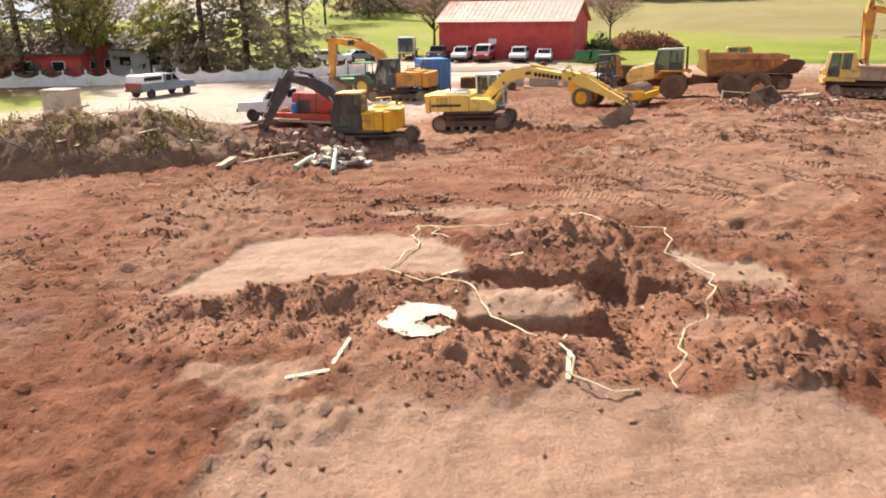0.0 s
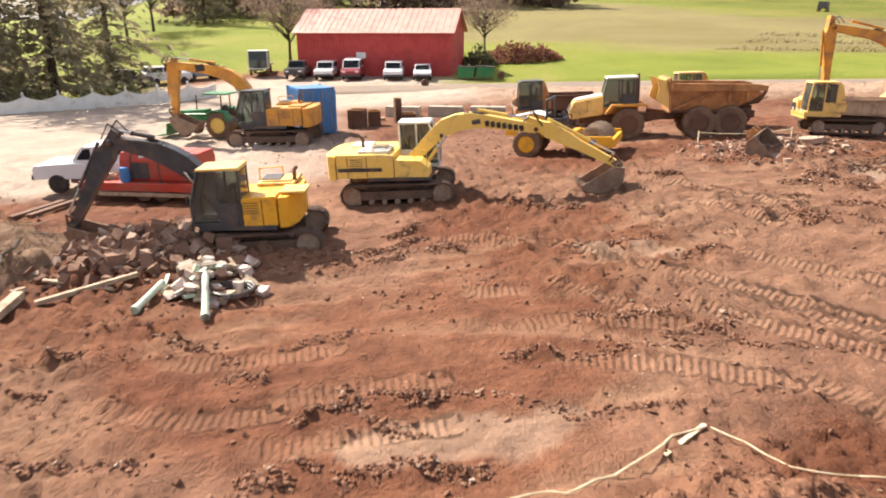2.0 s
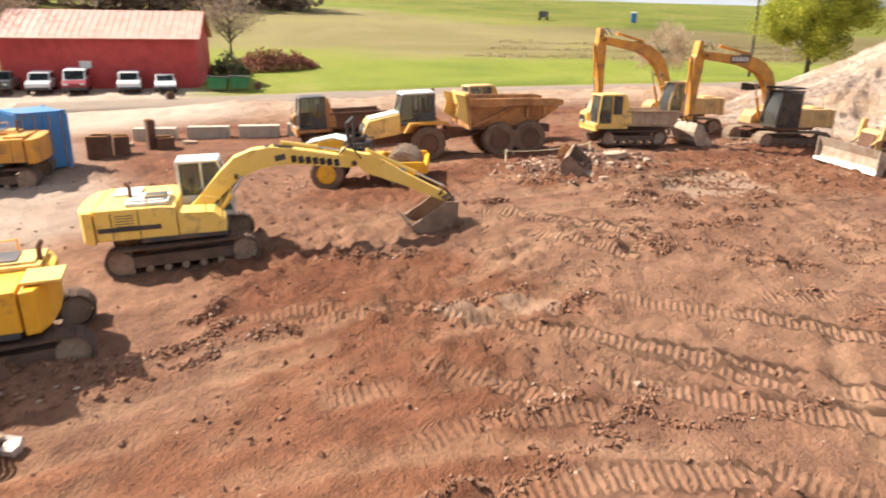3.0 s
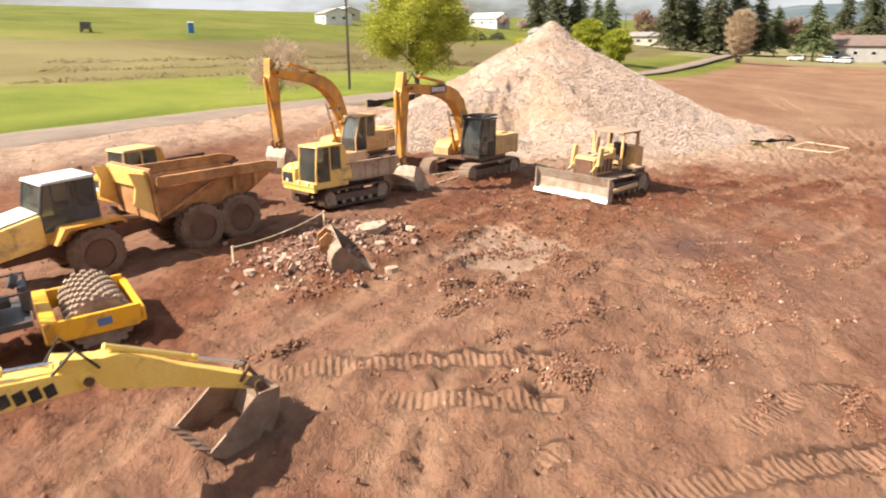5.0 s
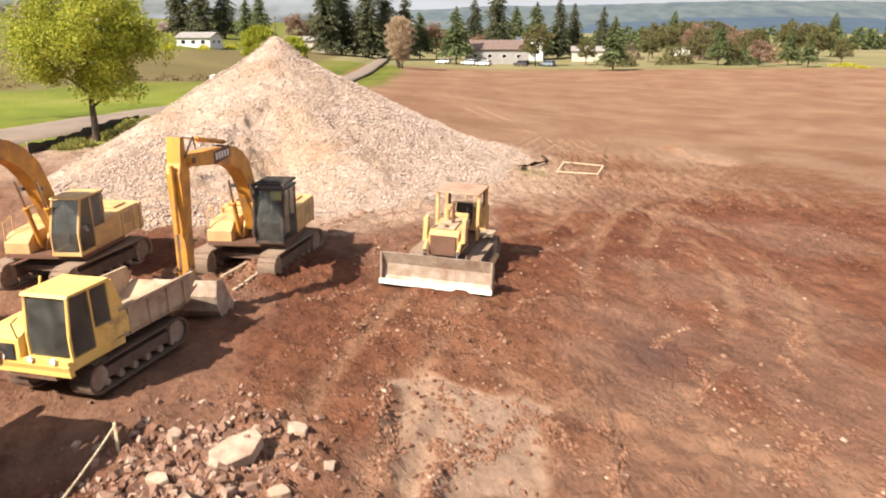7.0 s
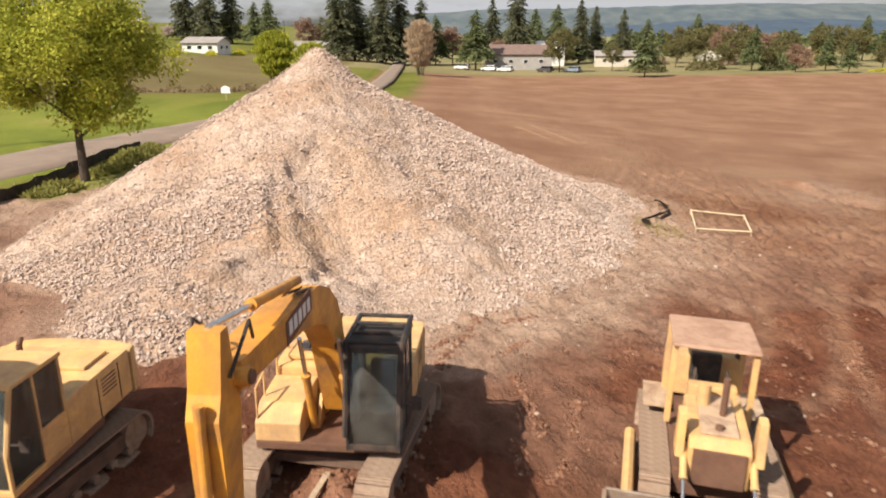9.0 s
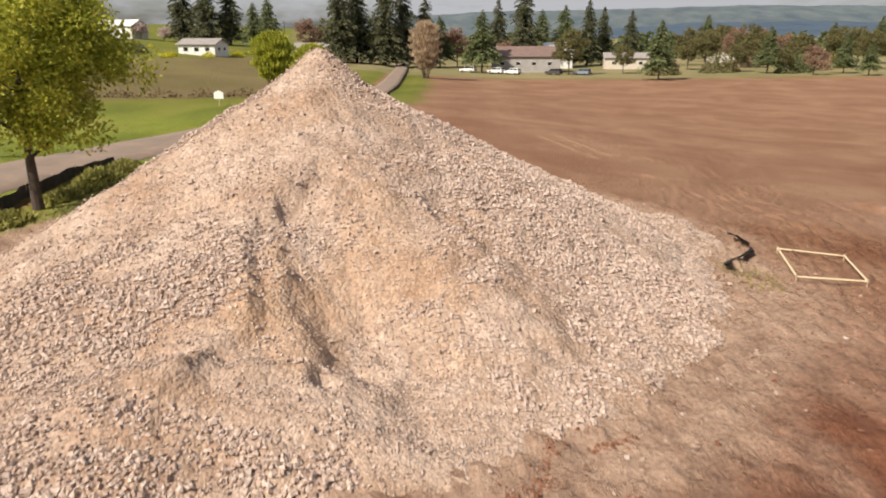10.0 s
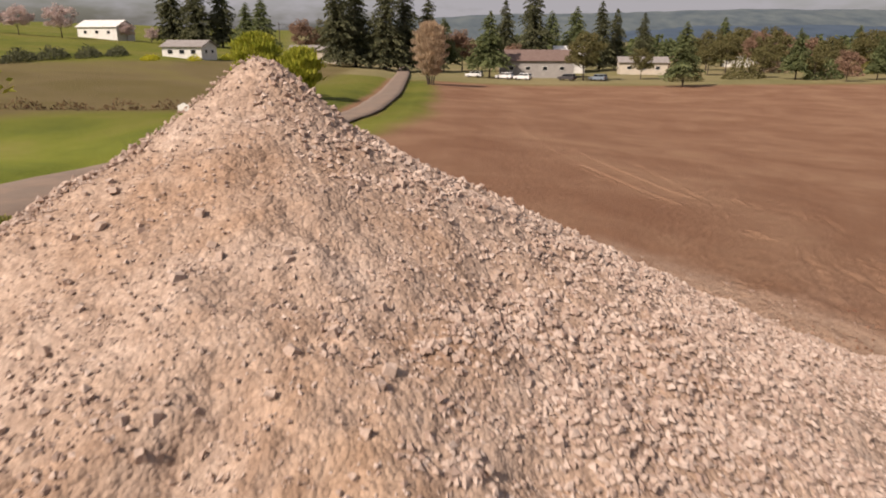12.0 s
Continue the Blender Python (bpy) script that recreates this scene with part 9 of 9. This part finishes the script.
# pinkish rubble round the loose bucket
n = 2000
rx_, ry_ = rng.normal(20.3, 1.5, n), rng.normal(36.3, 0.95, n)
rs = 0.02 + 0.085 * rng.uniform(0, 1, n) ** 2.6
v, f = blocks(np.stack([rx_, ry_, grid_height(rx_, ry_) + rs * 0.3], 1), rs)
heap = new("rubble", mesh_from("rubble", v, f, False))
heap.data.materials.append(grain("pinkish rubble", [(0.0, (0.17, 0.085, 0.058)), (0.75, (0.28, 0.17, 0.125)), (1.0, (0.46, 0.34, 0.26))]))
tagged(heap, "pinkish broken rubble spread round the loose bucket", "rubble", kind="stuff")
# broken soil, roots and slabs before the small excavator
n = 900
rx_, ry_ = rng.normal(-4.3, 1.5, n), rng.normal(33.0, 0.8, n)
rs = 0.04 + 0.2 * rng.uniform(0, 1, n) ** 2.4
lift = 0.5 * np.exp(-((rx_ + 4.3) / 1.4) ** 2 - ((ry_ - 33.0) / 0.7) ** 2) * rng.uniform(0, 1, n)
v, f = blocks(np.stack([rx_, ry_, grid_height(rx_, ry_) + rs * 0.3 + lift], 1), rs)
dug_up = new("rubble", mesh_from("rubble", v, f, False))
dug_up.data.materials.append(grain("brown rubble", [(0.0, (0.15, 0.08, 0.055)), (0.7, (0.26, 0.155, 0.11)), (1.0, (0.42, 0.31, 0.24))]))
tagged(dug_up, "brown broken soil and rubble before the small excavator", "rubble", kind="stuff")
# pale stones thrown about the foot of the heap and the bank
n = 13000
sx, sy = rng.uniform(6, 70, n), rng.uniform(12, 64, n)
ok = rng.uniform(0, 1, n) < 0.9 * mask_at("pale", sx, sy) ** 1.3
sx, sy = sx[ok], sy[ok]
ss = 0.016 + 0.09 * rng.uniform(0, 1, len(sx)) ** 4
v, f = lumps(np.stack([sx, sy, grid_height(sx, sy) + ss * 0.25], 1), ss)
loose_rock = new("loose_stones", mesh_from("loose_stones", v, f, False))
loose_rock.data.materials.append(M["stone"])
tagged(loose_rock, "pale loose stones scattered round the rock heap and bank", "stones", kind="stuff")
